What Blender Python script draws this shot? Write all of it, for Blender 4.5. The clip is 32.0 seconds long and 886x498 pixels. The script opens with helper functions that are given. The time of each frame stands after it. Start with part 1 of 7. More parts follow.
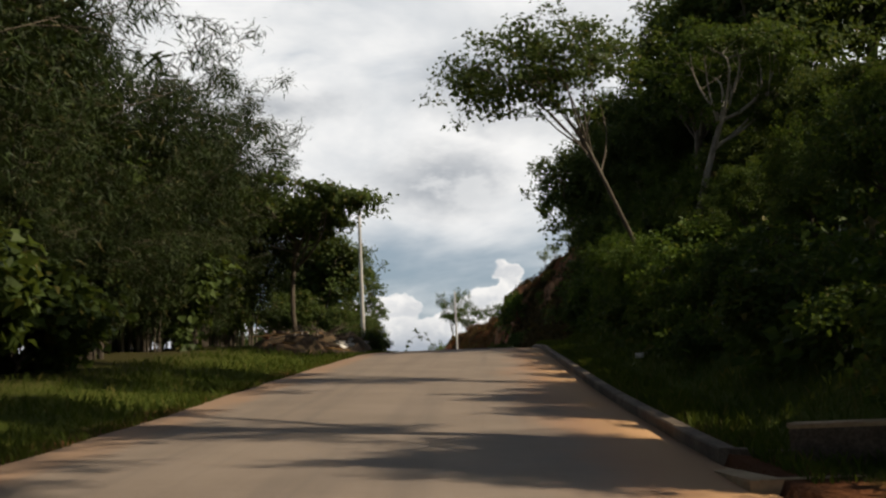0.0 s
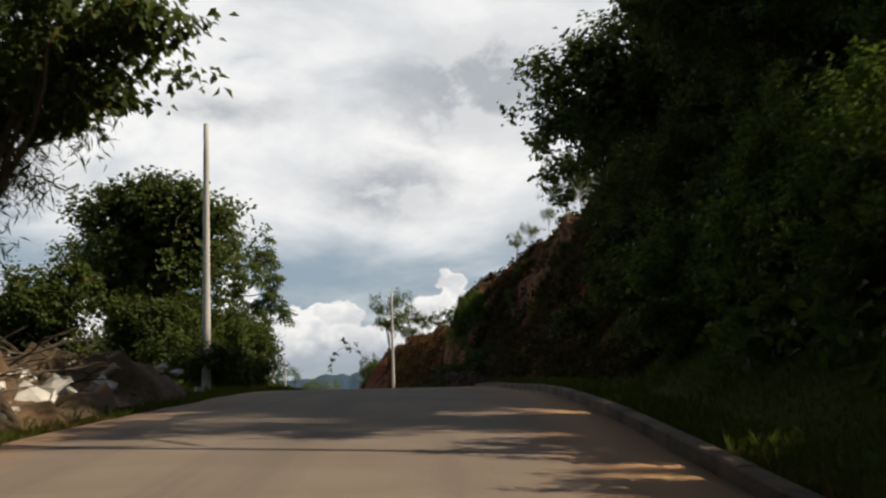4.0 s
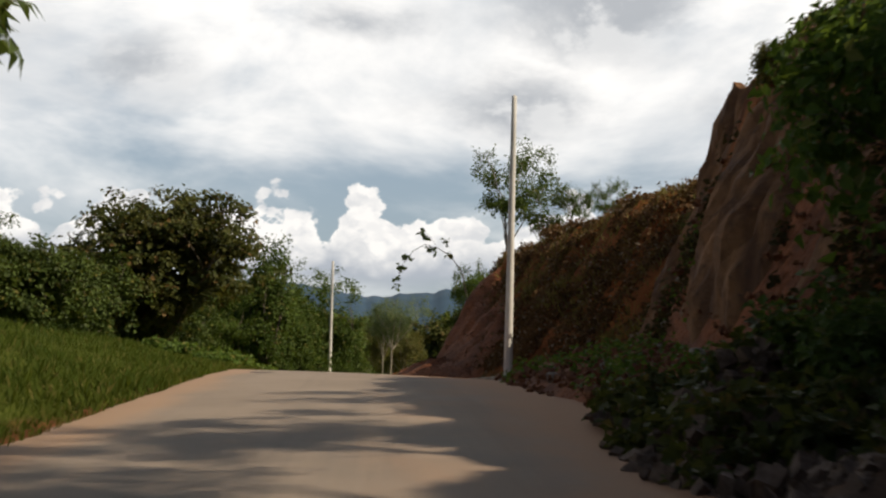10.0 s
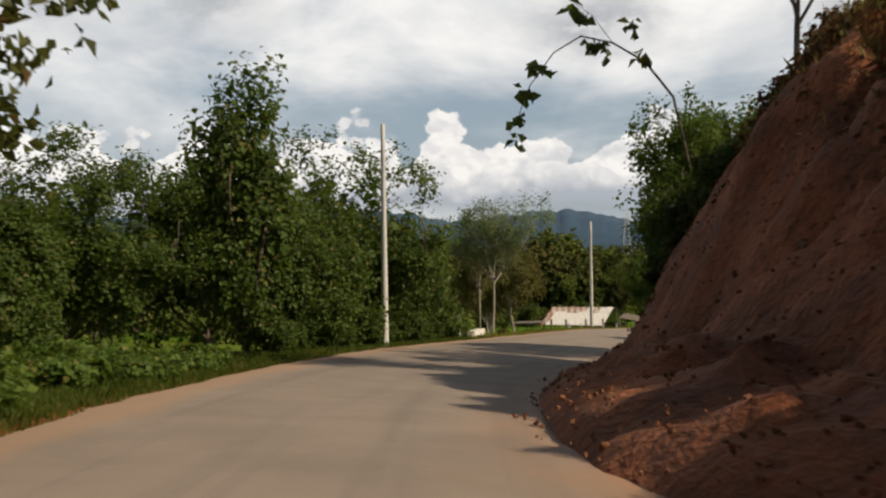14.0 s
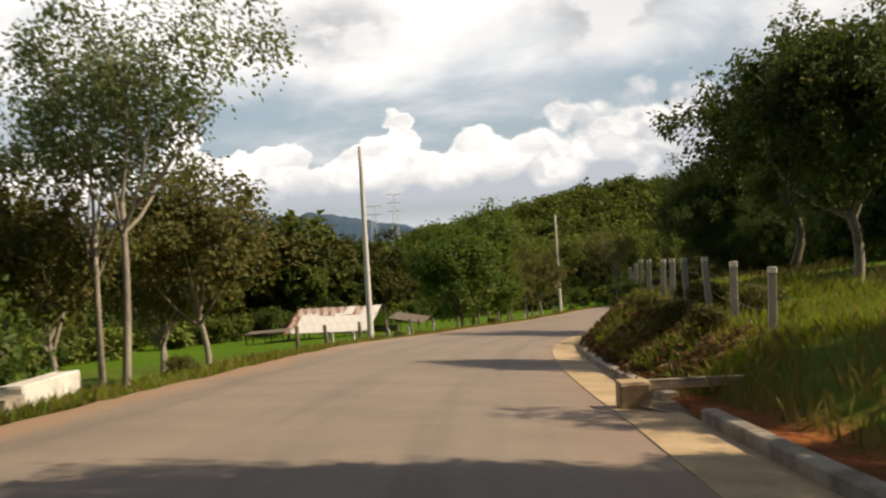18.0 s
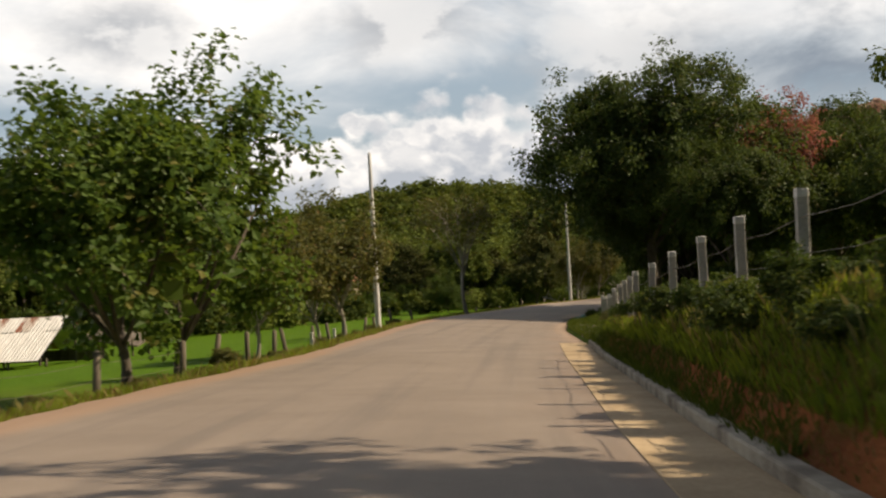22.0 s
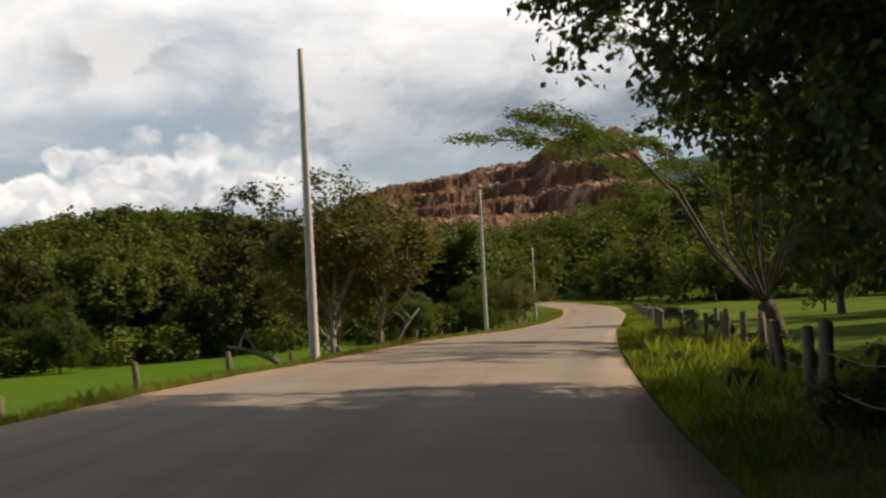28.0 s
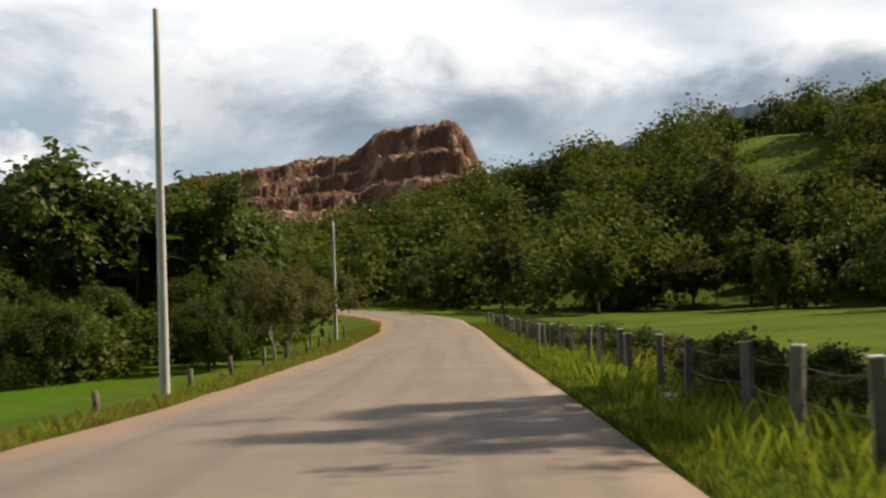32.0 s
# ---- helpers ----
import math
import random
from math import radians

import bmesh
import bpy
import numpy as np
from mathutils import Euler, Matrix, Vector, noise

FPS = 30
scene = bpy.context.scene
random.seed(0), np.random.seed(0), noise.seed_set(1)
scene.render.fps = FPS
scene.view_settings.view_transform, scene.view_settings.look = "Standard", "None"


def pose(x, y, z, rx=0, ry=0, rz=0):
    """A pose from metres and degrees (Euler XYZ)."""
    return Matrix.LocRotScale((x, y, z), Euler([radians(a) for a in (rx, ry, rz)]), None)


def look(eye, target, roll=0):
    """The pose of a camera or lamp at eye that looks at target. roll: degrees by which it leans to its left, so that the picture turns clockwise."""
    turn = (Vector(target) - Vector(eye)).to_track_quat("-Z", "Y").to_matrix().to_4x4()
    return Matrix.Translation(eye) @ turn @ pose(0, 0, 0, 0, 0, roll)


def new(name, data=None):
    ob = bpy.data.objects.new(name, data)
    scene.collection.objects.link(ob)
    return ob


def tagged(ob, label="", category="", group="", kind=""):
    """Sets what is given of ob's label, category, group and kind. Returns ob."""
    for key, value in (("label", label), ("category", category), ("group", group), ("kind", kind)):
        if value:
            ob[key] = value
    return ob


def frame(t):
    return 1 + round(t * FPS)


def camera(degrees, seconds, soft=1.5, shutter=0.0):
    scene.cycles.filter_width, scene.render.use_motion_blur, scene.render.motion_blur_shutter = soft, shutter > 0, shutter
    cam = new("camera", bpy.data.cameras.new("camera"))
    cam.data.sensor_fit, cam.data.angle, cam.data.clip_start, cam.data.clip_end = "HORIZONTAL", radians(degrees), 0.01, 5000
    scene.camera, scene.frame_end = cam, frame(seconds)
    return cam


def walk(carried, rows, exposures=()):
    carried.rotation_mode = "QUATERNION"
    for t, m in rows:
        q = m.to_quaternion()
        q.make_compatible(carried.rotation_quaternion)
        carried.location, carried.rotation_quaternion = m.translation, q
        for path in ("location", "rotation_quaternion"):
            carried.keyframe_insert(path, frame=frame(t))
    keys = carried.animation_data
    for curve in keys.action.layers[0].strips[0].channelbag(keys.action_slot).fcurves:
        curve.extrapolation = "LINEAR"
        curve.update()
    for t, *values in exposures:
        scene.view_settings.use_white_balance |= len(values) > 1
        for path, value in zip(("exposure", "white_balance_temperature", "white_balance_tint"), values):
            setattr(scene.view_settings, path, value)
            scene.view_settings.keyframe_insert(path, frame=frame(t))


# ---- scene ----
cam = camera(40.5, 32.0, soft=2.3, shutter=0.25)
METRES, EYE = 360.0, 1.36
ROWS = [
    (0.0, 0.0, 0.0, 0.0, 0.34, 7.59, 2.56),
    (0.5, 0.0001, 0.0087, 0.0006, -0.83, 7.14, 2.05),
    (1.0, 0.0002, 0.018, 0.0011, -1.01, 6.53, 1.67),
    (1.5, 0.0003, 0.0281, 0.0017, -1.11, 6.51, 1.72),
    (2.0, 0.0005, 0.0393, 0.0024, -1.33, 6.97, 1.78),
    (2.5, 0.0008, 0.0514, 0.0033, -1.62, 7.31, 1.63),
    (3.0, 0.0011, 0.0644, 0.0043, -2.0, 7.59, 1.62),
    (3.5, 0.0016, 0.0778, 0.0054, -2.37, 7.99, 1.71),
    (5.5, 0.0039, 0.1315, 0.0098, -3.01, 7.0, 0.88),
    (6.0, 0.0045, 0.1464, 0.0107, -3.04, 6.57, 0.22),
    (6.5, 0.0051, 0.1618, 0.0115, -2.93, 5.75, 0.09),
    (7.0, 0.0056, 0.1773, 0.0121, -2.24, 4.88, 0.78),
    (7.5, 0.0059, 0.1929, 0.0125, -1.37, 4.44, 0.81),
    (8.0, 0.0058, 0.208, 0.0129, -0.55, 4.44, 0.46),
    (8.5, 0.0056, 0.2229, 0.0133, 0.25, 4.11, -0.65),
    (9.0, 0.0051, 0.2375, 0.0136, 1.09, 3.99, -1.52),
    (9.5, 0.0043, 0.2519, 0.0139, 2.11, 4.13, -1.51),
    (10.0, 0.0032, 0.2666, 0.0141, 3.2, 3.99, -1.57),
    (10.5, 0.002, 0.2815, 0.0144, 4.23, 3.91, -1.8),
    (11.0, 0.0004, 0.2962, 0.0146, 4.87, 3.77, -1.96),
    (11.5, -0.0012, 0.3112, 0.0149, 5.45, 3.43, -1.81),
    (12.0, -0.0029, 0.3259, 0.0149, 6.05, 3.05, -1.11),
    (12.5, -0.0047, 0.3407, 0.0149, 6.56, 2.4, -0.63),
    (13.0, -0.0067, 0.3553, 0.0145, 7.05, 1.5, -0.17),
    (13.5, -0.0087, 0.3699, 0.0141, 7.54, 0.8, 0.46),
    (15.5, -0.0159, 0.429, 0.0112, 4.7, -0.24, 2.04),
    (16.0, -0.0168, 0.4439, 0.0104, 2.82, -0.39, 2.33),
    (16.5, -0.0172, 0.459, 0.0096, 0.72, -0.36, 2.64),
    (17.0, -0.017, 0.4741, 0.0087, -1.37, -0.36, 3.25),
    (17.5, -0.0163, 0.4896, 0.0079, -3.29, -0.11, 3.53),
    (18.0, -0.0151, 0.5052, 0.0072, -4.83, 0.15, 3.4),
    (18.5, -0.0137, 0.5207, 0.0065, -6.09, 0.06, 3.03),
    (19.0, -0.012, 0.5366, 0.0057, -6.94, -0.0, 2.8),
    (19.5, -0.0101, 0.5528, 0.0049, -7.7, -0.31, 2.87),
    (20.0, -0.0077, 0.5695, 0.004, -8.48, -0.25, 3.2),
    (20.5, -0.0052, 0.5863, 0.0032, -9.37, -0.09, 3.14),
    (21.0, -0.0022, 0.6034, 0.0024, -10.56, -0.07, 3.25),
    (21.5, 0.0013, 0.6207, 0.0016, -12.56, -0.04, 3.13),
    (22.0, 0.0056, 0.638, 0.0007, -14.65, 0.07, 3.12),
    (22.5, 0.0104, 0.6553, -0.0002, -16.33, 0.06, 2.43),
    (23.0, 0.0156, 0.6724, -0.001, -17.65, 0.25, 2.23),
    (23.5, 0.0213, 0.6898, -0.0018, -18.54, -0.09, 2.58),
    (24.0, 0.027, 0.7068, -0.0027, -18.98, -0.15, 2.99),
    (24.5, 0.0329, 0.7242, -0.0034, -19.37, 0.47, 2.69),
    (26.5, 0.0539, 0.7839, -0.0063, -21.88, 0.89, 3.39),
    (27.0, 0.0608, 0.8005, -0.0067, -23.57, 1.25, 3.02),
    (27.5, 0.0678, 0.816, -0.0073, -25.64, 1.17, 3.08),
    (28.0, 0.0759, 0.8318, -0.0077, -28.27, 1.36, 2.82),
    (28.5, 0.0849, 0.8472, -0.0082, -31.0, 1.31, 2.49),
    (29.0, 0.094, 0.8615, -0.0086, -32.99, 1.35, 2.08),
    (29.5, 0.1045, 0.877, -0.009, -34.53, 1.31, 1.83),
    (30.0, 0.1151, 0.8924, -0.0094, -35.34, 1.68, 2.06),
    (30.5, 0.1263, 0.9081, -0.0101, -35.76, 1.27, 2.06),
    (31.0, 0.1377, 0.924, -0.0106, -36.05, 1.65, 1.88),
    (31.5, 0.1495, 0.9402, -0.0111, -36.32, 1.48, 1.91),
    (32.0, 0.1616, 0.9565, -0.0117, -36.57, 1.44, 1.71),
]
EXPOSURES = ((0.0, -0.08, 6500, 10), (8.0, -0.07, 6500, 10), (9.0, 0.06, 6550, 10), (11.0, 0.05, 6650, 10.5), (12.0, 0.02, 6700, 10.5), (13.0, -0.12, 6650, 10.5), (15.5, 0.08, 6700, 11), (17.0, 0.18, 6800, 11.5),
             (18.0, 0.28, 6900, 12), (19.0, 0.17, 6900, 12), (21.0, 0.1, 6800, 11), (22.0, 0.2, 6850, 11.5), (23.0, 0.0, 6900, 12), (24.0, 0.58, 7050, 13.5), (27.0, 0.08, 6700, 11), (29.0, 0.17, 6900, 12), (31.0, 0.25, 6700, 11), (32.0, 0.25, 6550, 9.5))
walk(cam, [(t, pose(METRES * x, METRES * y, EYE + METRES * z, 90 + pitch, roll, yaw)) for t, x, y, z, yaw, pitch, roll in ROWS],
     exposures=EXPOSURES)

# ---- world, sun ----
SUN_AZ, SUN_EL = 103.0, 40.5          # degrees clockwise from +y, and above the horizon
sd = Vector((math.sin(radians(SUN_AZ)) * math.cos(radians(SUN_EL)), math.cos(radians(SUN_AZ)) * math.cos(radians(SUN_EL)), math.sin(radians(SUN_EL))))
sun_data = bpy.data.lights.new("sun", "SUN")
sun_data.energy, sun_data.angle, sun_data.color = 5.0, radians(0.6), (1.0, 0.84, 0.62)
sun = new("sun", sun_data)
sun.matrix_world = look(sd * 500, (0, 0, 0))


class Nodes:
    """Short helper to wire shader nodes."""

    def __init__(self, tree):
        self.t, self.n, self.l = tree, tree.nodes, tree.links
        self.n.clear()

    def put(self, sock, v):
        if isinstance(v, bpy.types.NodeSocket):
            self.l.new(v, sock)
        elif v is not None:
            sock.default_value = v

    def math(self, op, a, b=None, c=None, clamp=False):
        n = self.n.new("ShaderNodeMath")
        n.operation, n.use_clamp = op, clamp
        for s, v in zip(n.inputs, (a, b, c)):
            self.put(s, v)
        return n.outputs[0]

    def vmath(self, op, a, b=None, scale=None):
        n = self.n.new("ShaderNodeVectorMath")
        n.operation = op
        self.put(n.inputs[0], a)
        self.put(n.inputs[1], b)
        if scale is not None:
            self.put(n.inputs["Scale"], scale)
        return n.outputs["Value"] if op in ("LENGTH", "DOT_PRODUCT") else n.outputs[0]

    def mix(self, f, a, b, mode="MIX"):
        n = self.n.new("ShaderNodeMix")
        n.data_type, n.blend_type = "RGBA", mode
        self.put(n.inputs[0], f)
        self.put(n.inputs[6], a)
        self.put(n.inputs[7], b)
        return n.outputs[2]

    def noise(self, vec, scale, detail=4.0, rough=0.55, dist=0.0):
        n = self.n.new("ShaderNodeTexNoise")
        self.put(n.inputs["Vector"], vec)
        self.put(n.inputs["Scale"], scale)
        self.put(n.inputs["Detail"], detail)
        self.put(n.inputs["Roughness"], rough)
        self.put(n.inputs["Distortion"], dist)
        return n.outputs[0]

    def ramp(self, v, a, b, lo=0.0, hi=1.0):
        n = self.n.new("ShaderNodeMapRange")
        n.interpolation_type = "SMOOTHSTEP"
        for i, x in enumerate((v, a, b, lo, hi)):
            self.put(n.inputs[i], x)
        return n.outputs[0]

    def xyz(self, v):
        n = self.n.new("ShaderNodeSeparateXYZ")
        self.put(n.inputs[0], v)
        return n.outputs

    def vec(self, x, y, z):
        n = self.n.new("ShaderNodeCombineXYZ")
        for s, v in zip(n.inputs, (x, y, z)):
            self.put(s, v)
        return n.outputs[0]

    def coord(self, which="Object"):
        return self.n.new("ShaderNodeTexCoord").outputs[which]


def rgb(r, g, b):
    return (r, g, b, 1.0)


world = bpy.data.worlds.new("sky")
scene.world = world
world.use_nodes = True
W = Nodes(world.node_tree)
sky = W.n.new("ShaderNodeTexSky")
sky.sky_type, sky.sun_disc = "NISHITA", False
sky.sun_elevation, sky.sun_rotation = radians(SUN_EL), radians(SUN_AZ)
sky.air_density, sky.dust_density = 1.0, 1.5
way = W.vmath("NORMALIZE", W.coord("Generated"))
wx, wy, wz = W.xyz(way)
el = W.math("ARCSINE", wz)                                   # radians above the horizon
az = W.math("ARCTAN2", wx, wy)                               # radians clockwise from +y
P = W.vec(az, W.math("MULTIPLY", el, 1.35), 0.0)


def moved(p, x, y, z=0.0):
    return W.vmath("ADD", p, (x, y, z))


def degs(v):
    return v * math.pi / 180


def puffs(p, scale):
    n = W.n.new("ShaderNodeTexVoronoi")
    n.feature = "SMOOTH_F1"
    W.put(n.inputs["Vector"], p)
    n.inputs["Scale"].default_value = scale
    n.inputs["Smoothness"].default_value = 0.22
    return W.math("SUBTRACT", 1.0, n.outputs["Distance"])


def spot(a, e, w, h):
    """1 at a bearing and height in degrees, falling to 0 at w and h from it."""
    da = W.math("DIVIDE", W.math("SUBTRACT", az, degs(a)), degs(w))
    de = W.math("DIVIDE", W.math("SUBTRACT", el, degs(e)), degs(h))
    return W.math("SUBTRACT", 1.0, W.math("SQRT", W.math("ADD", W.math("MULTIPLY", da, da), W.math("MULTIPLY", de, de))))


def most(values):
    out = values[0]
    for v in values[1:]:
        out = W.math("MAXIMUM", out, v)
    return out


# bright high sheet, thinner towards a grey-blue gap above the far bank, clearing overhead and behind
blue = W.mix(0.55, W.vmath("SCALE", sky.outputs[0], scale=0.075), rgb(0.40, 0.50, 0.60))
veil = W.noise(W.vec(az, W.math("MULTIPLY", el, 2.4), 0.0), 3.4, 6.0, 0.55, 0.4)
clear = W.math("ADD", W.ramp(wy, -0.45, 0.3, -0.3, 0.0), W.ramp(el, 0.40, 0.75, 0.0, -0.26))
gap = W.math("MULTIPLY", W.ramp(el, degs(10.5), degs(6.5)), 0.24)
sheet = W.ramp(W.math("SUBTRACT", W.math("ADD", veil, clear), gap), 0.20, 0.52)
soft_n = W.noise(moved(W.vec(az, W.math("MULTIPLY", el, 2.2), 0.0), 5.0, 2.0), 4.5, 6.0, 0.55, 0.3)
sheet_col = W.mix(W.ramp(soft_n, 0.36, 0.70), rgb(1.04, 1.03, 1.01), rgb(0.70, 0.73, 0.76))
clear_blue = W.math("MULTIPLY", W.ramp(wy, -0.2, 0.3), W.ramp(el, 0.8, 0.4))
deep = W.vmath("SCALE", sky.outputs[0], scale=0.035)
col = W.mix(sheet, W.mix(clear_blue, deep, blue), sheet_col)
# ragged grey clouds drifting below the sheet
ragp = W.vec(az, W.math("MULTIPLY", el, 1.7), 0.0)
rag = W.noise(moved(ragp, 9.3, 1.1), 7.0, 8.0, 0.58, 0.25)
rag2 = W.noise(moved(ragp, 9.34, 1.15), 7.0, 8.0, 0.58, 0.25)
greys = most([spot(a, e, w, h) for a, e, w, h in ((-0.3, 10.6, 5.0, 2.4), (5.0, 15.3, 6.5, 3.0), (-18.0, 12.0, 4.2, 1.9), (-8.0, 14.5, 5.0, 1.2), (14.0, 10.8, 6.0, 1.8), (25.0, 8.5, 7.0, 3.0), (49.0, 14.0, 8.0, 2.6), (-30.0, 13.0, 9.0, 3.0))])
grey_f = W.ramp(W.math("ADD", greys, W.math("MULTIPLY", W.math("SUBTRACT", rag, 0.5), 3.2)), -0.25, 0.95)
grey_col = W.mix(W.ramp(W.math("SUBTRACT", rag, rag2), -0.05, 0.06), rgb(0.42, 0.45, 0.49), rgb(0.70, 0.715, 0.73))
col = W.mix(W.math("MULTIPLY", grey_f, 0.9), col, grey_col)
# bank of cumulus towers low over the horizon
lump = W.math("ADD", W.math("MULTIPLY", puffs(P, 26.0), 0.6), W.math("ADD", W.math("MULTIPLY", puffs(moved(P, 3.1, 1.3), 55.0), 0.28), W.math("MULTIPLY", W.noise(P, 70.0, 6.0, 0.62), 0.34)))
Q = moved(P, -0.008, -0.010)
lump2 = W.math("ADD", W.math("MULTIPLY", puffs(Q, 26.0), 0.6), W.math("ADD", W.math("MULTIPLY", puffs(moved(Q, 3.1, 1.3), 55.0), 0.28), W.math("MULTIPLY", W.noise(Q, 70.0, 6.0, 0.62), 0.34)))
heights = most([W.math("ADD", degs(5.0), W.math("MULTIPLY", W.math("POWER", 2.718, W.math("MULTIPLY", -1.0, W.math("POWER", W.math("ABSOLUTE", W.math("DIVIDE", W.math("SUBTRACT", az, degs(a)), degs(w))), 2.0))), degs(h - 4.1))) for a, w, h in ((-26.0, 4.0, 6.4), (-18.5, 2.6, 5.4), (-12.4, 2.6, 6.6), (-7.0, 1.5, 6.9), (-3.3, 2.0, 6.2), (3.4, 1.9, 6.6), (0.0, 4.0, 4.9), (6.8, 2.4, 5.8), (15.0, 6.0, 7.4), (22.0, 4.0, 6.2))])
body_f = W.math("ADD", W.math("SUBTRACT", heights, el), W.math("MULTIPLY", W.math("SUBTRACT", lump, 0.74), 0.088))
cum = W.math("MULTIPLY", W.ramp(body_f, 0.0, W.ramp(az, degs(4.0), degs(14.0), 0.005, 0.022)), W.ramp(W.math("ADD", el, W.math("MULTIPLY", W.math("SUBTRACT", soft_n, 0.5), 0.03)), degs(1.7), degs(2.7)))
relief = W.ramp(W.math("SUBTRACT", lump2, lump), -0.10, 0.06)
base_f = W.ramp(W.math("ADD", el, W.math("MULTIPLY", W.math("SUBTRACT", lump, 0.7), 0.06)), degs(2.2), degs(4.0))
thick = W.ramp(az, degs(6.0), degs(16.0), 0.0, 0.40)
billow = W.ramp(W.noise(moved(P, 2.2, 8.1), 26.0, 6.0, 0.58, 0.3), 0.36, 0.62)
shape_ = W.math("ADD", W.math("MULTIPLY", relief, 0.45), W.math("MULTIPLY", billow, 0.55))
light = W.math("SUBTRACT", W.math("MULTIPLY", base_f, W.math("ADD", 0.46, W.math("MULTIPLY", shape_, 0.75))), thick, clamp=True)
cum_col = W.mix(light, rgb(0.44, 0.48, 0.54), rgb(1.0, 0.98, 0.95))
col = W.mix(W.math("MULTIPLY", cum, W.math("MULTIPLY", W.ramp(az, degs(30), degs(20)), 0.96)), col, cum_col)
haze = W.ramp(el, degs(0.3), degs(2.6))
col = W.mix(haze, rgb(0.64, 0.69, 0.73), col)
# low dark rain cloud beyond the quarry
dark_n = W.noise(W.vec(W.math("MULTIPLY", az, 2.2), W.math("MULTIPLY", el, 3.6), 0.0), 3.2, 8.0, 0.58, 0.3)
lift_ = W.math("ADD", el, W.math("MULTIPLY", W.math("SUBTRACT", dark_n, 0.5), 0.16))
dark = W.math("MULTIPLY", W.ramp(az, 0.38, 0.56), W.math("MULTIPLY", W.ramp(lift_, 0.192, 0.13), W.ramp(lift_, 0.075, 0.12)))
dark_col = W.mix(W.ramp(dark_n, 0.35, 0.7), rgb(0.20, 0.25, 0.315), rgb(0.48, 0.53, 0.58))
col = W.mix(W.math("MULTIPLY", dark, 0.95), col, dark_col)
bg = W.n.new("ShaderNodeBackground")
W.put(bg.inputs[0], col)
bg.inputs[1].default_value = 1.0
W.l.new(bg.outputs[0], W.n.new("ShaderNodeOutputWorld").inputs[0])

# ---- the line of the road ----
RW = np.array(ROWS)
PY = list(RW[:, 2] * METRES)
PX = list(RW[:, 1] * METRES)
PZ = list(RW[:, 3] * METRES)
PB = list(RW[:, 6] + 0.5)
PX, PY, PZ, PB = [0.0, 0.0] + PX[1:], [-60.0, 0.0] + PY[1:], [-3.4, 0.0] + PZ[1:], [2.0, 3.0] + PB[1:]
for dy, slope, fall in ((20, 0.76, -0.033), (25, 0.75, -0.030), (25, 0.74, -0.02), (20, 0.66, 0.0), (14, 0.35, 0.02), (14, -0.1, 0.03), (14, -0.5, 0.03), (30, -0.8, 0.03), (60, -0.8, 0.02)):
    PX.append(PX[-1] + dy * slope)
    PZ.append(PZ[-1] + math.hypot(dy, dy * slope) * fall)
    PY.append(PY[-1] + dy)
    PB.append(1.0)
Y0 = np.arange(-60.0, PY[-1], 1.0)


def smoothed(v, n=9):
    k = np.hanning(n + 2)[1:-1]
    return np.convolve(np.pad(v, n // 2, mode="edge"), k / k.sum(), mode="valid")


SX = smoothed(np.interp(Y0, PY, PX))
SZ = smoothed(np.interp(Y0, PY, PZ))
SB = smoothed(np.tan(np.radians(np.interp(Y0, PY, PB))), 15)
SC = np.cos(np.arctan(np.gradient(SX)))


def line_x(y):
    return np.interp(y, Y0, SX)


def cosine(y):
    return np.interp(y, Y0, SC)


def left_edge(y):
    return np.interp(y, (0, 45, 75, 97, 120, 140, 155, 175, 200, 215, 240, 262, 275, 300, 318, 340, 365, 420, 460),
                     (-4.8, -4.6, -4.7, -3.6, -3.65, -4.25, -4.75, -5.4, -5.4, -5.6, -6.0, -5.3, -5.8, -6.5, -6.1, -5.6, -4.9, -4.9, -4.4))


def right_edge(y):
    return np.interp(y, (15, 30, 45, 60, 67, 77, 85, 90, 97, 108, 118, 128, 134, 142, 150, 160, 173, 185, 196, 204, 219, 234, 250, 265, 285, 300, 330, 369, 420, 460),
                     (2.6, 2.55, 2.35, 2.4, 2.55, 2.9, 3.25, 3.6, 4.15, 4.3, 4.25, 4.15, 4.0, 3.6, 3.3, 2.7, 2.3, 2.55, 2.65, 2.5, 2.2, 2.2, 2.3, 2.25, 1.8, 1.65, 1.78, 1.85, 2.2, 3.2))


def road_z(y, d):
    return np.interp(y, Y0, SZ) - d * np.interp(y, Y0, SB)


def ease(v):
    v = np.clip(v, 0.0, 1.0)
    return v * v * (3 - 2 * v)


def hills(x, y):
    """Wooded hills ahead, rising beyond the fields in a ring about the far end of the road."""
    dx, dy = x - 58.0, y - 344.0
    r, az_ = np.hypot(dx, dy), np.degrees(np.arctan2(dx, dy))
    amp = np.interp(az_, (-60, -20, 0, 15, 24, 30, 36, 40, 45, 50, 60, 80, 100, 130), (0, 2, 3, 3, 4, 7, 12, 18, 22, 28, 31, 31, 20, 0))
    near_road = np.where(y < 520, ease((np.abs(x - line_x(y)) * cosine(y) - 14) / 25), 1.0)
    far_hill = 40 * np.exp(-(((x - 205) / 135) ** 2 + ((y - 1000) / 130) ** 2)) + 4 * np.exp(-(((x - 60) / 120) ** 2 + ((y - 1050) / 120) ** 2))
    return amp * ease((r - 125) / 115) * near_road + far_hill


def lattice(i, j, k):
    v = np.sin(i * 127.1 + j * 311.7 + k * 74.7) * 43758.5453
    return v - np.floor(v)


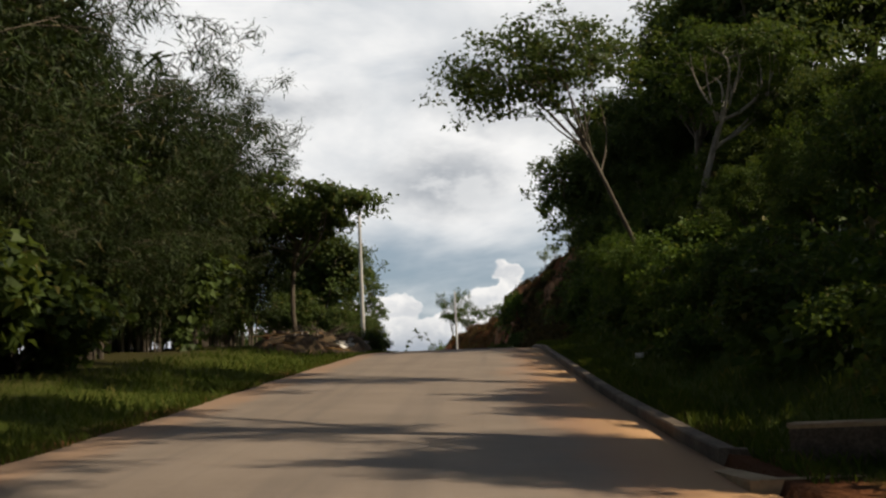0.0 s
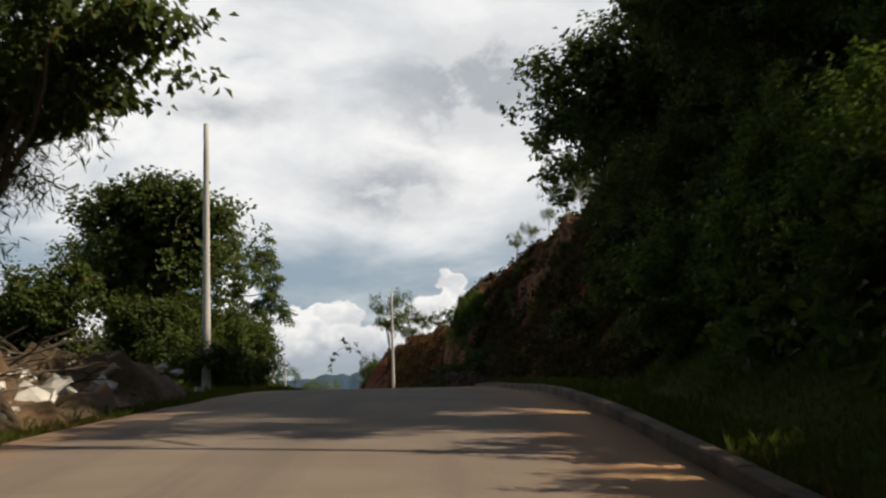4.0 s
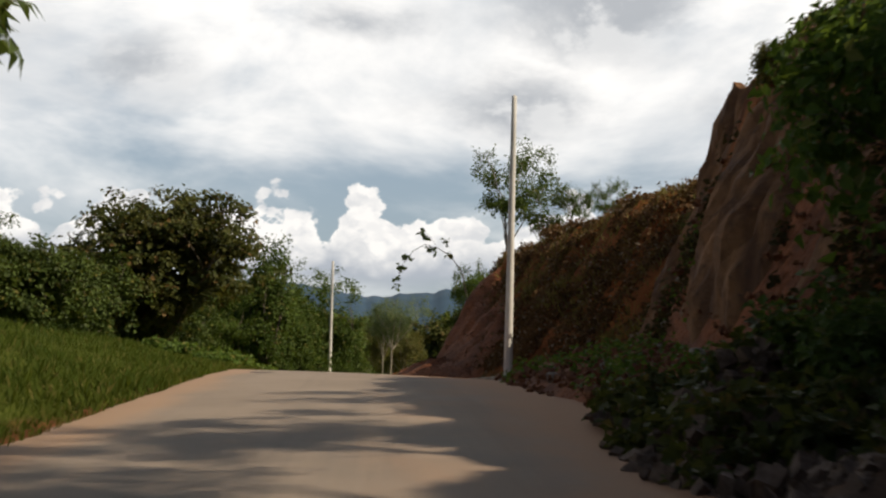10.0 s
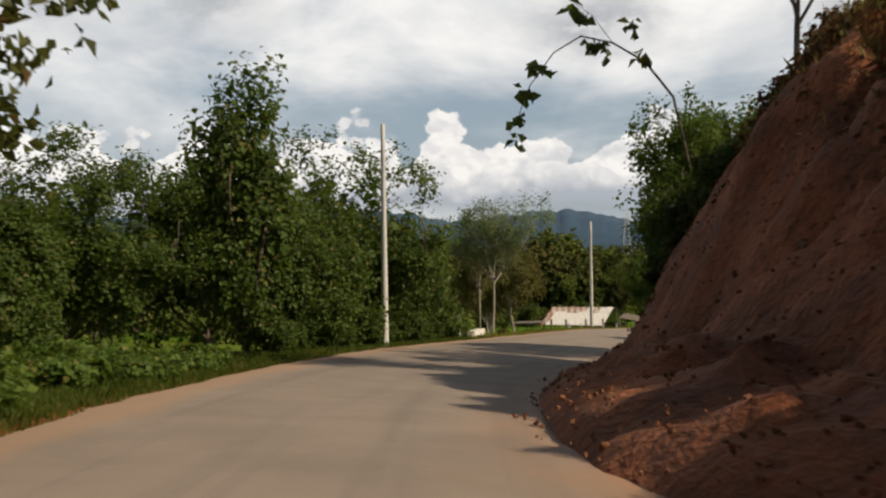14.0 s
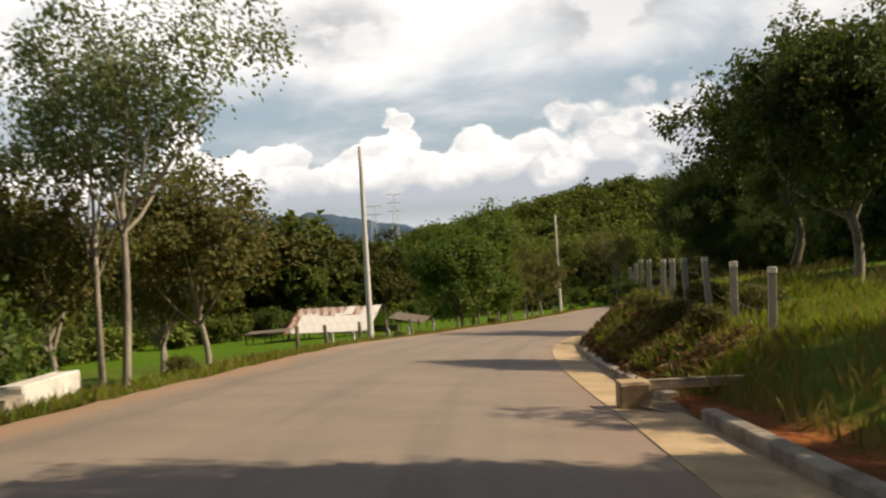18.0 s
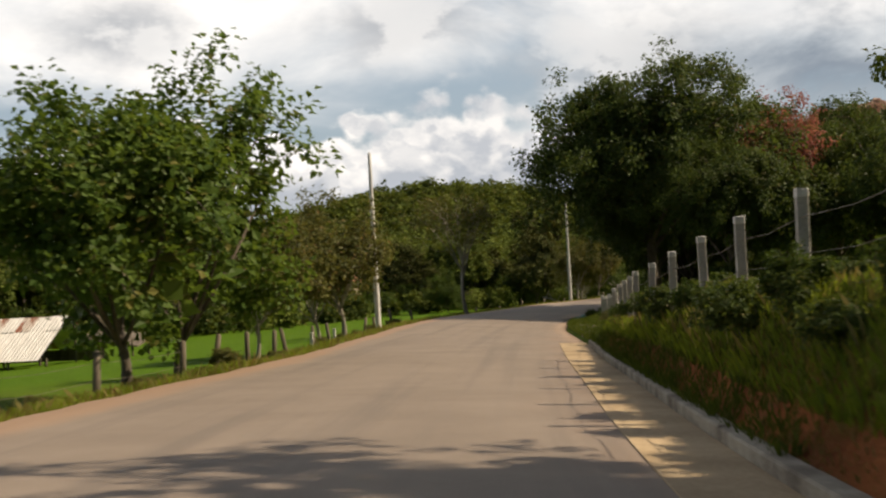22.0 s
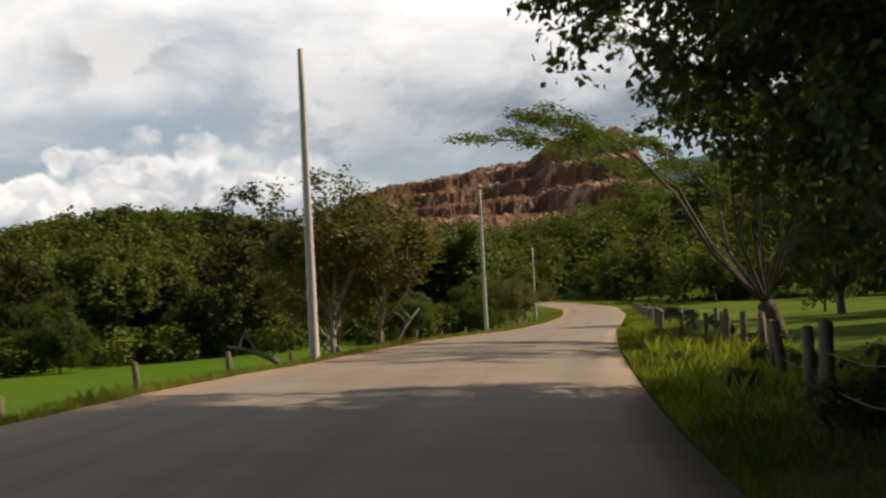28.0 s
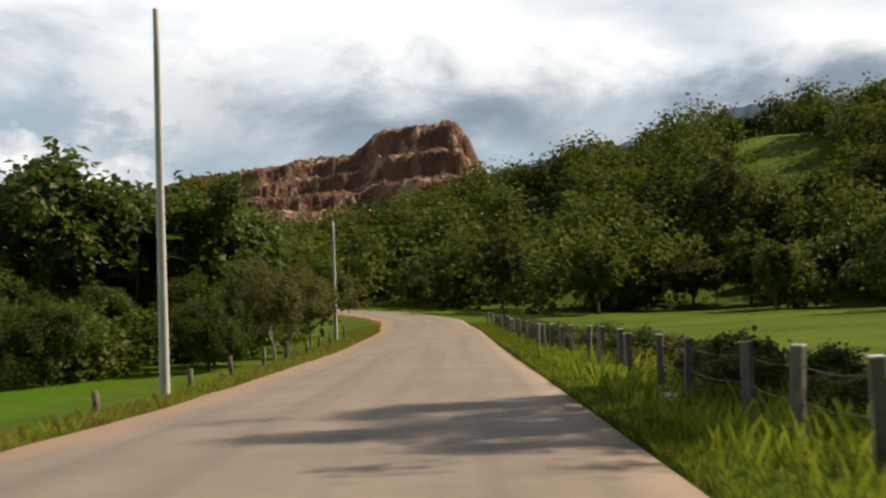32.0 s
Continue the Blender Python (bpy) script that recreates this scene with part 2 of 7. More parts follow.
def fbm(x, y, scale, k=0, octaves=4, gain=0.5):
    """Value noise in octaves, about 0."""
    x, y = np.asarray(x, float) * scale, np.asarray(y, float) * scale
    out, amp = 0.0, 1.0
    for o in range(octaves):
        i, j = np.floor(x), np.floor(y)
        u, v = ease(x - i), ease(y - j)
        a, b = lattice(i, j, k + o), lattice(i + 1, j, k + o)
        c, d = lattice(i, j + 1, k + o), lattice(i + 1, j + 1, k + o)
        out = out + amp * ((a * (1 - u) + b * u) * (1 - v) + (c * (1 - u) + d * u) * v - 0.5)
        x, y, amp = x * 2.03 + 11.3, y * 2.03 + 5.1, amp * gain
    return out


def waves(x, y, s, k):
    """Cheap smooth roughness."""
    return (np.sin(x * s + 1.7 * k) * np.cos(y * s * 1.13 + 0.6 * k) + 0.6 * np.sin((x + y) * s * 1.9 + k) + 0.4 * np.cos((x - 1.3 * y) * s * 3.1 + 2 * k)) / 2.0


# the bank on the right: metres along, foot behind the edge, steepness, height of the cut
BANK_Y = (-60, 0, 50, 62, 80, 95, 105, 111, 116, 121, 125, 128, 132, 137, 142, 148, 154, 160, 166, 170, 174, 180, 190, 202, 212, 226, 234, 250, 264, 274, 290, 320, 420)
BANK_FOOT = (1.2, 1.2, 1.3, 1.45, 1.5, 0.6, 1.1, 1.75, 1.7, 1.5, 1.9, 2.35, 2.35, 1.5, 1.2, 0.75, 0.6, 0.3, 0.25, 0.5, 0.75, 1.05, 0.8, 0.5, 0.35, 0.28, 0.26, 0.25, 0.25, 0.3, 1.0, 1.5, 1.5)
BANK_STEEP = (0.6, 0.6, 0.65, 1.08, 1.4, 1.5, 1.5, 1.9, 2.6, 3.3, 2.5, 1.5, 1.32, 1.35, 1.3, 1.34, 1.32, 1.69, 1.71, 1.46, 1.0, 0.32, 0.5, 0.6, 0.75, 0.95, 1.1, 1.8, 1.2, 0.7, 0.3, 0.1, 0.1)
BANK_HIGH = (5.5, 6.2, 7, 8.7, 11.2, 10.6, 9.5, 8.3, 7.0, 6.65, 6.2, 5.95, 5.9, 6.1, 6.1, 6.1, 6.6, 6.5, 6.8, 4.6, 1.7, 0.5, 0.45, 0.6, 1.1, 1.5, 1.4, 0.85, 0.45, 0.15, 0.1, -0.2, -0.2)


def ground_yd(y, d):
    """Height of the land at y along and d across the road's line."""
    y, d = np.asarray(y, float), np.asarray(d, float)
    x = line_x(y) + d / cosine(y)
    le, re = left_edge(y), right_edge(y)
    yc = np.clip(y, -60, 470)
    zl, zr, zm = road_z(yc, le), road_z(yc, re), np.interp(yc, Y0, SZ)
    # left of the road
    e = np.maximum(le - d, 0.0)
    near = np.interp(y, (0, 50, 70, 92, 100, 145, 160, 180, 210, 300, 420), (0.6, 0.6, 0.3, 0.7, 1.1, 0.9, 0.15, -0.25, -0.6, -0.9, -0.7))
    far = np.interp(y, (0, 60, 100, 150, 180, 230, 320, 420), (1.6, 0.5, -1.0, -1.5, -1.6, -2.0, -1.5, -0.8))
    zleft = zl + near * ease(e / np.interp(y, (0, 170, 200), (6.0, 6.0, 5.0))) + (far - near) * ease((e - 8) / 26) + 0.10 * waves(x, y, 0.9, 1) * ease(e / 3) - 0.04
    # right of the road
    e = np.maximum(d - re, 0.0)
    e0, steep, high_ = (np.interp(y, BANK_Y, v) for v in (BANK_FOOT, BANK_STEEP, BANK_HIGH))
    rise = np.interp(y, (0, 60, 100, 130, 150, 165, 178, 200, 260, 285), (0.5, 0.5, 0.5, 0.45, 0.3, 0.25, 0.16, 0.13, 0.09, 0.0))
    up = np.minimum(np.maximum(e - e0, 0) * steep, high_) if np.ndim(e) else min(max(e - e0, 0) * steep, high_)
    top = np.maximum(e - e0 - np.maximum(high_, 0) / np.maximum(steep, 0.05), 0)
    up = np.where(high_ > 0, up, high_ * ease(e / 5)) + rise * 14 * (1 - np.exp(-top / 14))
    rough = np.clip(high_ / 5, 0.08, 1) * ease((e - e0) / 2)
    gully = fbm(y, e * 0.25, 0.55, 3, 4) * 0.9 + fbm(y, e, 0.9, 9, 4, 0.6) * 0.9
    soil_cut = ease((y - 55) / 15) * ease((186 - y) / 10)
    zright = zr + np.where(y < 290, 0.10, 0.0) + up + rough * (0.25 * waves(x * 0.3, y, 0.8, 3) + gully * soil_cut)
    zin = np.interp(yc, Y0, SZ) - d * np.interp(yc, Y0, SB) - 0.12
    z = np.where(d < le, zleft, np.where(d > re, zright, zin))
    return z + hills(x, y)


def ground(x, y):
    return float(ground_yd(y, (x - line_x(y)) * cosine(y)))


def at(y, d, dz=0.0):
    """The place on the land at y along and d across."""
    return Vector((float(line_x(y) + d / cosine(y)), float(y), float(ground_yd(y, d)) + dz))


def heading(y):
    """Turn about z, in degrees, of the road's line at y."""
    return -math.degrees(math.atan((line_x(y + 2) - line_x(y - 2)) / 4))


# ---- materials ----
def material(name):
    m = bpy.data.materials.new(name)
    m.use_nodes = True
    N = Nodes(m.node_tree)
    out = N.n.new("ShaderNodeOutputMaterial")
    b = N.n.new("ShaderNodeBsdfPrincipled")
    N.l.new(b.outputs[0], out.inputs[0])
    return m, N, b, out


def bump(N, b, h, strength, distance=0.05):
    n = N.n.new("ShaderNodeBump")
    n.inputs["Strength"].default_value, n.inputs["Distance"].default_value = strength, distance
    N.put(n.inputs["Height"], h)
    N.l.new(n.outputs[0], b.inputs["Normal"])


def plain(name, c1, c2, scale=3.0, rough=0.85, grain=25.0, relief=0.3, metal=0.0, streak=(1, 1, 1), deep=0.02):
    m, N, b, out = material(name)
    p = N.vmath("MULTIPLY", N.coord(), streak)
    f = N.math("ADD", N.math("MULTIPLY", N.noise(p, scale, 5), 0.65), N.math("MULTIPLY", N.noise(p, grain, 3), 0.35))
    N.put(b.inputs["Base Color"], N.mix(N.ramp(f, 0.32, 0.68), rgb(*c1), rgb(*c2)))
    b.inputs["Roughness"].default_value, b.inputs["Metallic"].default_value = rough, metal
    bump(N, b, N.noise(p, grain, 4), relief, deep)
    return m


def leaf_material(name, c1, c2, c3, through_light=0.35, rough=0.5, patch=0.45, share=0.4):
    m, N, b, out = material(name)
    g = N.n.new("ShaderNodeNewGeometry")
    isl = g.outputs["Random Per Island"]
    blotch = N.ramp(N.noise(N.coord(), patch, 3), 0.25, 0.75)
    c = N.mix(N.ramp(N.math("ADD", N.math("MULTIPLY", isl, 1.0 - share), N.math("MULTIPLY", blotch, share)), 0.2, 0.8), rgb(*c1), rgb(*c2))
    c = N.mix(N.math("MULTIPLY", N.math("GREATER_THAN", isl, 0.93), 0.8), c, rgb(*c3))
    N.put(b.inputs["Base Color"], c)
    b.inputs["Roughness"].default_value = rough
    b.inputs["Specular IOR Level"].default_value = 0.12
    t = N.n.new("ShaderNodeBsdfTranslucent")
    N.put(t.inputs[0], N.mix(0.5, c, rgb(c2[0] * 2.0, c2[1] * 1.8, c2[2] * 0.8)))
    s = N.n.new("ShaderNodeMixShader")
    s.inputs[0].default_value = through_light
    N.l.new(b.outputs[0], s.inputs[1])
    N.l.new(t.outputs[0], s.inputs[2])
    N.l.new(s.outputs[0], out.inputs[0])
    return m


LEAF_DARK = leaf_material("leaf_dark", (0.036, 0.058, 0.016), (0.086, 0.124, 0.034), (0.13, 0.11, 0.03), 0.32)
LEAF_MID = leaf_material("leaf_mid", (0.036, 0.064, 0.014), (0.085, 0.130, 0.028), (0.15, 0.13, 0.04), 0.34)
# bamboo leaves set extra dark so their colour carries the clumps' shade
LEAF_BAMBOO_SHADED = leaf_material("leaf_bamboo_shaded", (0.016, 0.027, 0.008), (0.040, 0.060, 0.017), (0.08, 0.065, 0.024), 0.14)
LEAF_PINK = leaf_material("pink_blossom", (0.16, 0.05, 0.055), (0.36, 0.14, 0.13), (0.12, 0.14, 0.04), 0.35)
LEAF_LIGHT = leaf_material("leaf_light", (0.05, 0.095, 0.018), (0.11, 0.17, 0.035), (0.18, 0.16, 0.05), 0.36)
LEAF_BROWN = leaf_material("leaf_brown", (0.055, 0.070, 0.021), (0.135, 0.135, 0.043), (0.22, 0.14, 0.06), 0.32)
LEAF_PALE = leaf_material("leaf_pale", (0.07, 0.11, 0.05), (0.16, 0.21, 0.10), (0.25, 0.25, 0.14), 0.35)
LEAF_OLIVE = leaf_material("leaf_olive", (0.030, 0.042, 0.012), (0.090, 0.098, 0.028), (0.17, 0.10, 0.04), 0.3)
LEAF_SCRUB = leaf_material("leaf_scrub", (0.030, 0.030, 0.013), (0.085, 0.066, 0.030), (0.11, 0.06, 0.03), 0.2, 0.8, 0.5, 0.6)
LEAF_VINE = leaf_material("leaf_dry_vine", (0.055, 0.034, 0.018), (0.165, 0.098, 0.050), (0.30, 0.24, 0.18), 0.2, 0.8, 0.6, 0.5)
GRASS_BLADE = leaf_material("grass_blade", (0.038, 0.066, 0.010), (0.078, 0.104, 0.018), (0.18, 0.145, 0.05), 0.4, 0.7)
LUSH_BLADE = leaf_material("lush_blade", (0.080, 0.135, 0.016), (0.185, 0.238, 0.030), (0.25, 0.22, 0.07), 0.4, 0.7, 0.9, 0.55)
DRY_BLADE = leaf_material("dry_blade", (0.10, 0.10, 0.03), (0.20, 0.17, 0.06), (0.24, 0.15, 0.07), 0.3, 0.7)
LEAF_FAR = leaf_material("leaf_far", (0.030, 0.052, 0.012), (0.140, 0.178, 0.036), (0.11, 0.10, 0.035), 0.2, 0.8, 0.10, 0.72)
LEAF_DUSK = leaf_material("leaf_dusk", (0.036, 0.050, 0.014), (0.092, 0.098, 0.028), (0.12, 0.085, 0.035), 0.12, 0.8)
BARK = plain("bark", (0.055, 0.042, 0.03), (0.15, 0.125, 0.095), 2.0, 0.9, 14.0, 0.6, streak=(1, 1, 0.35))
BARK_PALE = plain("bark_pale", (0.16, 0.14, 0.11), (0.36, 0.33, 0.28), 2.0, 0.85, 12.0, 0.4, streak=(1, 1, 0.4))
CONCRETE = plain("concrete", (0.13, 0.105, 0.08), (0.40, 0.36, 0.29), 1.6, 0.9, 30.0, 0.35)
# kerb grime, darkened further to stand in for shade on the first stretch
DIRTY_SHADE_CONCRETE = plain("dirty_shade_concrete", (0.045, 0.034, 0.024), (0.20, 0.155, 0.11), 1.1, 0.92, 30.0, 0.35)
CONCRETE_POLE = plain("pole_concrete", (0.47, 0.47, 0.46), (0.66, 0.66, 0.65), 0.9, 0.8, 22.0, 0.2, streak=(1, 1, 0.2))
CONCRETE_POST = plain("post_concrete", (0.28, 0.27, 0.24), (0.50, 0.48, 0.44), 3.0, 0.9, 30.0, 0.35)
GUTTER = plain("gutter_concrete", (0.30, 0.215, 0.12), (0.50, 0.38, 0.235), 0.8, 0.92, 18.0, 0.3)
RED_SOIL = plain("red_soil", (0.10, 0.030, 0.011), (0.27, 0.085, 0.028), 0.8, 0.95, 6.0, 1.0, deep=0.12)
STONE = plain("stone", (0.16, 0.13, 0.10), (0.36, 0.31, 0.25), 2.0, 0.9, 12.0, 0.6)
OLD_WOOD = plain("old_wood", (0.07, 0.055, 0.04), (0.19, 0.16, 0.12), 3.0, 0.9, 20.0, 0.5, streak=(1, 1, 0.2))
WIRE = plain("wire", (0.10, 0.09, 0.08), (0.22, 0.18, 0.15), 5.0, 0.6, 20.0, 0.1, metal=0.6)


def road_material():
    m, N, b, out = material("asphalt")
    u, v, _ = N.xyz(N.coord("UV"))
    p = N.coord()
    base = N.mix(N.ramp(N.noise(p, 0.5, 6, 0.6), 0.3, 0.7), rgb(0.182, 0.146, 0.118), rgb(0.238, 0.192, 0.156))
    grainy = N.noise(p, 60.0, 3)
    base = N.mix(N.ramp(grainy, 0.35, 0.75, 0.0, 0.45), base, rgb(0.29, 0.24, 0.195))
    lane = N.noise(N.vec(N.math("MULTIPLY", u, 1.2), N.math("MULTIPLY", v, 0.03), 0.0), 1.2, 4)
    base = N.mix(N.ramp(lane, 0.45, 0.7, 0.0, 0.5), base, rgb(0.13, 0.11, 0.097))
    # red dust along the two edges and where soil has slid down
    w = N.noise(N.vec(N.math("MULTIPLY", u, 0.7), N.math("MULTIPLY", v, 0.25), 0.0), 1.0, 6, 0.6)
    right_ = N.ramp(N.math("ADD", u, N.math("MULTIPLY", w, 2.6)), 1.7, 3.6)
    slid = N.math("MULTIPLY", N.ramp(v, 78.0, 104.0), N.ramp(v, 174.0, 158.0))
    early = N.ramp(v, 100.0, 60.0, 0.0, 0.6)
    right_ = N.math("MULTIPLY", right_, N.math("ADD", 0.2, N.math("MAXIMUM", N.math("MAXIMUM", slid, early), N.math("MULTIPLY", N.ramp(v, 60.0, 75.0), N.ramp(v, 110.0, 95.0))), clamp=True))
    wide = N.math("MULTIPLY", slid, N.ramp(N.math("ADD", u, N.math("MULTIPLY", w, 4.0)), 1.5, 4.6, 0.0, 0.68))
    base = N.mix(N.math("MAXIMUM", right_, wide), base, rgb(0.37, 0.19, 0.092))
    out_l = N.ramp(N.math("ADD", N.coord_left(u, v), N.math("MULTIPLY", w, 1.2)), 1.45, 0.75)
    base = N.mix(N.math("MULTIPLY", out_l, 0.62), base, rgb(0.36, 0.22, 0.13))
    # pale sand blown against the kerb
    edge_map = N.n.new("ShaderNodeUVMap")
    edge_map.uv_map = "edge"
    off = N.math("ADD", N.xyz(edge_map.outputs[0])[1], N.math("MULTIPLY", w, 0.9))
    sand = N.math("MULTIPLY", N.ramp(off, 1.7, 0.8, 0.0, 0.65), N.ramp(v, 108.0, 92.0))
    base = N.mix(sand, base, rgb(0.44, 0.27, 0.13))
    N.put(b.inputs["Base Color"], base)
    b.inputs["Roughness"].default_value = 0.85
    bump(N, b, N.math("ADD", grainy, N.math("MULTIPLY", N.noise(p, 6.0, 3), 1.5)), 0.25, 0.012)
    return m


def ground_material():
    m, N, b, out = material("land")
    u, v, _ = N.xyz(N.coord("UV"))                 # u: metres outside the road's edge, v: metres along
    p = N.coord()
    big, mid, fine = N.noise(p, 0.09, 4), N.noise(p, 0.7, 5), N.noise(p, 9.0, 4)
    g = N.mix(N.ramp(big, 0.35, 0.65), rgb(0.070, 0.118, 0.010), rgb(0.118, 0.165, 0.015))
    side = N.coord_left(u, v)
    field = N.math("MULTIPLY", N.math("MULTIPLY", N.ramp(side, -11.0, -14.0), N.ramp(side, -95.0, -70.0)), N.ramp(v, 262.0, 280.0))
    g = N.mix(N.ramp(fine, 0.35, 0.7, 0.0, 0.5), g, rgb(0.04, 0.07, 0.012))
    g = N.mix(N.ramp(mid, 0.52, 0.72, 0.0, 0.6), g, rgb(0.140, 0.150, 0.030))
    g = N.mix(N.math("MULTIPLY", field, 0.85), g, N.mix(N.ramp(fine, 0.3, 0.7), rgb(0.055, 0.125, 0.005), rgb(0.088, 0.172, 0.009)))
    g = N.mix(N.ramp(v, 195.0, 150.0, 0.0, 0.72), g, N.mix(N.ramp(fine, 0.3, 0.7), rgb(0.035, 0.055, 0.010), rgb(0.085, 0.080, 0.022)))
    soil = N.mix(N.ramp(mid, 0.3, 0.7), rgb(0.12, 0.040, 0.015), rgb(0.30, 0.108, 0.038))
    soil = N.mix(N.ramp(N.noise(N.vmath("MULTIPLY", p, (1, 1, 0.35)), 1.6, 6, 0.65), 0.5, 0.72, 0.0, 0.5), soil, rgb(0.27, 0.125, 0.055))
    edge = N.ramp(N.math("SUBTRACT", u, N.math("MULTIPLY", mid, 0.9)), N.ramp(N.math("MULTIPLY", N.ramp(side, -1.0, 1.0), N.ramp(v, 256.0, 266.0)), 0.0, 1.0, 0.62, -0.9), N.ramp(N.math("MULTIPLY", N.ramp(side, -1.0, 1.0), N.ramp(v, 256.0, 266.0)), 0.0, 1.0, 0.0, -1.3))
    # early stretch of the cut: its shade is put into the soil colour
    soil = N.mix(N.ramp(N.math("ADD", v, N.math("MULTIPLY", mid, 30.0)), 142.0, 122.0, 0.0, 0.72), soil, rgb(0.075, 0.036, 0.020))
    steep = N.n.new("ShaderNodeNewGeometry").outputs["Normal"]
    nz = N.xyz(steep)[2]
    cut = N.math("MULTIPLY", N.ramp(N.math("ADD", nz, N.math("MULTIPLY", N.math("SUBTRACT", mid, 0.5), 0.35)), 0.86, 0.70), N.math("MULTIPLY", N.ramp(v, 56.0, 78.0), N.ramp(v, 184.0, 172.0)))
    cut = N.math("MAXIMUM", cut, N.math("MULTIPLY", N.math("MULTIPLY", N.ramp(v, 70.0, 82.0), N.ramp(v, 176.0, 168.0)), N.math("MULTIPLY", N.math("MULTIPLY", N.ramp(side, 0.0, 1.0), N.ramp(side, 15.0, 11.0)), N.ramp(mid, 0.3, 0.6, 0.35, 0.9))))
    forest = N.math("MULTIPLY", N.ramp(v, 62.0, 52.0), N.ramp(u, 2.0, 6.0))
    # below the cut the ground is darkened to stand in for its shade
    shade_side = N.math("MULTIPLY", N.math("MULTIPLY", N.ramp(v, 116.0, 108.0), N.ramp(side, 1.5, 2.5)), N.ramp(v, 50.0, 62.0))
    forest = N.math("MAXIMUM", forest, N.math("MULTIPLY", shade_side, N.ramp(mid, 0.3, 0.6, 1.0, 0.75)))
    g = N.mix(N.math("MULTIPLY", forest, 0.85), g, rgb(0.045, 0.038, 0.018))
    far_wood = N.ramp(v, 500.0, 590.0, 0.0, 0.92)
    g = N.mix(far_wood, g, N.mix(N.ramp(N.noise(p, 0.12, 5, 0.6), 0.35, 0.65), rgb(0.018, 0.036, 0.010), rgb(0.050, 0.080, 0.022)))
    # dark litter tone under the trees also carries their shade
    shade_litter = N.math("MULTIPLY", N.math("MULTIPLY", N.ramp(v, 284.0, 292.0), N.ramp(v, 319.0, 311.0)), N.math("MULTIPLY", N.ramp(side, 1.5, 2.6), N.ramp(side, 17.0, 12.0)))
    g = N.mix(N.math("MULTIPLY", shade_litter, N.ramp(fine, 0.2, 0.7, 0.95, 0.6)), g, rgb(0.050, 0.038, 0.022))
    flat_p = N.vmath("MULTIPLY", p, (1, 1, 0))
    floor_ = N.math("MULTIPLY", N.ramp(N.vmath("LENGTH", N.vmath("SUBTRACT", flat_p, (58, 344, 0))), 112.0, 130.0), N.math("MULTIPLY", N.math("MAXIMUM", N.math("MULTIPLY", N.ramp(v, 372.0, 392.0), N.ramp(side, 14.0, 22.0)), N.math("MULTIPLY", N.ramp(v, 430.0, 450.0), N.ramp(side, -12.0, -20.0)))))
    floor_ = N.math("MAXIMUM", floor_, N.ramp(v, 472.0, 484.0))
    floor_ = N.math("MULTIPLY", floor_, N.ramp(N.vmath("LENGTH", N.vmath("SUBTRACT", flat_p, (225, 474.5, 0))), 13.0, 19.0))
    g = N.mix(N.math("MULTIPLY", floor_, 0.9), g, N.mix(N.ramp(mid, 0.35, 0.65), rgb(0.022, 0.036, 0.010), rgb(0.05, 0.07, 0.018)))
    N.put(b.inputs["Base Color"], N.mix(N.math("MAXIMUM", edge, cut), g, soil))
    b.inputs["Roughness"].default_value = 0.95
    b.inputs["Specular IOR Level"].default_value = 0.04
    bump(N, b, N.math("ADD", fine, mid), 0.8, 0.12)
    return m


def coord_left(self, u, v):
    """Metres inside the left edge, which wanders along the road (given by the second UV layer)."""
    n = self.n.new("ShaderNodeUVMap")
    n.uv_map = "edge"
    return self.xyz(n.outputs[0])[0]


Nodes.coord_left = coord_left
ASPHALT, LAND = road_material(), ground_material()


# ---- mesh helpers ----
def quads(name, V, F, mat=None, uv=None, uv2=None, smooth=False):
    """A mesh from arrays of vertices and four-cornered faces."""
    V, F = np.asarray(V, np.float32), np.asarray(F, np.int32)
    me = bpy.data.meshes.new(name)
    me.vertices.add(len(V))
    me.vertices.foreach_set("co", V.ravel())
    me.loops.add(F.size)
    me.loops.foreach_set("vertex_index", F.ravel())
    me.polygons.add(len(F))
    me.polygons.foreach_set("loop_start", np.arange(0, F.size, F.shape[1], dtype=np.int32))
    for layer, data in (("UVMap", uv), ("edge", uv2)):
        if data is not None:
            me.uv_layers.new(name=layer).data.foreach_set("uv", np.asarray(data, np.float32)[F.ravel()].ravel())
    me.update(calc_edges=True)
    me.polygons.foreach_set("use_smooth", np.full(len(F), bool(smooth)))
    if mat:
        me.materials.append(mat)
    return me


def sheet_faces(rows, cols):
    i = np.arange(rows - 1)[:, None] * cols + np.arange(cols - 1)[None, :]
    return np.stack((i, i + 1, i + cols + 1, i + cols), -1).reshape(-1, 4)


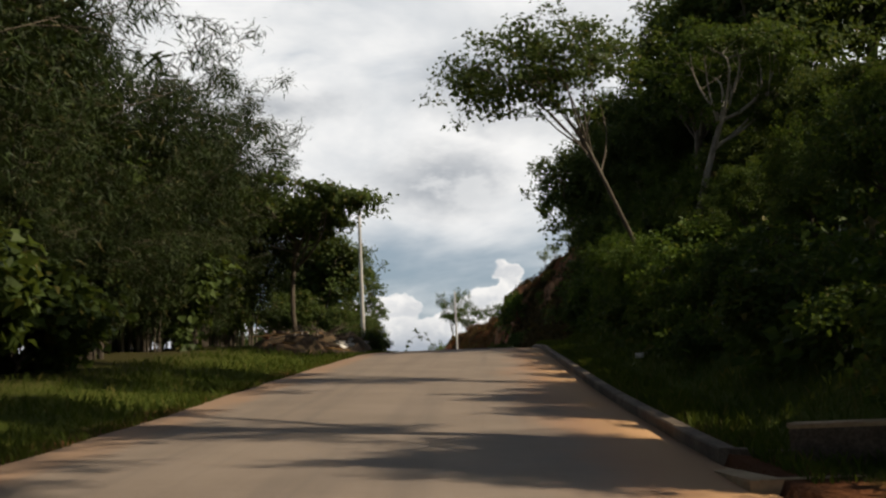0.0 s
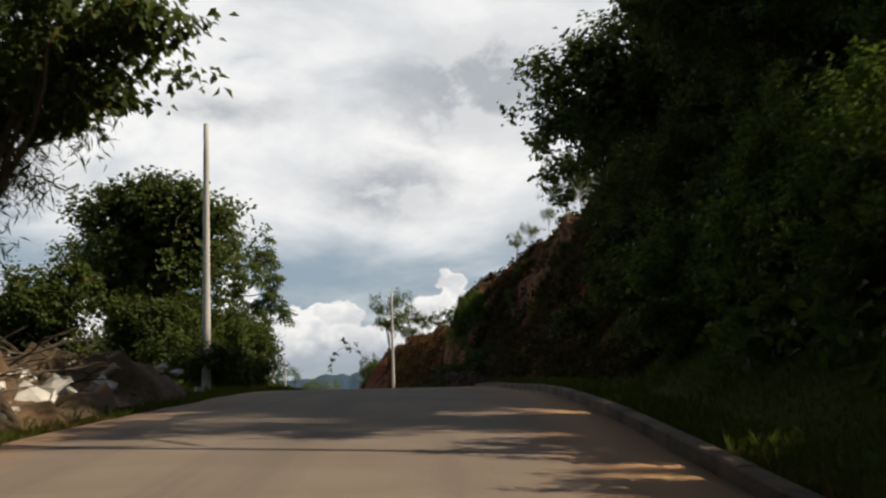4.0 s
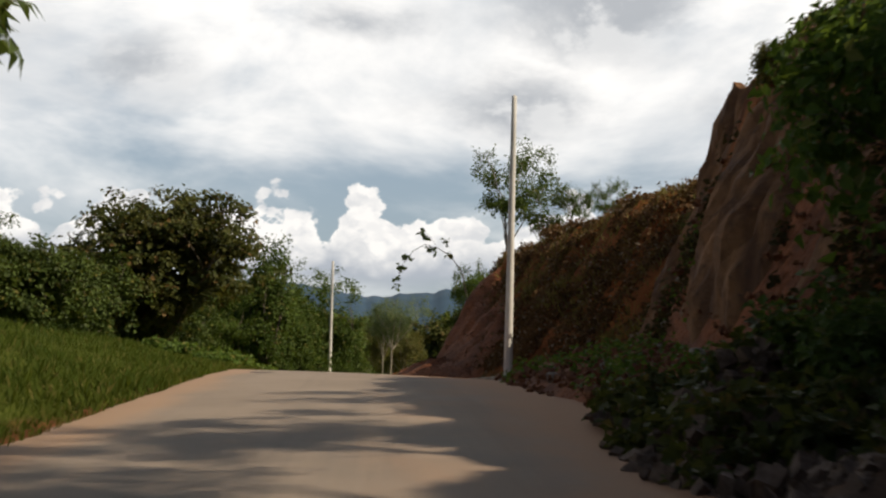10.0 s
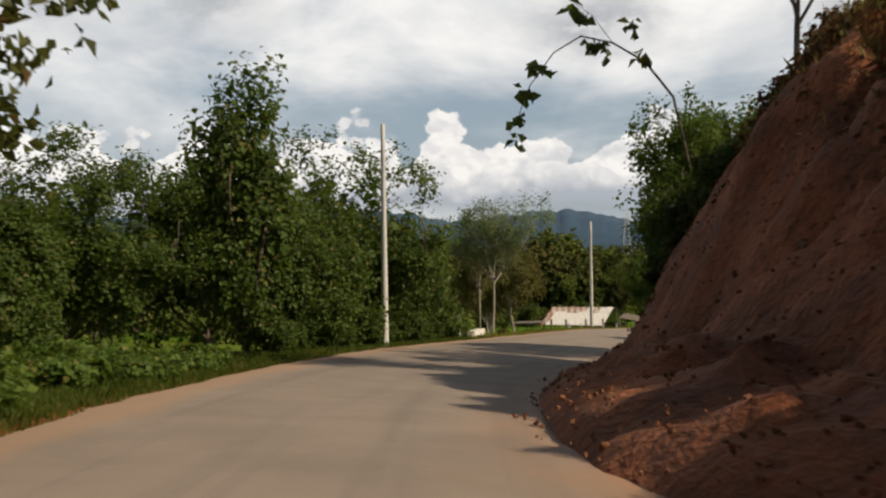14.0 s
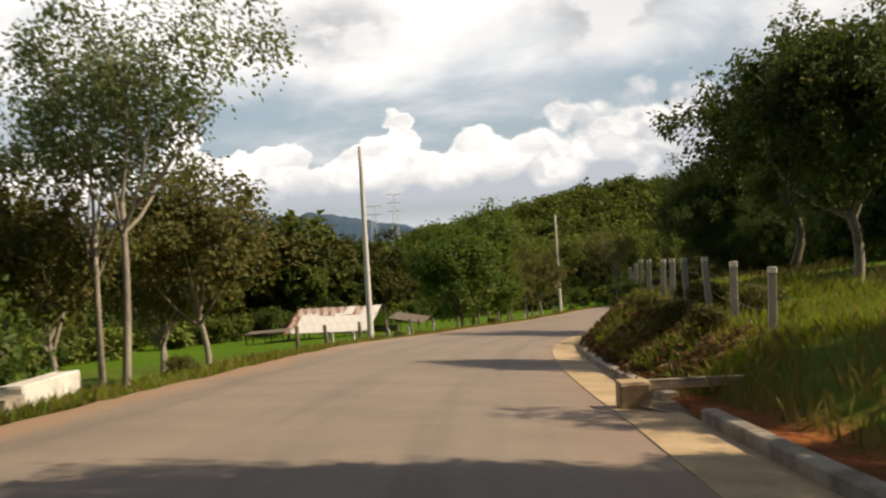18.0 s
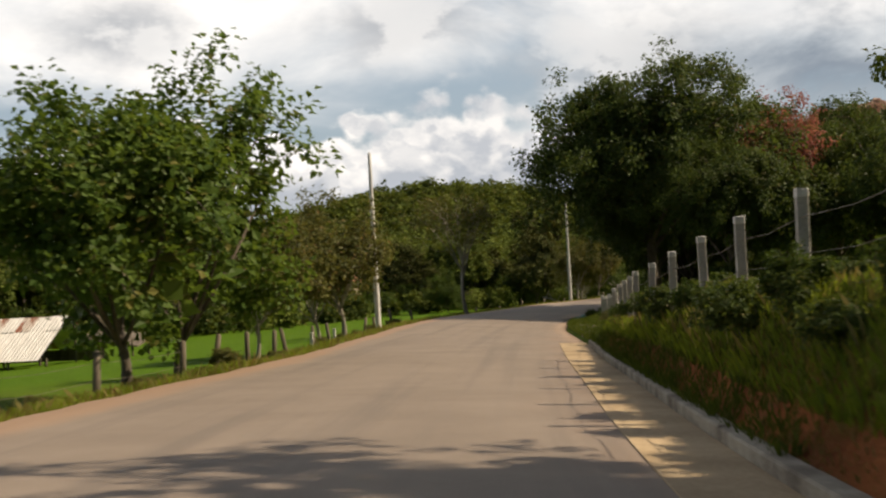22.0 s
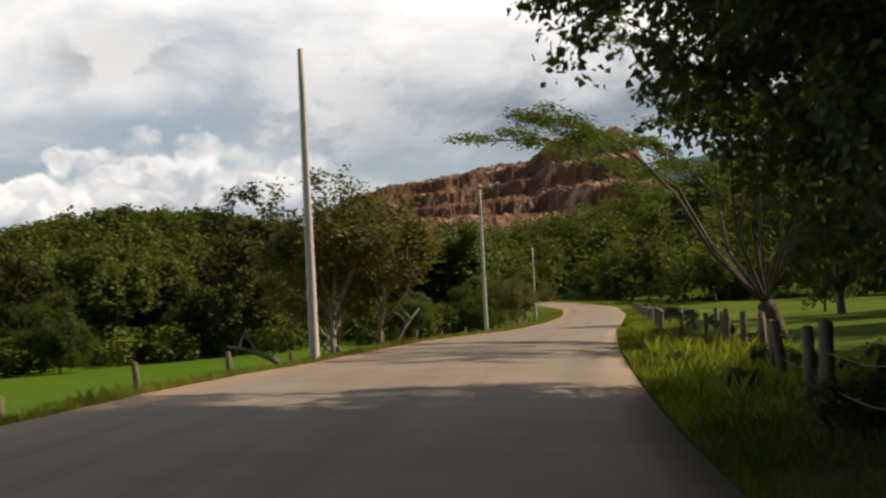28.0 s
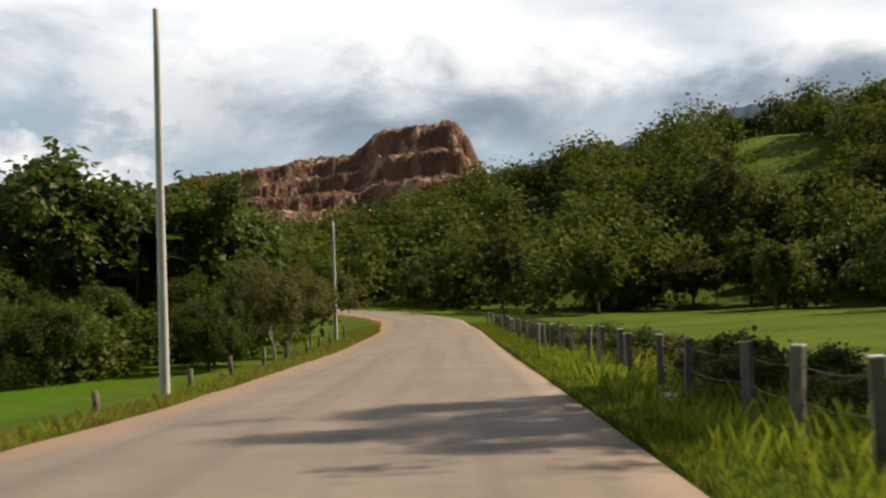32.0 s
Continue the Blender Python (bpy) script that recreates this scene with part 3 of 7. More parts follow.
class Wood:
    """Gathers tapered tubes into one mesh."""

    def __init__(self):
        self.v, self.f, self.n = [], [], 0

    def tube(self, pts, radii, sides=7):
        pts = [Vector(p) for p in pts]
        ring = []
        for i, p in enumerate(pts):
            t = (pts[min(i + 1, len(pts) - 1)] - pts[max(i - 1, 0)]).normalized()
            a = t.orthogonal().normalized() if i == 0 else (a - t * a.dot(t)).normalized()
            b = t.cross(a)
            for k in range(sides):
                w = 2 * math.pi * k / sides
                self.v.append(p + (a * math.cos(w) + b * math.sin(w)) * radii[i])
        for i in range(len(pts) - 1):
            for k in range(sides):
                k2 = (k + 1) % sides
                self.f.append((self.n + i * sides + k, self.n + i * sides + k2, self.n + (i + 1) * sides + k2, self.n + (i + 1) * sides + k))
        top = len(self.v)
        self.v.append(pts[-1] + (pts[-1] - pts[-2]).normalized() * radii[-1] * 0.6)
        for k in range(0, sides):
            k2 = (k + 1) % sides
            self.f.append((self.n + (len(pts) - 1) * sides + k, self.n + (len(pts) - 1) * sides + k2, top, top))
        self.n = len(self.v)

    def mesh(self, name, mat):
        me = bpy.data.meshes.new(name)
        me.from_pydata([tuple(v) for v in self.v], [], [f if f[2] != f[3] else f[:3] for f in self.f])
        me.polygons.foreach_set("use_smooth", np.ones(len(me.polygons), bool))
        me.materials.append(mat)
        return me


def part(name, data, parent, label="", mat=None):
    """Links a mesh, or a bmesh, as one mesh object under its thing."""
    if isinstance(data, bmesh.types.BMesh):
        me = bpy.data.meshes.new(name)
        data.to_mesh(me)
        data.free()
        data = me
    if mat:
        data.materials.append(mat)
    ob = new(name, data)
    ob.parent = parent
    return tagged(ob, label)


def empty(name, m, label, category, group="", kind=""):
    ob = new(name)
    ob.empty_display_size = 0.2
    ob.matrix_world = m
    return tagged(ob, label, category, group, kind)


def leaf_cloud(rng, centres, per, spread, size, droop=0.25, width=0.42, flat=0.6, core=None):
    """Arrays of pointed leaves, each a folded four-cornered blade, in tufts round the centres."""
    c = np.repeat(np.asarray(centres, float), per, axis=0)
    n = len(c)
    off = np.clip(rng.normal(size=(n, 3)), -1.25, 1.25) * np.asarray(spread) * (0.35 + 0.65 * rng.random((n, 1)))
    p = c + off
    a = rng.normal(size=(n, 3))
    a[:, 2] = a[:, 2] * flat - droop
    a += 0.5 * off / (np.linalg.norm(off, axis=1, keepdims=True) + 1e-6)
    a /= np.linalg.norm(a, axis=1, keepdims=True)
    out = off if core is None else p - np.asarray(core, float)
    out = out / (np.linalg.norm(out, axis=1, keepdims=True) + 1e-6)
    up = rng.normal(size=(n, 3)) * 0.26 + (0, 0, 0.5) + out * 0.8
    b = np.cross(a, up)
    b /= np.linalg.norm(b, axis=1, keepdims=True) + 1e-9
    nn = np.cross(b, a)
    s = size * (0.6 + 0.8 * rng.random((n, 1)))
    w = s * width
    mid = p + a * s * 0.45
    V = np.stack((p, mid + b * w + nn * w * 0.35, p + a * s - nn * s * 0.12, mid - b * w + nn * w * 0.35), 1).reshape(-1, 3)
    F = np.arange(4 * n).reshape(-1, 4)
    return V, F


def bend(p, q, rng, wob, n=5, sag=0.0):
    p, q = Vector(p), Vector(q)
    l = (q - p).length
    o = Vector(rng.normal(size=3)) * wob * l
    return [p.lerp(q, t) + o * math.sin(math.pi * t) + Vector((0, 0, sag * l * math.sin(math.pi * t))) for t in np.linspace(0, 1, n)]


def tree_meshes(seed, height, radius, clear, leaf, trunk_r=0.16, limbs=7, twigs=4, shell=120, per=28, spread=0.42, size=0.22, lean=(0, 0), flat_top=0.0, bark=None, wood_wob=0.10, low=0.0, droop=0.25, width=0.42, dense=0.0):
    """A trunk with limbs and twigs, and a crown of leaf tufts at the twig ends and through an uneven envelope."""
    rng = np.random.default_rng(seed)
    wood = Wood()
    fork = Vector((lean[0] * clear, lean[1] * clear, clear))
    wood.tube(bend((0, 0, -0.25), fork, rng, 0.05, 6), np.linspace(trunk_r * 1.25, trunk_r * 0.8, 6), 8)
    mid = (clear + height) / 2
    half = (height - clear) / 2 * (1 + low)
    cx, cy = lean[0] * mid, lean[1] * mid
    lobes = [(rng.normal(size=3), rng.uniform(0.1, 0.55)) for _ in range(10)]

    def envelope(v):
        v = v / np.linalg.norm(v)
        k = 0.66
        for o, h in lobes:
            o = o / np.linalg.norm(o)
            k += h * max(0.0, float(v @ o)) ** 5
        return v * np.array((radius, radius, half * (1 - 0.35 * flat_top * (v[2] > 0)))) * k + np.array((cx, cy, mid))
    tips = []
    for i in range(limbs):
        w = 2 * math.pi * (i + rng.uniform(-0.3, 0.3)) / limbs
        v = np.array((math.cos(w), math.sin(w), rng.uniform(-0.15, 1.1)))
        q = (envelope(v) - np.array((cx, cy, mid))) * rng.uniform(0.62, 0.85) + np.array((cx, cy, mid))
        start = fork * rng.uniform(0.72, 1.0)
        pts = bend(start, q, rng, wood_wob, 6, 0.06)
        r0 = trunk_r * rng.uniform(0.42, 0.62)
        wood.tube(pts, np.linspace(r0, r0 * 0.28, 6), 6)
        for j in range(twigs):
            b0 = pts[rng.integers(2, 6)]
            v2 = v + rng.normal(size=3) * 0.55
            q2 = envelope(v2)
            if (Vector(q2) - b0).length > radius * 0.95:
                q2 = np.array(b0.lerp(Vector(q2), 0.6))
            tw = bend(b0, q2, rng, wood_wob * 1.3, 6, 0.05)
            wood.tube(tw, np.linspace(min(r0 * 0.24, 0.03), 0.006, 6), 4)
            tips += [np.array(tw[-1]), np.array(tw[4]), np.array(tw[3])]
    centres = list(tips)
    for _ in range(shell):
        v = rng.normal(size=3)
        v[2] = v[2] * 0.9 + 0.15
        c0 = np.array((cx, cy, mid))
        hub = (envelope(v) - c0) * rng.uniform(0.5, 0.98) + c0
        wide = radius * rng.uniform(0.12, 0.24)
        for _ in range(7):
            centres.append(hub + rng.normal(size=3) * (wide, wide, wide * 0.55))
    V, F = leaf_cloud(rng, centres, per, spread, size, droop, width, 0.6, (cx, cy, clear + (height - clear) * 0.35))
    if dense:
        c0 = np.array((cx, cy, mid))
        inner = [(envelope(rng.normal(size=3)) - c0) * rng.uniform(0.25, 0.68) + c0 for _ in range(int(10 * dense))]
        V2, F2 = leaf_cloud(rng, inner, 9, spread, size * 2.3, droop, 0.5, 0.6, (cx, cy, clear))
        V, F = np.concatenate((V, V2)), np.concatenate((F, F2 + len(V)))
    return wood.mesh("trunk", bark or BARK), quads("crown", V, F, leaf)


def tree(name, meshes, m, label, category="tree", group=""):
    ob = empty(name, m, label, category, group)
    part("trunk", meshes[0], ob)
    part("crown", meshes[1], ob)
    return ob


def plant(meshes, y, d, s, label, name="tree", category="tree", group="", turn=None, sz=None, sink=0.05):
    p = at(y, d, -sink)
    t = (y * 37.7 + d * 91.3) % 360 if turn is None else turn
    m = Matrix.Translation(p) @ Matrix.Rotation(radians(t), 4, "Z") @ Matrix.Diagonal((s, s, s * (sz or 1.0), 1))
    return tree(name, meshes, m, label, category, group)


# ---- land ----
gy = np.concatenate((np.arange(-60, 0, 4.0), np.arange(0, 60, 1.5), np.arange(60, 185, 0.6), np.arange(185, 300, 1.5), np.arange(300, 470, 2.0), np.array([472, 476, 482, 490, 500, 515, 530, 550, 575, 600, 640, 690, 750, 820, 900, 1000, 1100, 1250, 1400, 1700, 2100, 2700, 3500, 4800.0])))
oe = np.array([0, 0.15, 0.4, 0.8, 1.4, 2.1, 3, 4, 5, 6.2, 7.6, 9.2, 11, 13, 15.5, 19, 24, 30, 38, 48, 62, 80, 105, 140, 190, 260, 380, 600, 1000, 1800, 3000.0])
ore = np.concatenate((np.array([0.0, 0.1, 0.3]), np.arange(0.6, 12, 0.5), np.arange(12, 24, 1.0), np.array([24, 26, 29, 33, 38, 45, 55, 70, 90, 115, 150, 190, 240, 300, 380, 500, 800, 1300, 2200, 3500.0])))
GYg = np.repeat(gy[:, None], len(oe) + len(ore) + 3, 1)
LE, RE = left_edge(gy), right_edge(gy)
GD = np.concatenate((LE[:, None] - oe[::-1][None], LE[:, None] + 0.02 + (RE - LE - 0.04)[:, None] * np.array([0.0, 0.5, 1.0])[None], RE[:, None] + ore[None]), 1)
GD[:, 0] -= 0
GX = line_x(GYg) + GD / cosine(GYg)
GZ = ground_yd(GYg, GD)
UVg = np.stack((np.maximum(LE[:, None] - GD, GD - RE[:, None]), GYg), -1).reshape(-1, 2)
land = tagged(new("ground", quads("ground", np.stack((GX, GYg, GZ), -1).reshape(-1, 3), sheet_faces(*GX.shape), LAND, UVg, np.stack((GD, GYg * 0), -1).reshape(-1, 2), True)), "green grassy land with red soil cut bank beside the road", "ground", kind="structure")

# ---- road ----
ry = np.arange(-55.0, 480.0, 1.0)
rt = np.linspace(0, 1, 13)
RL, RR = left_edge(ry), right_edge(ry)
RD = RL[:, None] + (RR - RL)[:, None] * rt[None]
wob = 0.16 * waves(ry * 0.0, ry, 1.3, 2) + 0.09 * waves(ry, ry, 4.1, 5)
RD[:, 0] += wob - 0.16
RYg = np.repeat(ry[:, None], 13, 1)
RX = line_x(RYg) + RD / cosine(RYg)
RZ = road_z(RYg, RD) + 0.05 * (1 - (2 * rt - 1) ** 2)[None]
V = np.stack((RX, RYg, RZ), -1)
skirt = V[:, :1].copy()
skirt[:, :, 2] -= 0.09
skirt[:, :, 0] -= 0.45
skirt2 = V[:, -1:].copy()
skirt2[:, :, 2] -= 0.18
V = np.concatenate((skirt, V, skirt2), 1)
RDx = np.concatenate((RD[:, :1] - 0.4, RD, RD[:, -1:]), 1)
UVr = np.stack((RDx, np.repeat(ry[:, None], 15, 1)), -1).reshape(-1, 2)
UV2 = np.stack((RDx - RL[:, None], RR[:, None] - RDx), -1).reshape(-1, 2)
road = tagged(new("road", quads("road", V.reshape(-1, 3), sheet_faces(len(ry), 15), ASPHALT, UVr, UV2, True)), "worn grey-brown asphalt road with red dust along its edges", "road", kind="structure")


# ---- patch on the road ----
TAR = plain("tar_patch", (0.035, 0.032, 0.030), (0.085, 0.075, 0.068), 3.0, 0.85, 40.0, 0.4)
pv = []
for i in range(22):
    a = 2 * math.pi * i / 22
    r = 1 + 0.14 * math.sin(3 * a + 1) + 0.1 * math.sin(7 * a)
    py, pd = 127.3 + 0.62 * r * math.sin(a), -3.0 + 0.3 * r * math.cos(a)
    f_ = (pd - float(left_edge(py))) / float(right_edge(py) - left_edge(py))
    pv.append((float(line_x(py) + pd / cosine(py)), py, float(road_z(py, pd)) + 0.05 * (1 - (2 * f_ - 1) ** 2)))
pc = np.mean(pv, 0)
PV = [(*p[:2], p[2] + 0.006) for p in pv] + [(*p[:2], p[2] - 0.03) for p in pv] + [(pc[0], pc[1], pc[2] + 0.010)]
PF = [(i, (i + 1) % 22, 44) for i in range(22)] + [(22 + i, 22 + (i + 1) % 22, (i + 1) % 22, i) for i in range(22)]
pm = bpy.data.meshes.new("road_patch")
pm.from_pydata(PV, [], PF)
pm.materials.append(TAR)
tagged(new("road_patch", pm), "small dark tar patch on the worn asphalt", "road patch", kind="structure")


# ---- kerb and gutter ----
def strip(y0, y1, d0, d1, z0, z1, n=4, bev=0.02):
    """A bevelled bar along the road between y0 and y1; d measured out from the right edge."""
    ys = np.linspace(y0, y1, n)
    prof = ((d0, -0.15), (d0, z0 - bev), (d0 + bev, z0), (d1 - bev, z1), (d1, z1 - bev), (d1, -0.15))
    V, k = [], len(prof)
    for y in ys:
        for o, z in prof:
            d = float(right_edge(y)) + o
            V.append((float(line_x(y) + d / cosine(y)), y, float(road_z(y, d if o < 0 else right_edge(y))) + z))
    F = [(i * k + j, i * k + j + 1, (i + 1) * k + j + 1, (i + 1) * k + j) for i in range(n - 1) for j in range(k - 1)]
    F += [(0, 5, 4, 1), (1, 4, 3, 2), ((n - 1) * k + 1, (n - 1) * k + 4, (n - 1) * k + 5, (n - 1) * k), ((n - 1) * k + 2, (n - 1) * k + 3, (n - 1) * k + 4, (n - 1) * k + 1)]
    return quads("kerb_stone", V, F, CONCRETE if y0 > 100 else DIRTY_SHADE_CONCRETE)


kerb = empty("kerb", Matrix(), "long grey concrete kerb, chipped and dusty", "kerb", kind="structure")
rk = random.Random(3)
for y0, y1 in ((12.6, 98.0), (127.0, 195.6), (198.2, 263.8)):
    y = y0
    while y < y1:
        e = min(y + 3.0, y1)
        h = 0.165 + rk.uniform(-0.006, 0.006)
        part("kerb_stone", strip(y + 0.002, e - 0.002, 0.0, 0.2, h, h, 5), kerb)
        y = e
gut = empty("gutter", Matrix(), "pale yellowish concrete gutter strip along the kerb", "gutter", kind="structure")
y = 166.0
while y < 265.0:
    me = strip(y + 0.003, min(y + 4.0, 265.3) - 0.003, -0.85, 0.0, 0.032, 0.028, 6, 0.006)
    me.materials.clear()
    me.materials.append(GUTTER)
    part("gutter_slab", me, gut)
    y += 4.0

# ---- poles ----
def pole_mesh(h):
    w = Wood()
    n = 9
    w.tube([(0, 0, z) for z in np.linspace(-0.3, h, n)], np.linspace(0.15, 0.085, n), 14)
    return w.mesh("shaft", CONCRETE_POLE)


POLE = pole_mesh(9.1)
for x, y, s in ((-4.9, 70.5, 0.93), (1.1, 136.3, 1.05), (-12.4, 186.3, 0.99), (-4.35, 235.5, 0.97), (13.8, 288.2, 0.97), (40.15, 331.2, 0.98), (71.8, 375.8, 1.2), (104.0, 419.4, 0.95)):
    ob = empty("utility_pole", Matrix.LocRotScale((x, y, ground(x, y)), None, (1, 1, s)), "tall round grey concrete utility pole without wires", "utility pole", "poles along the road")
    part("shaft", POLE, ob)

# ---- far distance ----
# distance haze is put into the ridges as a blue base colour
HAZED_MOUNTAIN = plain("hazed_forest_ridge", (0.022, 0.054, 0.100), (0.036, 0.078, 0.135), 0.004, 1.0, 0.03, 0.2)


def ridge(name, cx, cy, dist, azs, els, label, k, thick=260.0, steps=420, ruff=0.22):
    """A mountain range seen from the valley: crest height follows the slope angle els at the bearings azs."""
    azv = np.linspace(azs[0], azs[-1], steps)
    h = dist * np.tan(np.radians(np.interp(azv, azs, els)))
    h = h * (1 + ruff * fbm(azv, azv * 0, 0.45, k, 5)) + dist * 0.0028 * fbm(azv, azv * 0, 3.0, k + 3, 4)
    prof = ((-1.0, -0.15), (-0.75, 0.22), (-0.45, 0.55), (-0.2, 0.82), (0.0, 1.0), (0.4, 0.6), (1.0, -0.1))
    V = []
    for i, a in enumerate(azv):
        for j, (o, f) in enumerate(prof):
            rr = dist + o * thick * (1 + 0.16 * float(fbm(a, j * 3.3, 0.7, k + 5, 3)) * (j not in (0, 6)))
            V.append((cx + rr * math.sin(radians(a)), cy + rr * math.cos(radians(a)), float(h[i]) * f - 8))
    return tagged(new(name, quads(name, V, sheet_faces(steps, 7)[:, ::-1], HAZED_MOUNTAIN, None, None, True)), label, "mountain", kind="structure")


ridge("backdrop_mountains", 0.0, 150.0, 3000.0, (-60, -30, -20, -13, -9, -6, -3, -1, 1, 3, 5, 8, 20), (2.1, 2.3, 2.3, 2.45, 2.25, 2.0, 2.3, 2.3, 2.0, 1.65, 1.15, 0.6, 0.3), "forested mountain range painted haze-blue far beyond the valley", 2, ruff=0.10)
ridge("backdrop_mountain_side", 58.0, 344.0, 1300.0, (30, 36, 40, 45, 50, 58, 66, 80, 100), (2.0, 4.8, 5.4, 6.2, 7.6, 8.2, 8.6, 8.0, 5.0), "wooded mountainside painted blue-green with haze beyond the quarry", 8, 200.0, ruff=0.07)


def quarry_material():
    m, N, b, out = material("quarry_rock")
    p = N.coord()
    f = N.noise(N.vmath("MULTIPLY", p, (1, 1, 0.3)), 0.07, 7, 0.62)
    c = N.mix(N.ramp(f, 0.35, 0.65), rgb(0.085, 0.038, 0.022), rgb(0.21, 0.098, 0.052))
    c = N.mix(N.ramp(N.noise(N.vmath("MULTIPLY", p, (1, 1, 0.4)), 0.14, 6, 0.65), 0.53, 0.64), c, rgb(0.48, 0.34, 0.23))
    N.put(b.inputs["Base Color"], N.mix(N.ramp(N.noise(p, 0.5, 4), 0.45, 0.7, 0.0, 0.6), c, rgb(0.12, 0.065, 0.04)))
    b.inputs["Roughness"].default_value = 0.95
    bump(N, b, N.noise(p, 0.6, 6, 0.65), 1.0, 1.2)
    return m


def quarry():
    """Stepped rock faces, bench over bench, with the high block at its end."""
    azv, rs = np.linspace(20.6, 40.2, 260), np.concatenate((np.linspace(360, 420, 8), np.linspace(422, 520, 70), np.linspace(530, 640, 8)))
    A, Rr = np.meshgrid(azv, rs, indexing="ij")
    crest = np.interp(A, (20.6, 21.5, 22.7, 25.1, 28.3, 31.1, 32.5, 32.9, 33.6, 35.0, 36.6, 36.75, 37.45, 38.0, 38.4, 39.0, 40.2), (0.8, 3.6, 4.6, 5.3, 5.6, 6.1, 6.25, 6.7, 7.35, 7.45, 7.6, 7.72, 7.7, 6.9, 5.9, 4.8, 4.0))
    jag = fbm(A * 1.2, Rr * 0.05, 0.5, 4, 5, 0.6)
    Rj = Rr + 40 * fbm(A, A * 0, 0.22, 7, 2, 0.4) + 1.5 * (A - 31) + 4 * jag
    bench = 0.36 * ease((Rj - 425) / 7) + 0.06 * ease((Rj - 432) / 20) + 0.28 * ease((Rj - 452) / 6) + 0.04 * ease((Rj - 460) / 14) + 0.26 * ease((Rj - 476) / 7)
    down = 1 - 0.5 * ease((Rr - 530) / 110)
    top = (Rr - 20) * np.tan(np.radians(crest)) + 0.8 * jag * ease((Rj - 470) / 10)
    low = 480 * math.tan(radians(3.0)) * ease((A - 20.6) / 1.6) * ease((40.3 - A) / 1.4)
    Z = -3 + np.where(Rr < 421, low * ease((Rr - 350) / 75), low + (top - low) * bench) * down + 2.2 * fbm(A * 2.5, Rr * 0.12, 0.8, 12, 5, 0.62)
    V = np.stack((58 + Rr * np.sin(np.radians(A)), 344 + Rr * np.cos(np.radians(A)), Z), -1).reshape(-1, 3)
    return tagged(new("quarry_hill", quads("quarry_hill", V, sheet_faces(len(azv), len(rs))[:, ::-1], quarry_material())), "reddish-brown quarried rock hill with stepped faces", "hill", kind="structure")


quarry()

# ---- trees ----
def crest(y):
    """Metres across at which the bank on the right reaches its brow."""
    foot, steep, high_ = (float(np.interp(y, BANK_Y, v)) for v in (BANK_FOOT, BANK_STEEP, BANK_HIGH))
    return float(right_edge(y)) + foot + high_ / steep


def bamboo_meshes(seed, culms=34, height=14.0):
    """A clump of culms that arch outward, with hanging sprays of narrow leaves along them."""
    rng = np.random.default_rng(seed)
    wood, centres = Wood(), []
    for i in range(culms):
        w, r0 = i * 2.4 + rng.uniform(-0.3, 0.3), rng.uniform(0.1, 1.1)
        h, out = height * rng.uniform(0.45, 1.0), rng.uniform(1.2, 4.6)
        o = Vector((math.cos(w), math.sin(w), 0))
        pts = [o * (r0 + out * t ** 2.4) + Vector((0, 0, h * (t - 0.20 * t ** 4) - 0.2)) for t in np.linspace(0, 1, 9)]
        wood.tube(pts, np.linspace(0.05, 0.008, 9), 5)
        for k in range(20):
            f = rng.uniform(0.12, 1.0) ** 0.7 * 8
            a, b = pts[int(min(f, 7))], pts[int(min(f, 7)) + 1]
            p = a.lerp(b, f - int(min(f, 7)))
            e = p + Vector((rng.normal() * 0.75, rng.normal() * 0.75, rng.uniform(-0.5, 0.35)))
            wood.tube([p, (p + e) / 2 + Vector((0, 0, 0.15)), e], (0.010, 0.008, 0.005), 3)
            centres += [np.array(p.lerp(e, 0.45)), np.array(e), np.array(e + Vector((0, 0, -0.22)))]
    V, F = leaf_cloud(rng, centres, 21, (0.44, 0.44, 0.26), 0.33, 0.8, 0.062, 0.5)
    return wood.mesh("culms", BARK), quads("leaves", V, F, LEAF_BAMBOO_SHADED)


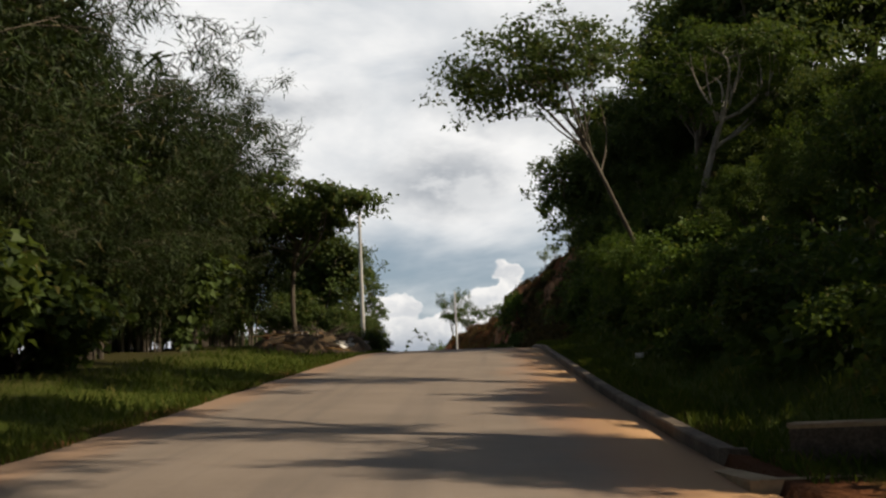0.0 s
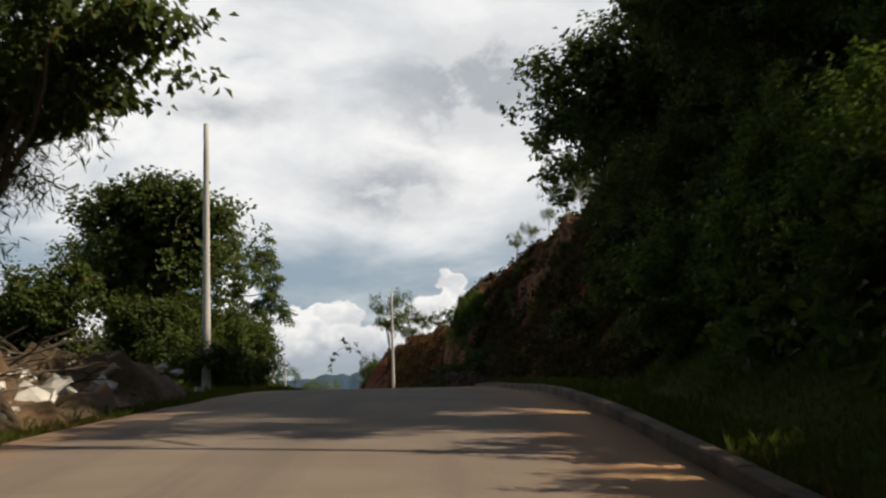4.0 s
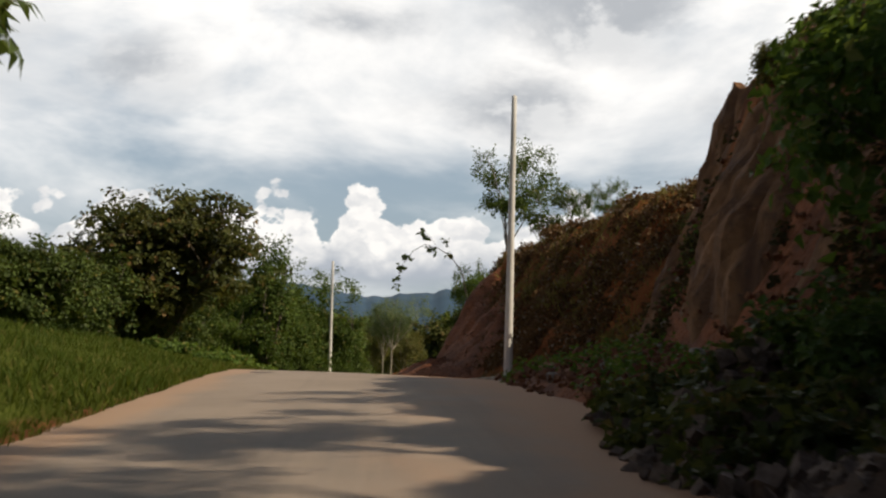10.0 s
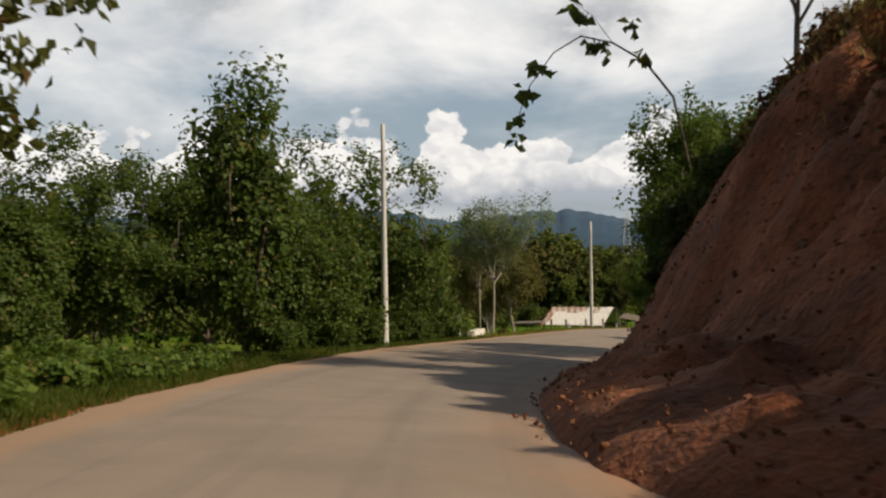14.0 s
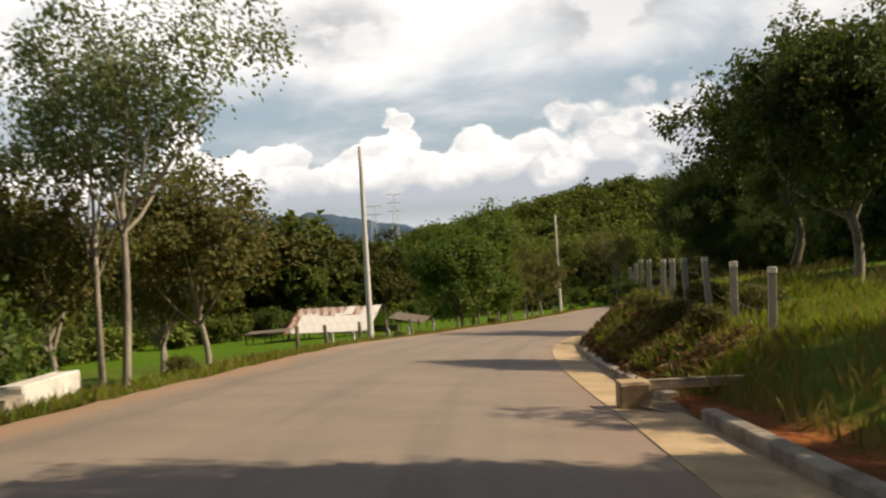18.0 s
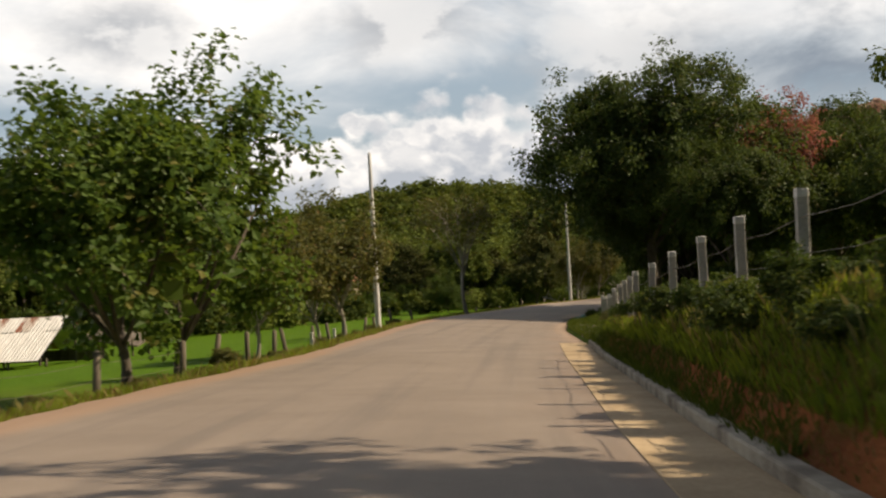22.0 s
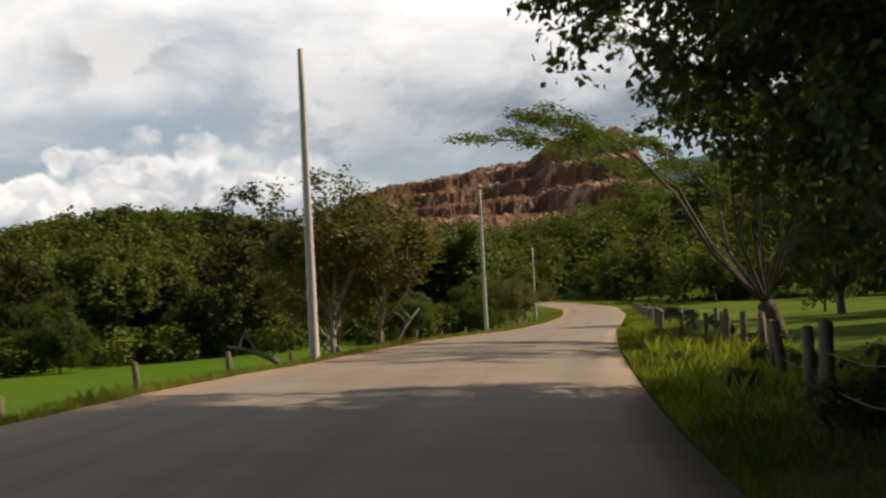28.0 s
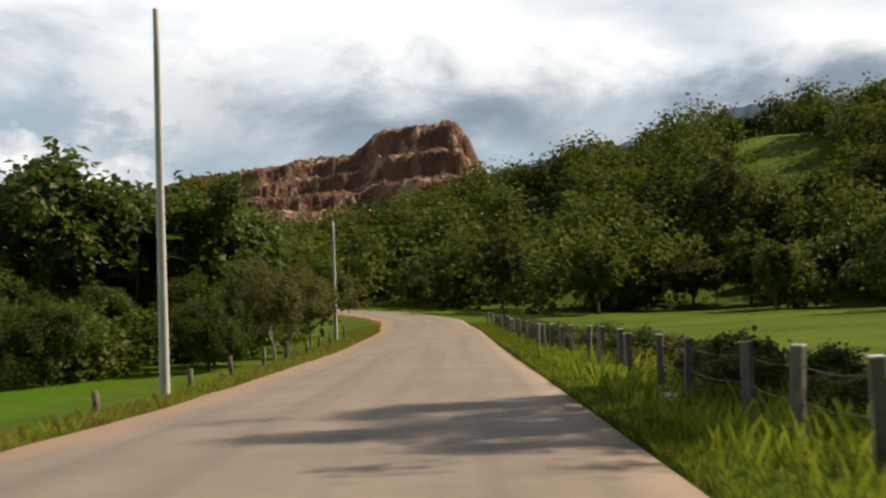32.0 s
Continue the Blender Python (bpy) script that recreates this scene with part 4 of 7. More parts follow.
def acacia(y, d, label):
    """A low-forking tree whose long limbs carry flat pads of feathery leaves."""
    rng = np.random.default_rng(64)
    wood, centres = Wood(), []
    fork = Vector((-0.25, 0.2, 1.25))
    wood.tube([(0, 0, -0.3), (-0.05, 0.02, 0.4), (-0.2, 0.1, 0.9), fork], (0.42, 0.34, 0.31, 0.30), 10)
    for i in range(12):
        w = 2 * math.pi * i / 12 + rng.uniform(-0.2, 0.2)
        reach = rng.uniform(5.2, 7.4) + 2.3 * max(0.0, math.cos(w - radians(124)))
        z = rng.uniform(7.6, 10.8) - 0.05 * reach
        q = Vector((reach * math.cos(w), reach * math.sin(w), z))
        knee = Vector((q.x * 0.32 + rng.normal() * 0.3, q.y * 0.32 + rng.normal() * 0.3, z * rng.uniform(0.55, 0.72)))
        pts = [fork, fork.lerp(knee, 0.5) + Vector((rng.normal() * 0.5, rng.normal() * 0.5, -0.1)), knee, knee.lerp(q, 0.35) + Vector((rng.normal() * 0.4, rng.normal() * 0.4, 0.6)), knee.lerp(q, 0.7) + Vector((rng.normal() * 0.35, rng.normal() * 0.35, 0.5)), q]
        r0 = rng.uniform(0.045, 0.09)
        wood.tube(pts, np.linspace(r0, 0.018, 6), 7)
        for k in range(16):
            f = rng.uniform(1.8, 5.0)
            a = pts[int(min(f, 4))].lerp(pts[int(min(f, 4)) + 1], f - int(min(f, 4)))
            t = w + rng.choice((-1, 1)) * rng.uniform(0.35, 1.25)
            l = rng.uniform(0.9, 2.3)
            e = a + Vector((l * math.cos(t), l * math.sin(t), rng.uniform(0.0, 0.45)))
            wood.tube([a, a.lerp(e, 0.5) + Vector((0, 0, 0.12)), e], (0.022, 0.014, 0.007), 4)
            centres += [np.array(a.lerp(e, s_)) for s_ in (0.45, 0.75, 1.0)]
    V, F = leaf_cloud(rng, centres, 60, (0.44, 0.44, 0.13), 0.15, 0.15, 0.20, 0.25)
    ob = empty("acacia_tree", Matrix.Translation(at(y, d, -0.05)), label, "tree")
    part("trunk", wood.mesh("trunk", BARK), ob)
    part("crown", quads("crown", V, F, LEAF_LIGHT), ob)


T_DENSE = dict(limbs=9, twigs=4, shell=30, per=40, spread=0.46, size=0.25, dense=12.0)
DENSE = [tree_meshes(10 + i, 11.0, 4.6, 2.4 + 0.5 * i, LEAF_DARK, 0.2, **T_DENSE) for i in range(4)]
BIG = [tree_meshes(110 + i, 14.5, 6.2, (4.0, 1.8)[i], LEAF_DARK, 0.27, 13, 6, 54, 84, 0.45, 0.18, low=(0.0, 0.12)[i], dense=22.0) for i in range(2)]
AIRY = [tree_meshes(118 + i, 8.5, 2.5, 2.4, LEAF_MID, 0.08, 8, 5, 8, 22, 0.34, 0.17, bark=BARK_PALE) for i in range(2)]
FINE = [tree_meshes(115 + i, 9.5, 4.0, 2.6, LEAF_DARK, 0.16, 10, 5, 30, 62, 0.38, 0.17, bark=BARK_PALE, dense=10.0) for i in range(2)]
ROUND = [tree_meshes(20 + i, 7.2, 3.4, 1.3, LEAF_LIGHT, 0.12, 9, 4, 20, 44, 0.38, 0.20, low=0.05, dense=2.0) for i in range(3)]
SPARSE = [tree_meshes(30 + i, 8.5, 2.5, 3.8, LEAF_PALE, 0.075, 7, 5, 9, 40, 0.36, 0.11, bark=BARK_PALE, lean=(0.06 * (-1) ** i, 0.03)) for i in range(3)]
BROWNISH = [tree_meshes(35 + i, 7.0, 3.2, 2.0, LEAF_BROWN, 0.10, 9, 5, 18, 34, 0.38, 0.18, bark=BARK_PALE, lean=(0.12, -0.08)) for i in range(3)]
BROAD = tree_meshes(136, 8.4, 5.0, 1.2, LEAF_OLIVE, 0.2, 12, 7, 40, 40, (0.42, 0.42, 0.26), 0.24, low=0.12, dense=12.0, droop=0.5)
LONE = tree_meshes(133, 8.6, 3.2, 4.0, LEAF_BROWN, 0.12, 11, 8, 5, 8, 0.34, 0.20, lean=(-0.02, 0.03), bark=BARK_PALE)
SHRUB = [tree_meshes(40 + i, 2.4, 1.6, 0.25, LEAF_MID, 0.05, 6, 4, 9, 24, 0.26, 0.19, low=0.25) for i in range(3)]
# SHRUB's shape with lighter leaves, to stand in for light on the slope
SHRUB_LIT = [tree_meshes(240 + i, 2.4, 1.5, 0.25, LEAF_LIGHT, 0.05, 6, 4, 9, 24, 0.26, 0.17, low=0.25) for i in range(2)]
SHRUB_DARK = [tree_meshes(140 + i, 2.6, 1.9, 0.25, LEAF_DARK, 0.05, 6, 4, 10, 15, 0.30, 0.26, low=0.25) for i in range(3)]
SHRUB_DRY = [tree_meshes(145 + i, 2.2, 1.6, 0.25, LEAF_BROWN, 0.05, 6, 4, 9, 15, 0.28, 0.19, low=0.25) for i in range(2)]
# broad leaves take the dark leaf colour in place of shade
BIG_LEAF = [tree_meshes(45 + i, 2.8, 1.9, 0.25, LEAF_DARK, 0.05, 6, 4, 10, 26, 0.32, 0.26, low=0.25, droop=0.5, width=0.5) for i in range(2)]
MOUND = [tree_meshes(50 + i, 7.5, 3.9, 0.9, LEAF_MID, 0.15, 9, 5, 34, 50, 0.45, 0.19, low=0.22, dense=8.0) for i in range(3)]
THICKET = [tree_meshes(150 + i, 7.5, 3.9, 0.9, LEAF_DARK, 0.15, 9, 5, 30, 24, 0.45, 0.30, low=0.22, dense=8.0) for i in range(3)]
COLUMN = tree_meshes(58, 8.5, 1.9, 0.8, LEAF_MID, 0.15, 9, 5, 26, 34, (0.4, 0.4, 0.7), 0.22, low=0.2, droop=0.9)
HIGH_FLAT = tree_meshes(61, 15.0, 5.2, 8.5, LEAF_MID, 0.2, 9, 6, 10, 46, (0.6, 0.6, 0.18), 0.20, flat_top=0.8, bark=BARK_PALE, lean=(-0.34, 0.0))
FAR_TREE = [tree_meshes(70 + i, 8.0 + 1.4 * i, 4.4 - 0.3 * (i % 2), 1.6, LEAF_FAR if i % 2 else LEAF_DUSK, 0.2, 6, 3, 12, 32, 0.55, 0.42, low=0.1, dense=2.5) for i in range(5)]
FAR_LIGHT = [tree_meshes(170 + i, 8.0, 4.0, 1.6, LEAF_MID, 0.2, 5, 2, 11, 28, 0.6, 0.40, low=0.15, dense=1.5) for i in range(3)]
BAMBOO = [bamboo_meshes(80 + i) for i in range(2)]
UMBRELLA = tree_meshes(62, 8.0, 3.9, 5.2, LEAF_DARK, 0.12, 9, 6, 8, 44, (0.6, 0.6, 0.2), 0.24, flat_top=0.8, droop=0.7, width=0.36, wood_wob=0.13)
LEANING = tree_meshes(61, 11.0, 4.4, 6.3, LEAF_DARK, 0.075, 10, 7, 7, 30, (0.5, 0.5, 0.16), 0.17, flat_top=0.8, lean=(-0.44, -0.06), wood_wob=0.13)

rt_ = random.Random(11)


def row(kind, spots, label, name="tree", category="tree", group=""):
    for i, (y, d, s) in enumerate(spots):
        plant(kind[i % len(kind)], y, d, s, label, name, category, group)


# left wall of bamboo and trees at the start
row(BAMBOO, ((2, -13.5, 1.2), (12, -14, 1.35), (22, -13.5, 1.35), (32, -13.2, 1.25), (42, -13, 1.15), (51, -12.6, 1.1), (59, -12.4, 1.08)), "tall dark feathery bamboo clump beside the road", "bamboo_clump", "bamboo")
plant(UMBRELLA, 56.5, -8.7, 1.0, "slender tree with a flat umbrella crown of drooping leaves")
row(DENSE, ((-3, -16, 1.3), (8, -19, 1.4), (18, -18, 1.3), (28, -18, 1.3), (38, -18, 1.2), (48, -18, 1.0), (79.5, -10.2, 0.8), (85, -12.5, 0.62), (91, -11.5, 0.45), (97, -12.5, 0.45)), "dark leafy broad tree at the roadside")
row(THICKET, ((10, -17, 1.1), (20, -17, 1.1), (30, -17.5, 1.1), (40, -17, 1.1), (49, -16.5, 1.0), (57, -14, 0.75), (6, -12.5, 0.5), (16, -12.5, 0.5), (26, -11.8, 0.45), (36, -12, 0.45), (46, -12.2, 0.4), (55, -12, 0.5), (66, -11, 0.45), (73, -9.6, 0.42), (79, -9, 0.42), (85, -8.6, 0.45), (91, -8.2, 0.46), (96.5, -8, 0.46), (101, -9.5, 0.5), (107, -11, 0.45), (114, -12.5, 0.42)), "dark tangled undergrowth below the trees", "thicket", "thicket")
row(BIG_LEAF, ((11, -10.2, 1.0), (14, -9.6, 1.1), (17.5, -9.8, 0.95), (21, -10.2, 1.0), (9, -9.2, 0.7), (27, -10.2, 1.0), (23, -10.4, 1.1), (19.5, -10.6, 1.1), (15.5, -10.8, 1.1), (43.6, -11.6, 1.2)), "broad-leaved bush at the edge of the trees, leaves darkened for shade", "bush", "bush")
row(BIG, ((8, -22, 1.0), (20, -22, 1.0), (31, -22, 1.0)), "tall dark leafy tree behind the bamboo")
# the small clumps take the place of undergrowth to darken the left side
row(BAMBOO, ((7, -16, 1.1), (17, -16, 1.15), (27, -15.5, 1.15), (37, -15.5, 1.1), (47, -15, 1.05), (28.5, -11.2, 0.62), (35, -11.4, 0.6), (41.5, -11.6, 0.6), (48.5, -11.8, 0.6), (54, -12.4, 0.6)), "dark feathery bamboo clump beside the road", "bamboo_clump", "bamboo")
row(SHRUB_DARK, [(y, -6.6 - 0.8 * abs(math.sin(2 * y)), 0.42 + 0.14 * math.cos(3.1 * y)) for y in np.arange(71, 93, 1.9)], "dark leafy bush in the grass of the verge", "bush", "bush", "bushes on the verge")
# right wooded slope at the start
row(DENSE, ((75.5, 7.6, 0.86), (68.5, 9.4, 0.85), (52, 12.5, 1.0), (58, 11, 0.9), (55, 19, 1.0), (64, 18, 1.0), (46, 23, 0.6), (36, 26, 0.5), (66, 12.5, 0.6), (72, 16, 0.7), (80, 15.5, 0.62), (89, 15, 0.6)), "dark leafy tree on the wooded slope")
# the two at 10 and 20 stand out of view, enlarged to cast shade
row(FINE, ((62, 8.8, 0.75), (20, 14, 0.62), (10, 14, 0.72), (46, 13, 0.5)), "dark fine-leaved tree on the wooded slope")
row(MOUND, ((4, 9.2, 0.5), (11, 9, 0.48), (18, 9.2, 0.5), (25, 9, 0.42), (32, 9.2, 0.36), (39, 9, 0.36), (46, 9, 0.4), (53, 9, 0.42), (60, 9.5, 0.5), (14, 18, 0.6), (28, 18, 0.5), (42, 18, 0.4), (35, 15, 0.3), (21, 15, 0.5)), "dark tangled thicket on the slope above the kerb", "thicket", "thicket")
# lighter ROUND leaves stand in for light reaching this shaded thicket
row(ROUND, ((44.6, 5.6, 0.42), (40.8, 5.6, 0.36), (48.4, 6.0, 0.42), (37.0, 5.6, 0.32), (52.5, 6.4, 0.42), (33.2, 5.6, 0.28)), "tangled green thicket of shrubs and canes above the kerb", "thicket", "thicket")
row(THICKET, ((63, 7.0, 0.42), (67, 7.2, 0.42), (71, 7.4, 0.4), (75, 7.8, 0.36), (68, 9.5, 0.5), (73, 10, 0.5), (50, 12, 0.5), (56, 13, 0.5), (62, 12.5, 0.5), (67, 11, 0.48), (70, 9.6, 0.42), (64, 15, 0.6), (10, 13, 0.45), (16, 13, 0.45), (22, 12.6, 0.45), (28, 12.6, 0.45), (34, 12.6, 0.45), (40, 12.6, 0.45)), "dark tangled thicket on the wooded slope", "thicket", "thicket")
plant(LEANING, 44.1, 6.75, 1.0, "tall leaning tree with a flat feathery crown over the road", turn=0)
plant(HIGH_FLAT, 45.2, 7.9, 0.7, "slender pale-stemmed tree on the slope", turn=200)
# out-of-view high crowns added to cast shade on the left verge
for y, s in ((3, 1.05), (12, 1.1), (24, 1.05)):
    plant(HIGH_FLAT, y, 19.5, s, "unseen tall tree with a high flat crown, added to shade the verge", turn=4 * math.sin(y))
row(SHRUB_LIT, [(y, 5.9 + 0.9 * math.sin(2.3 * y), 0.72 + 0.2 * math.cos(1.3 * y)) for y in np.arange(27, 61, 2.9)], "leafy shrub in front of the wooded slope, leaves lightened as if lit", "shrub", "shrub", "shrubs above the kerb")
row(SHRUB, [(y, 5.2 + 0.8 * math.sin(y), 0.45 + 0.12 * math.cos(1.7 * y)) for y in np.arange(8, 62, 2.6)], "dull green low shrub beside the kerb", "shrub", "shrub", "shrubs above the kerb")
# along the top of the soil cut
row(SHRUB_DARK, [(y, rt_.uniform(5.0, 9.0), rt_.uniform(0.4, 0.75)) for y in np.arange(58, 76, 0.9)], "dark shrub hanging on the shaded slope", "shrub", "shrub", "shrubs on the shaded slope")
row(SHRUB_DRY, [(y, crest(y) + rt_.uniform(-1.6, 0.8), rt_.uniform(0.2, 0.42)) for y in np.arange(72, 128, 1.5)], "dry thin shrub on the brow of the soil cut", "shrub", "shrub", "shrubs on the cut")
row(SHRUB_DARK, [(y, crest(y) - rt_.uniform(1.0, 4.5), rt_.uniform(0.16, 0.34)) for y in np.arange(76, 112, 1.4)], "dark weeds clinging to the shaded soil cut", "shrub", "shrub", "weeds on the cut")
row(SHRUB, ((111.5, 4.9, 0.42), (109.8, 5.2, 0.5), (107.6, 4.6, 0.55), (105.8, 4.9, 0.5), (104.0, 4.4, 0.5), (102.2, 5.0, 0.45), (113.4, 5.4, 0.35)), "leafy yellow-green weed on the rubble", "shrub", "shrub", "weeds on the rubble")
row(SHRUB_DARK, ((106.8, 5.6, 0.5), (103.5, 5.6, 0.55), (110.2, 6.0, 0.5), (100.6, 5.6, 0.5), (108.6, 5.2, 0.42), (105.0, 4.8, 0.4), (112.0, 5.6, 0.42), (98.6, 5.2, 0.4)), "dark leafy bush at the foot of the soil cut", "bush", "bush", "bushes below the cut")
row(THICKET, ((74, 9.6, 0.5), (79, 10.8, 0.5), (84, 11.8, 0.45), (90, 12.6, 0.36)), "dark thicket at the top of the shaded slope", "thicket", "thicket")
row(AIRY, ((93, crest(93) + 0.2, 0.36), (99, crest(99) + 0.2, 0.34), (87, crest(87) + 0.3, 0.42), (81, crest(81) + 0.4, 0.5)), "thin pale tree at the top of the soil cut")
BROW_BUSH = tree_meshes(247, 3.2, 1.9, 0.3, LEAF_LIGHT, 0.045, 8, 6, 5, 8, 0.32, 0.27, low=0.12, droop=0.6, width=0.36)
for y, d, size, tip in ((112.8, 7.5, 0.88, -44), (115.2, 8.0, 0.55, -30)):
    tree("bush", BROW_BUSH, Matrix.Translation(at(y, d, -0.1)) @ Matrix.Rotation(radians(tip), 4, "Y") @ Matrix.Rotation(y, 4, "Z") @ Matrix.Diagonal((size, size, size, 1)), "leafy bush leaning out from the brow of the soil cut", "bush")
row(SPARSE, ((113.2, 10.2, 0.27), (111.2, 10.6, 0.26), (108.4, 11.2, 0.24)), "thin pale-leaved young tree on the brow of the soil cut")
row(FINE, ((98, 12.4, 0.55), (95, 13.5, 0.55)), "dark fine-leaved tree on the brow of the soil cut")
row(AIRY, ((104.5, 11.4, 0.6), (101.5, 11.6, 0.6), (105.8, 12.6, 0.5)), "thin leafy tree on the brow of the soil cut")
plant(AIRY[0], 167.2, 7.0, 0.98, "slender tree with an open crown on the soil mound")
row(AIRY, ((166.5, 9.2, 0.66), (165.5, 11.0, 0.5), (163, 12.5, 0.42)), "slender tree on the soil mound")
row(AIRY, ((177, 5.2, 0.86), (181, 6.2, 0.95)), "slender tree leaning out over the road")
row(ROUND, ((175.5, 5.0, 0.62), (172.5, 5.9, 0.6)), "leafy young tree at the end of the soil mound")
# left thickets
row(THICKET, ((136, -14, 0.5), (141, -13.2, 0.55), (146, -12, 0.52), (152, -10.6, 0.5), (158, -10.4, 0.52), (128, -16, 0.55), (120, -17, 0.5)), "dark vine-hung thicket behind the grass mound", "thicket", "thicket")
row(MOUND, ((166, -12.4, 0.6), (171, -12.8, 0.66), (181, -12.5, 0.95), (186, -10.8, 0.86), (192.5, -10.6, 1.0), (199.5, -9.9, 0.66), (205, -12.4, 0.8), (148, -24, 0.9), (160, -22, 0.9), (172, -22, 0.85), (185, -22, 0.95), (131, -20, 0.7)), "vine-covered green thicket behind the grass verge", "thicket", "thicket")
plant(BROAD, 151.8, -9.5, 0.92, "broad roadside tree with clustered olive and brown-green leaves")
row([DENSE[1], DENSE[2]], ((163, -16, 0.5), (142, -17, 0.55)), "leafy tree rising from the thicket")
plant(COLUMN, 176, -9.2, 0.95, "tree trunk draped in hanging vines", "vine_tree", "tree")
plant(COLUMN, 181.5, -9.8, 0.62, "tree trunk draped in hanging vines", "vine_tree", "tree")
row(SPARSE, ((208.5, -8.4, 0.95), (205.6, -7.0, 0.98)), "slender pale-barked tree with sparse leaves")
row(BROWNISH, ((209.6, -9.8, 0.75), (215.3, -8.0, 0.85), (219, -10.5, 0.7), (224, -12, 0.7), (214, -13, 0.8)), "brownish leafy roadside tree with pale stems")
row(ROUND, ((256.5, -8.2, 0.96), (262.5, -8.7, 1.08)), "green leafy roadside tree with several stems")
row(BROWNISH, ((284.2, -8.2, 0.9), (285.6, -9.6, 0.8), (272, -9.2, 0.75)), "brownish leafy tree with bent stems beside the field")
row(SHRUB, [(y, -8.6 + 0.6 * math.sin(2 * y), 0.5 + 0.12 * math.cos(3.1 * y)) for y in np.arange(176, 203, 1.5)], "green leafy scrub at the foot of the thicket", "shrub", "shrub", "scrub below the thicket")
# right trees behind the posts
row(DENSE, ((194, 14, 0.8), (205, 19, 0.7), (212.5, 16.5, 0.76), (233, 10.6, 0.9), (226, 15, 0.6), (240, 14.5, 0.6), (248, 16, 0.78), (258, 16, 0.78), (222, 20, 0.9), (238, 20, 0.9), (247, 21, 0.9), (256, 22, 0.9), (266, 22, 0.9), (290, 14, 0.8), (287, 20, 0.8), (296, 22, 1.0), (316, 18, 0.9), (284, 21, 0.8)), "large dark leafy tree behind the fence")
row(FINE, ((185.5, 6.6, 0.92), (188, 6.8, 0.85), (208.6, 8.4, 0.72)), "dark fine-leaved tree leaning over the bank")
row(BIG, ((299.4, 5.6, 1.18), (303.5, 7.6, 0.85), (291, 10.6, 0.72), (305, 12.5, 0.8), (309, 17, 0.85)), "large dark leafy tree overhanging the road")
row(THICKET, ((174, 6.0, 0.40), (177, 6.0, 0.42), (180, 6.0, 0.32), (183, 6.4, 0.32), (178, 9, 0.55), (186, 9, 0.42), (190.5, 8, 0.4), (194, 9.5, 0.45), (186, 13, 0.6), (196, 13, 0.5), (206, 15, 0.5), (216, 14, 0.45), (226, 14, 0.45), (236, 14, 0.45), (246, 13.5, 0.45), (256, 14, 0.45), (290, 10, 0.36), (297, 11, 0.4), (304, 12.5, 0.42), (310, 14, 0.45), (318, 15, 0.45), (303, 8.8, 0.36), (309, 10, 0.38), (315, 11.5, 0.38), (321, 12.5, 0.36)), "dark undergrowth on the slope behind the posts", "thicket", "thicket")
row(SHRUB_DARK, [(y, 4.3 + 0.8 * math.sin(2 * y), 0.19 + 0.06 * math.cos(3.1 * y)) for y in np.arange(221, 242, 1.9)], "dark leafy bush on the bank above the kerb", "bush", "bush", "bushes on the bank")
row(SHRUB_DRY, [(y, 4.6 + 0.8 * math.sin(2 * y), 0.24 + 0.08 * math.cos(3.1 * y)) for y in np.arange(203, 222, 1.9)], "low dry brown scrub on the bank above the kerb", "shrub", "shrub", "scrub on the bank")
row(SHRUB, [(y, 3.8 + 0.6 * math.sin(2 * y), 0.21 + 0.07 * math.cos(3.1 * y)) for y in np.arange(234, 264, 1.7)], "green scrubby bush on the bank above the kerb", "bush", "bush", "bushes on the bank")
BLOSSOM = tree_meshes(163, 13.4, 3.4, 7.5, LEAF_PINK, 0.16, 9, 6, 8, 24, 0.4, 0.17, bark=BARK_PALE)
plant(BIG[0], 305, 19.5, 1.05, "tall dark leafy tree behind the blossoming one", turn=70)
plant(BLOSSOM, 301, 13.9, 1.0, "tall tree with reddish-pink blossom above the dark trees")
plant(BIG[1], 353, 15.2, 0.88, "large dark leafy tree at the edge of the pasture")
plant(BIG[1], 309.6, 5.6, 0.84, "large dark leafy tree overhanging the road", turn=200)
plant(BIG[1], 305.5, 9.4, 0.95, "large dark leafy tree overhanging the road", turn=110)
plant(BIG[1], 306.5, 6.0, 0.8, "large dark leafy tree overhanging the road", turn=40)
row([BIG[1], BIG[0]], ((340, 20, 0.62), (346, 27, 0.8), (329, 18, 0.85)), "tall dark leafy tree behind the pasture fence")
plant(BIG[0], 302.0, 5.6, 0.8, "large dark leafy tree overhanging the road", turn=300)
row(SHRUB_DARK, [(y, 5.0 + 0.4 * math.sin(2 * y), 0.50 + 0.08 * math.cos(3.1 * y)) for y in np.arange(167.5, 176.5, 0.9)], "dark leafy bush shading the bank", "bush", "bush", "bushes on the shaded bank")
plant(LONE, 305.2, -6.4, 0.92, "lone roadside tree with a forked trunk and thin leaves", turn=20)
row(BROWNISH, ((334.8, -7.2, 0.8), (340.5, -7.0, 0.82), (344.5, -9.4, 0.78), (350, -10.8, 0.74), (356, -13, 0.72)), "brownish roadside tree with bent pale stems")
row(BROWNISH, ((399, -9.2, 0.7), (405, -9.4, 0.75), (412, -9.2, 0.75)), "small roadside tree with bent pale stems beside the pole")
row(MOUND, ((396, -11.5, 0.48), (402, -12.5, 0.55), (409, -12, 0.5), (394, -17, 0.5), (400, -22, 0.6), (408, -19, 0.6), (415, -14, 0.55), (404, -29, 0.7), (398, -34, 0.65), (412, -26, 0.75), (388, -38, 0.6)), "dense green scrub beyond the field", "thicket", "thicket")
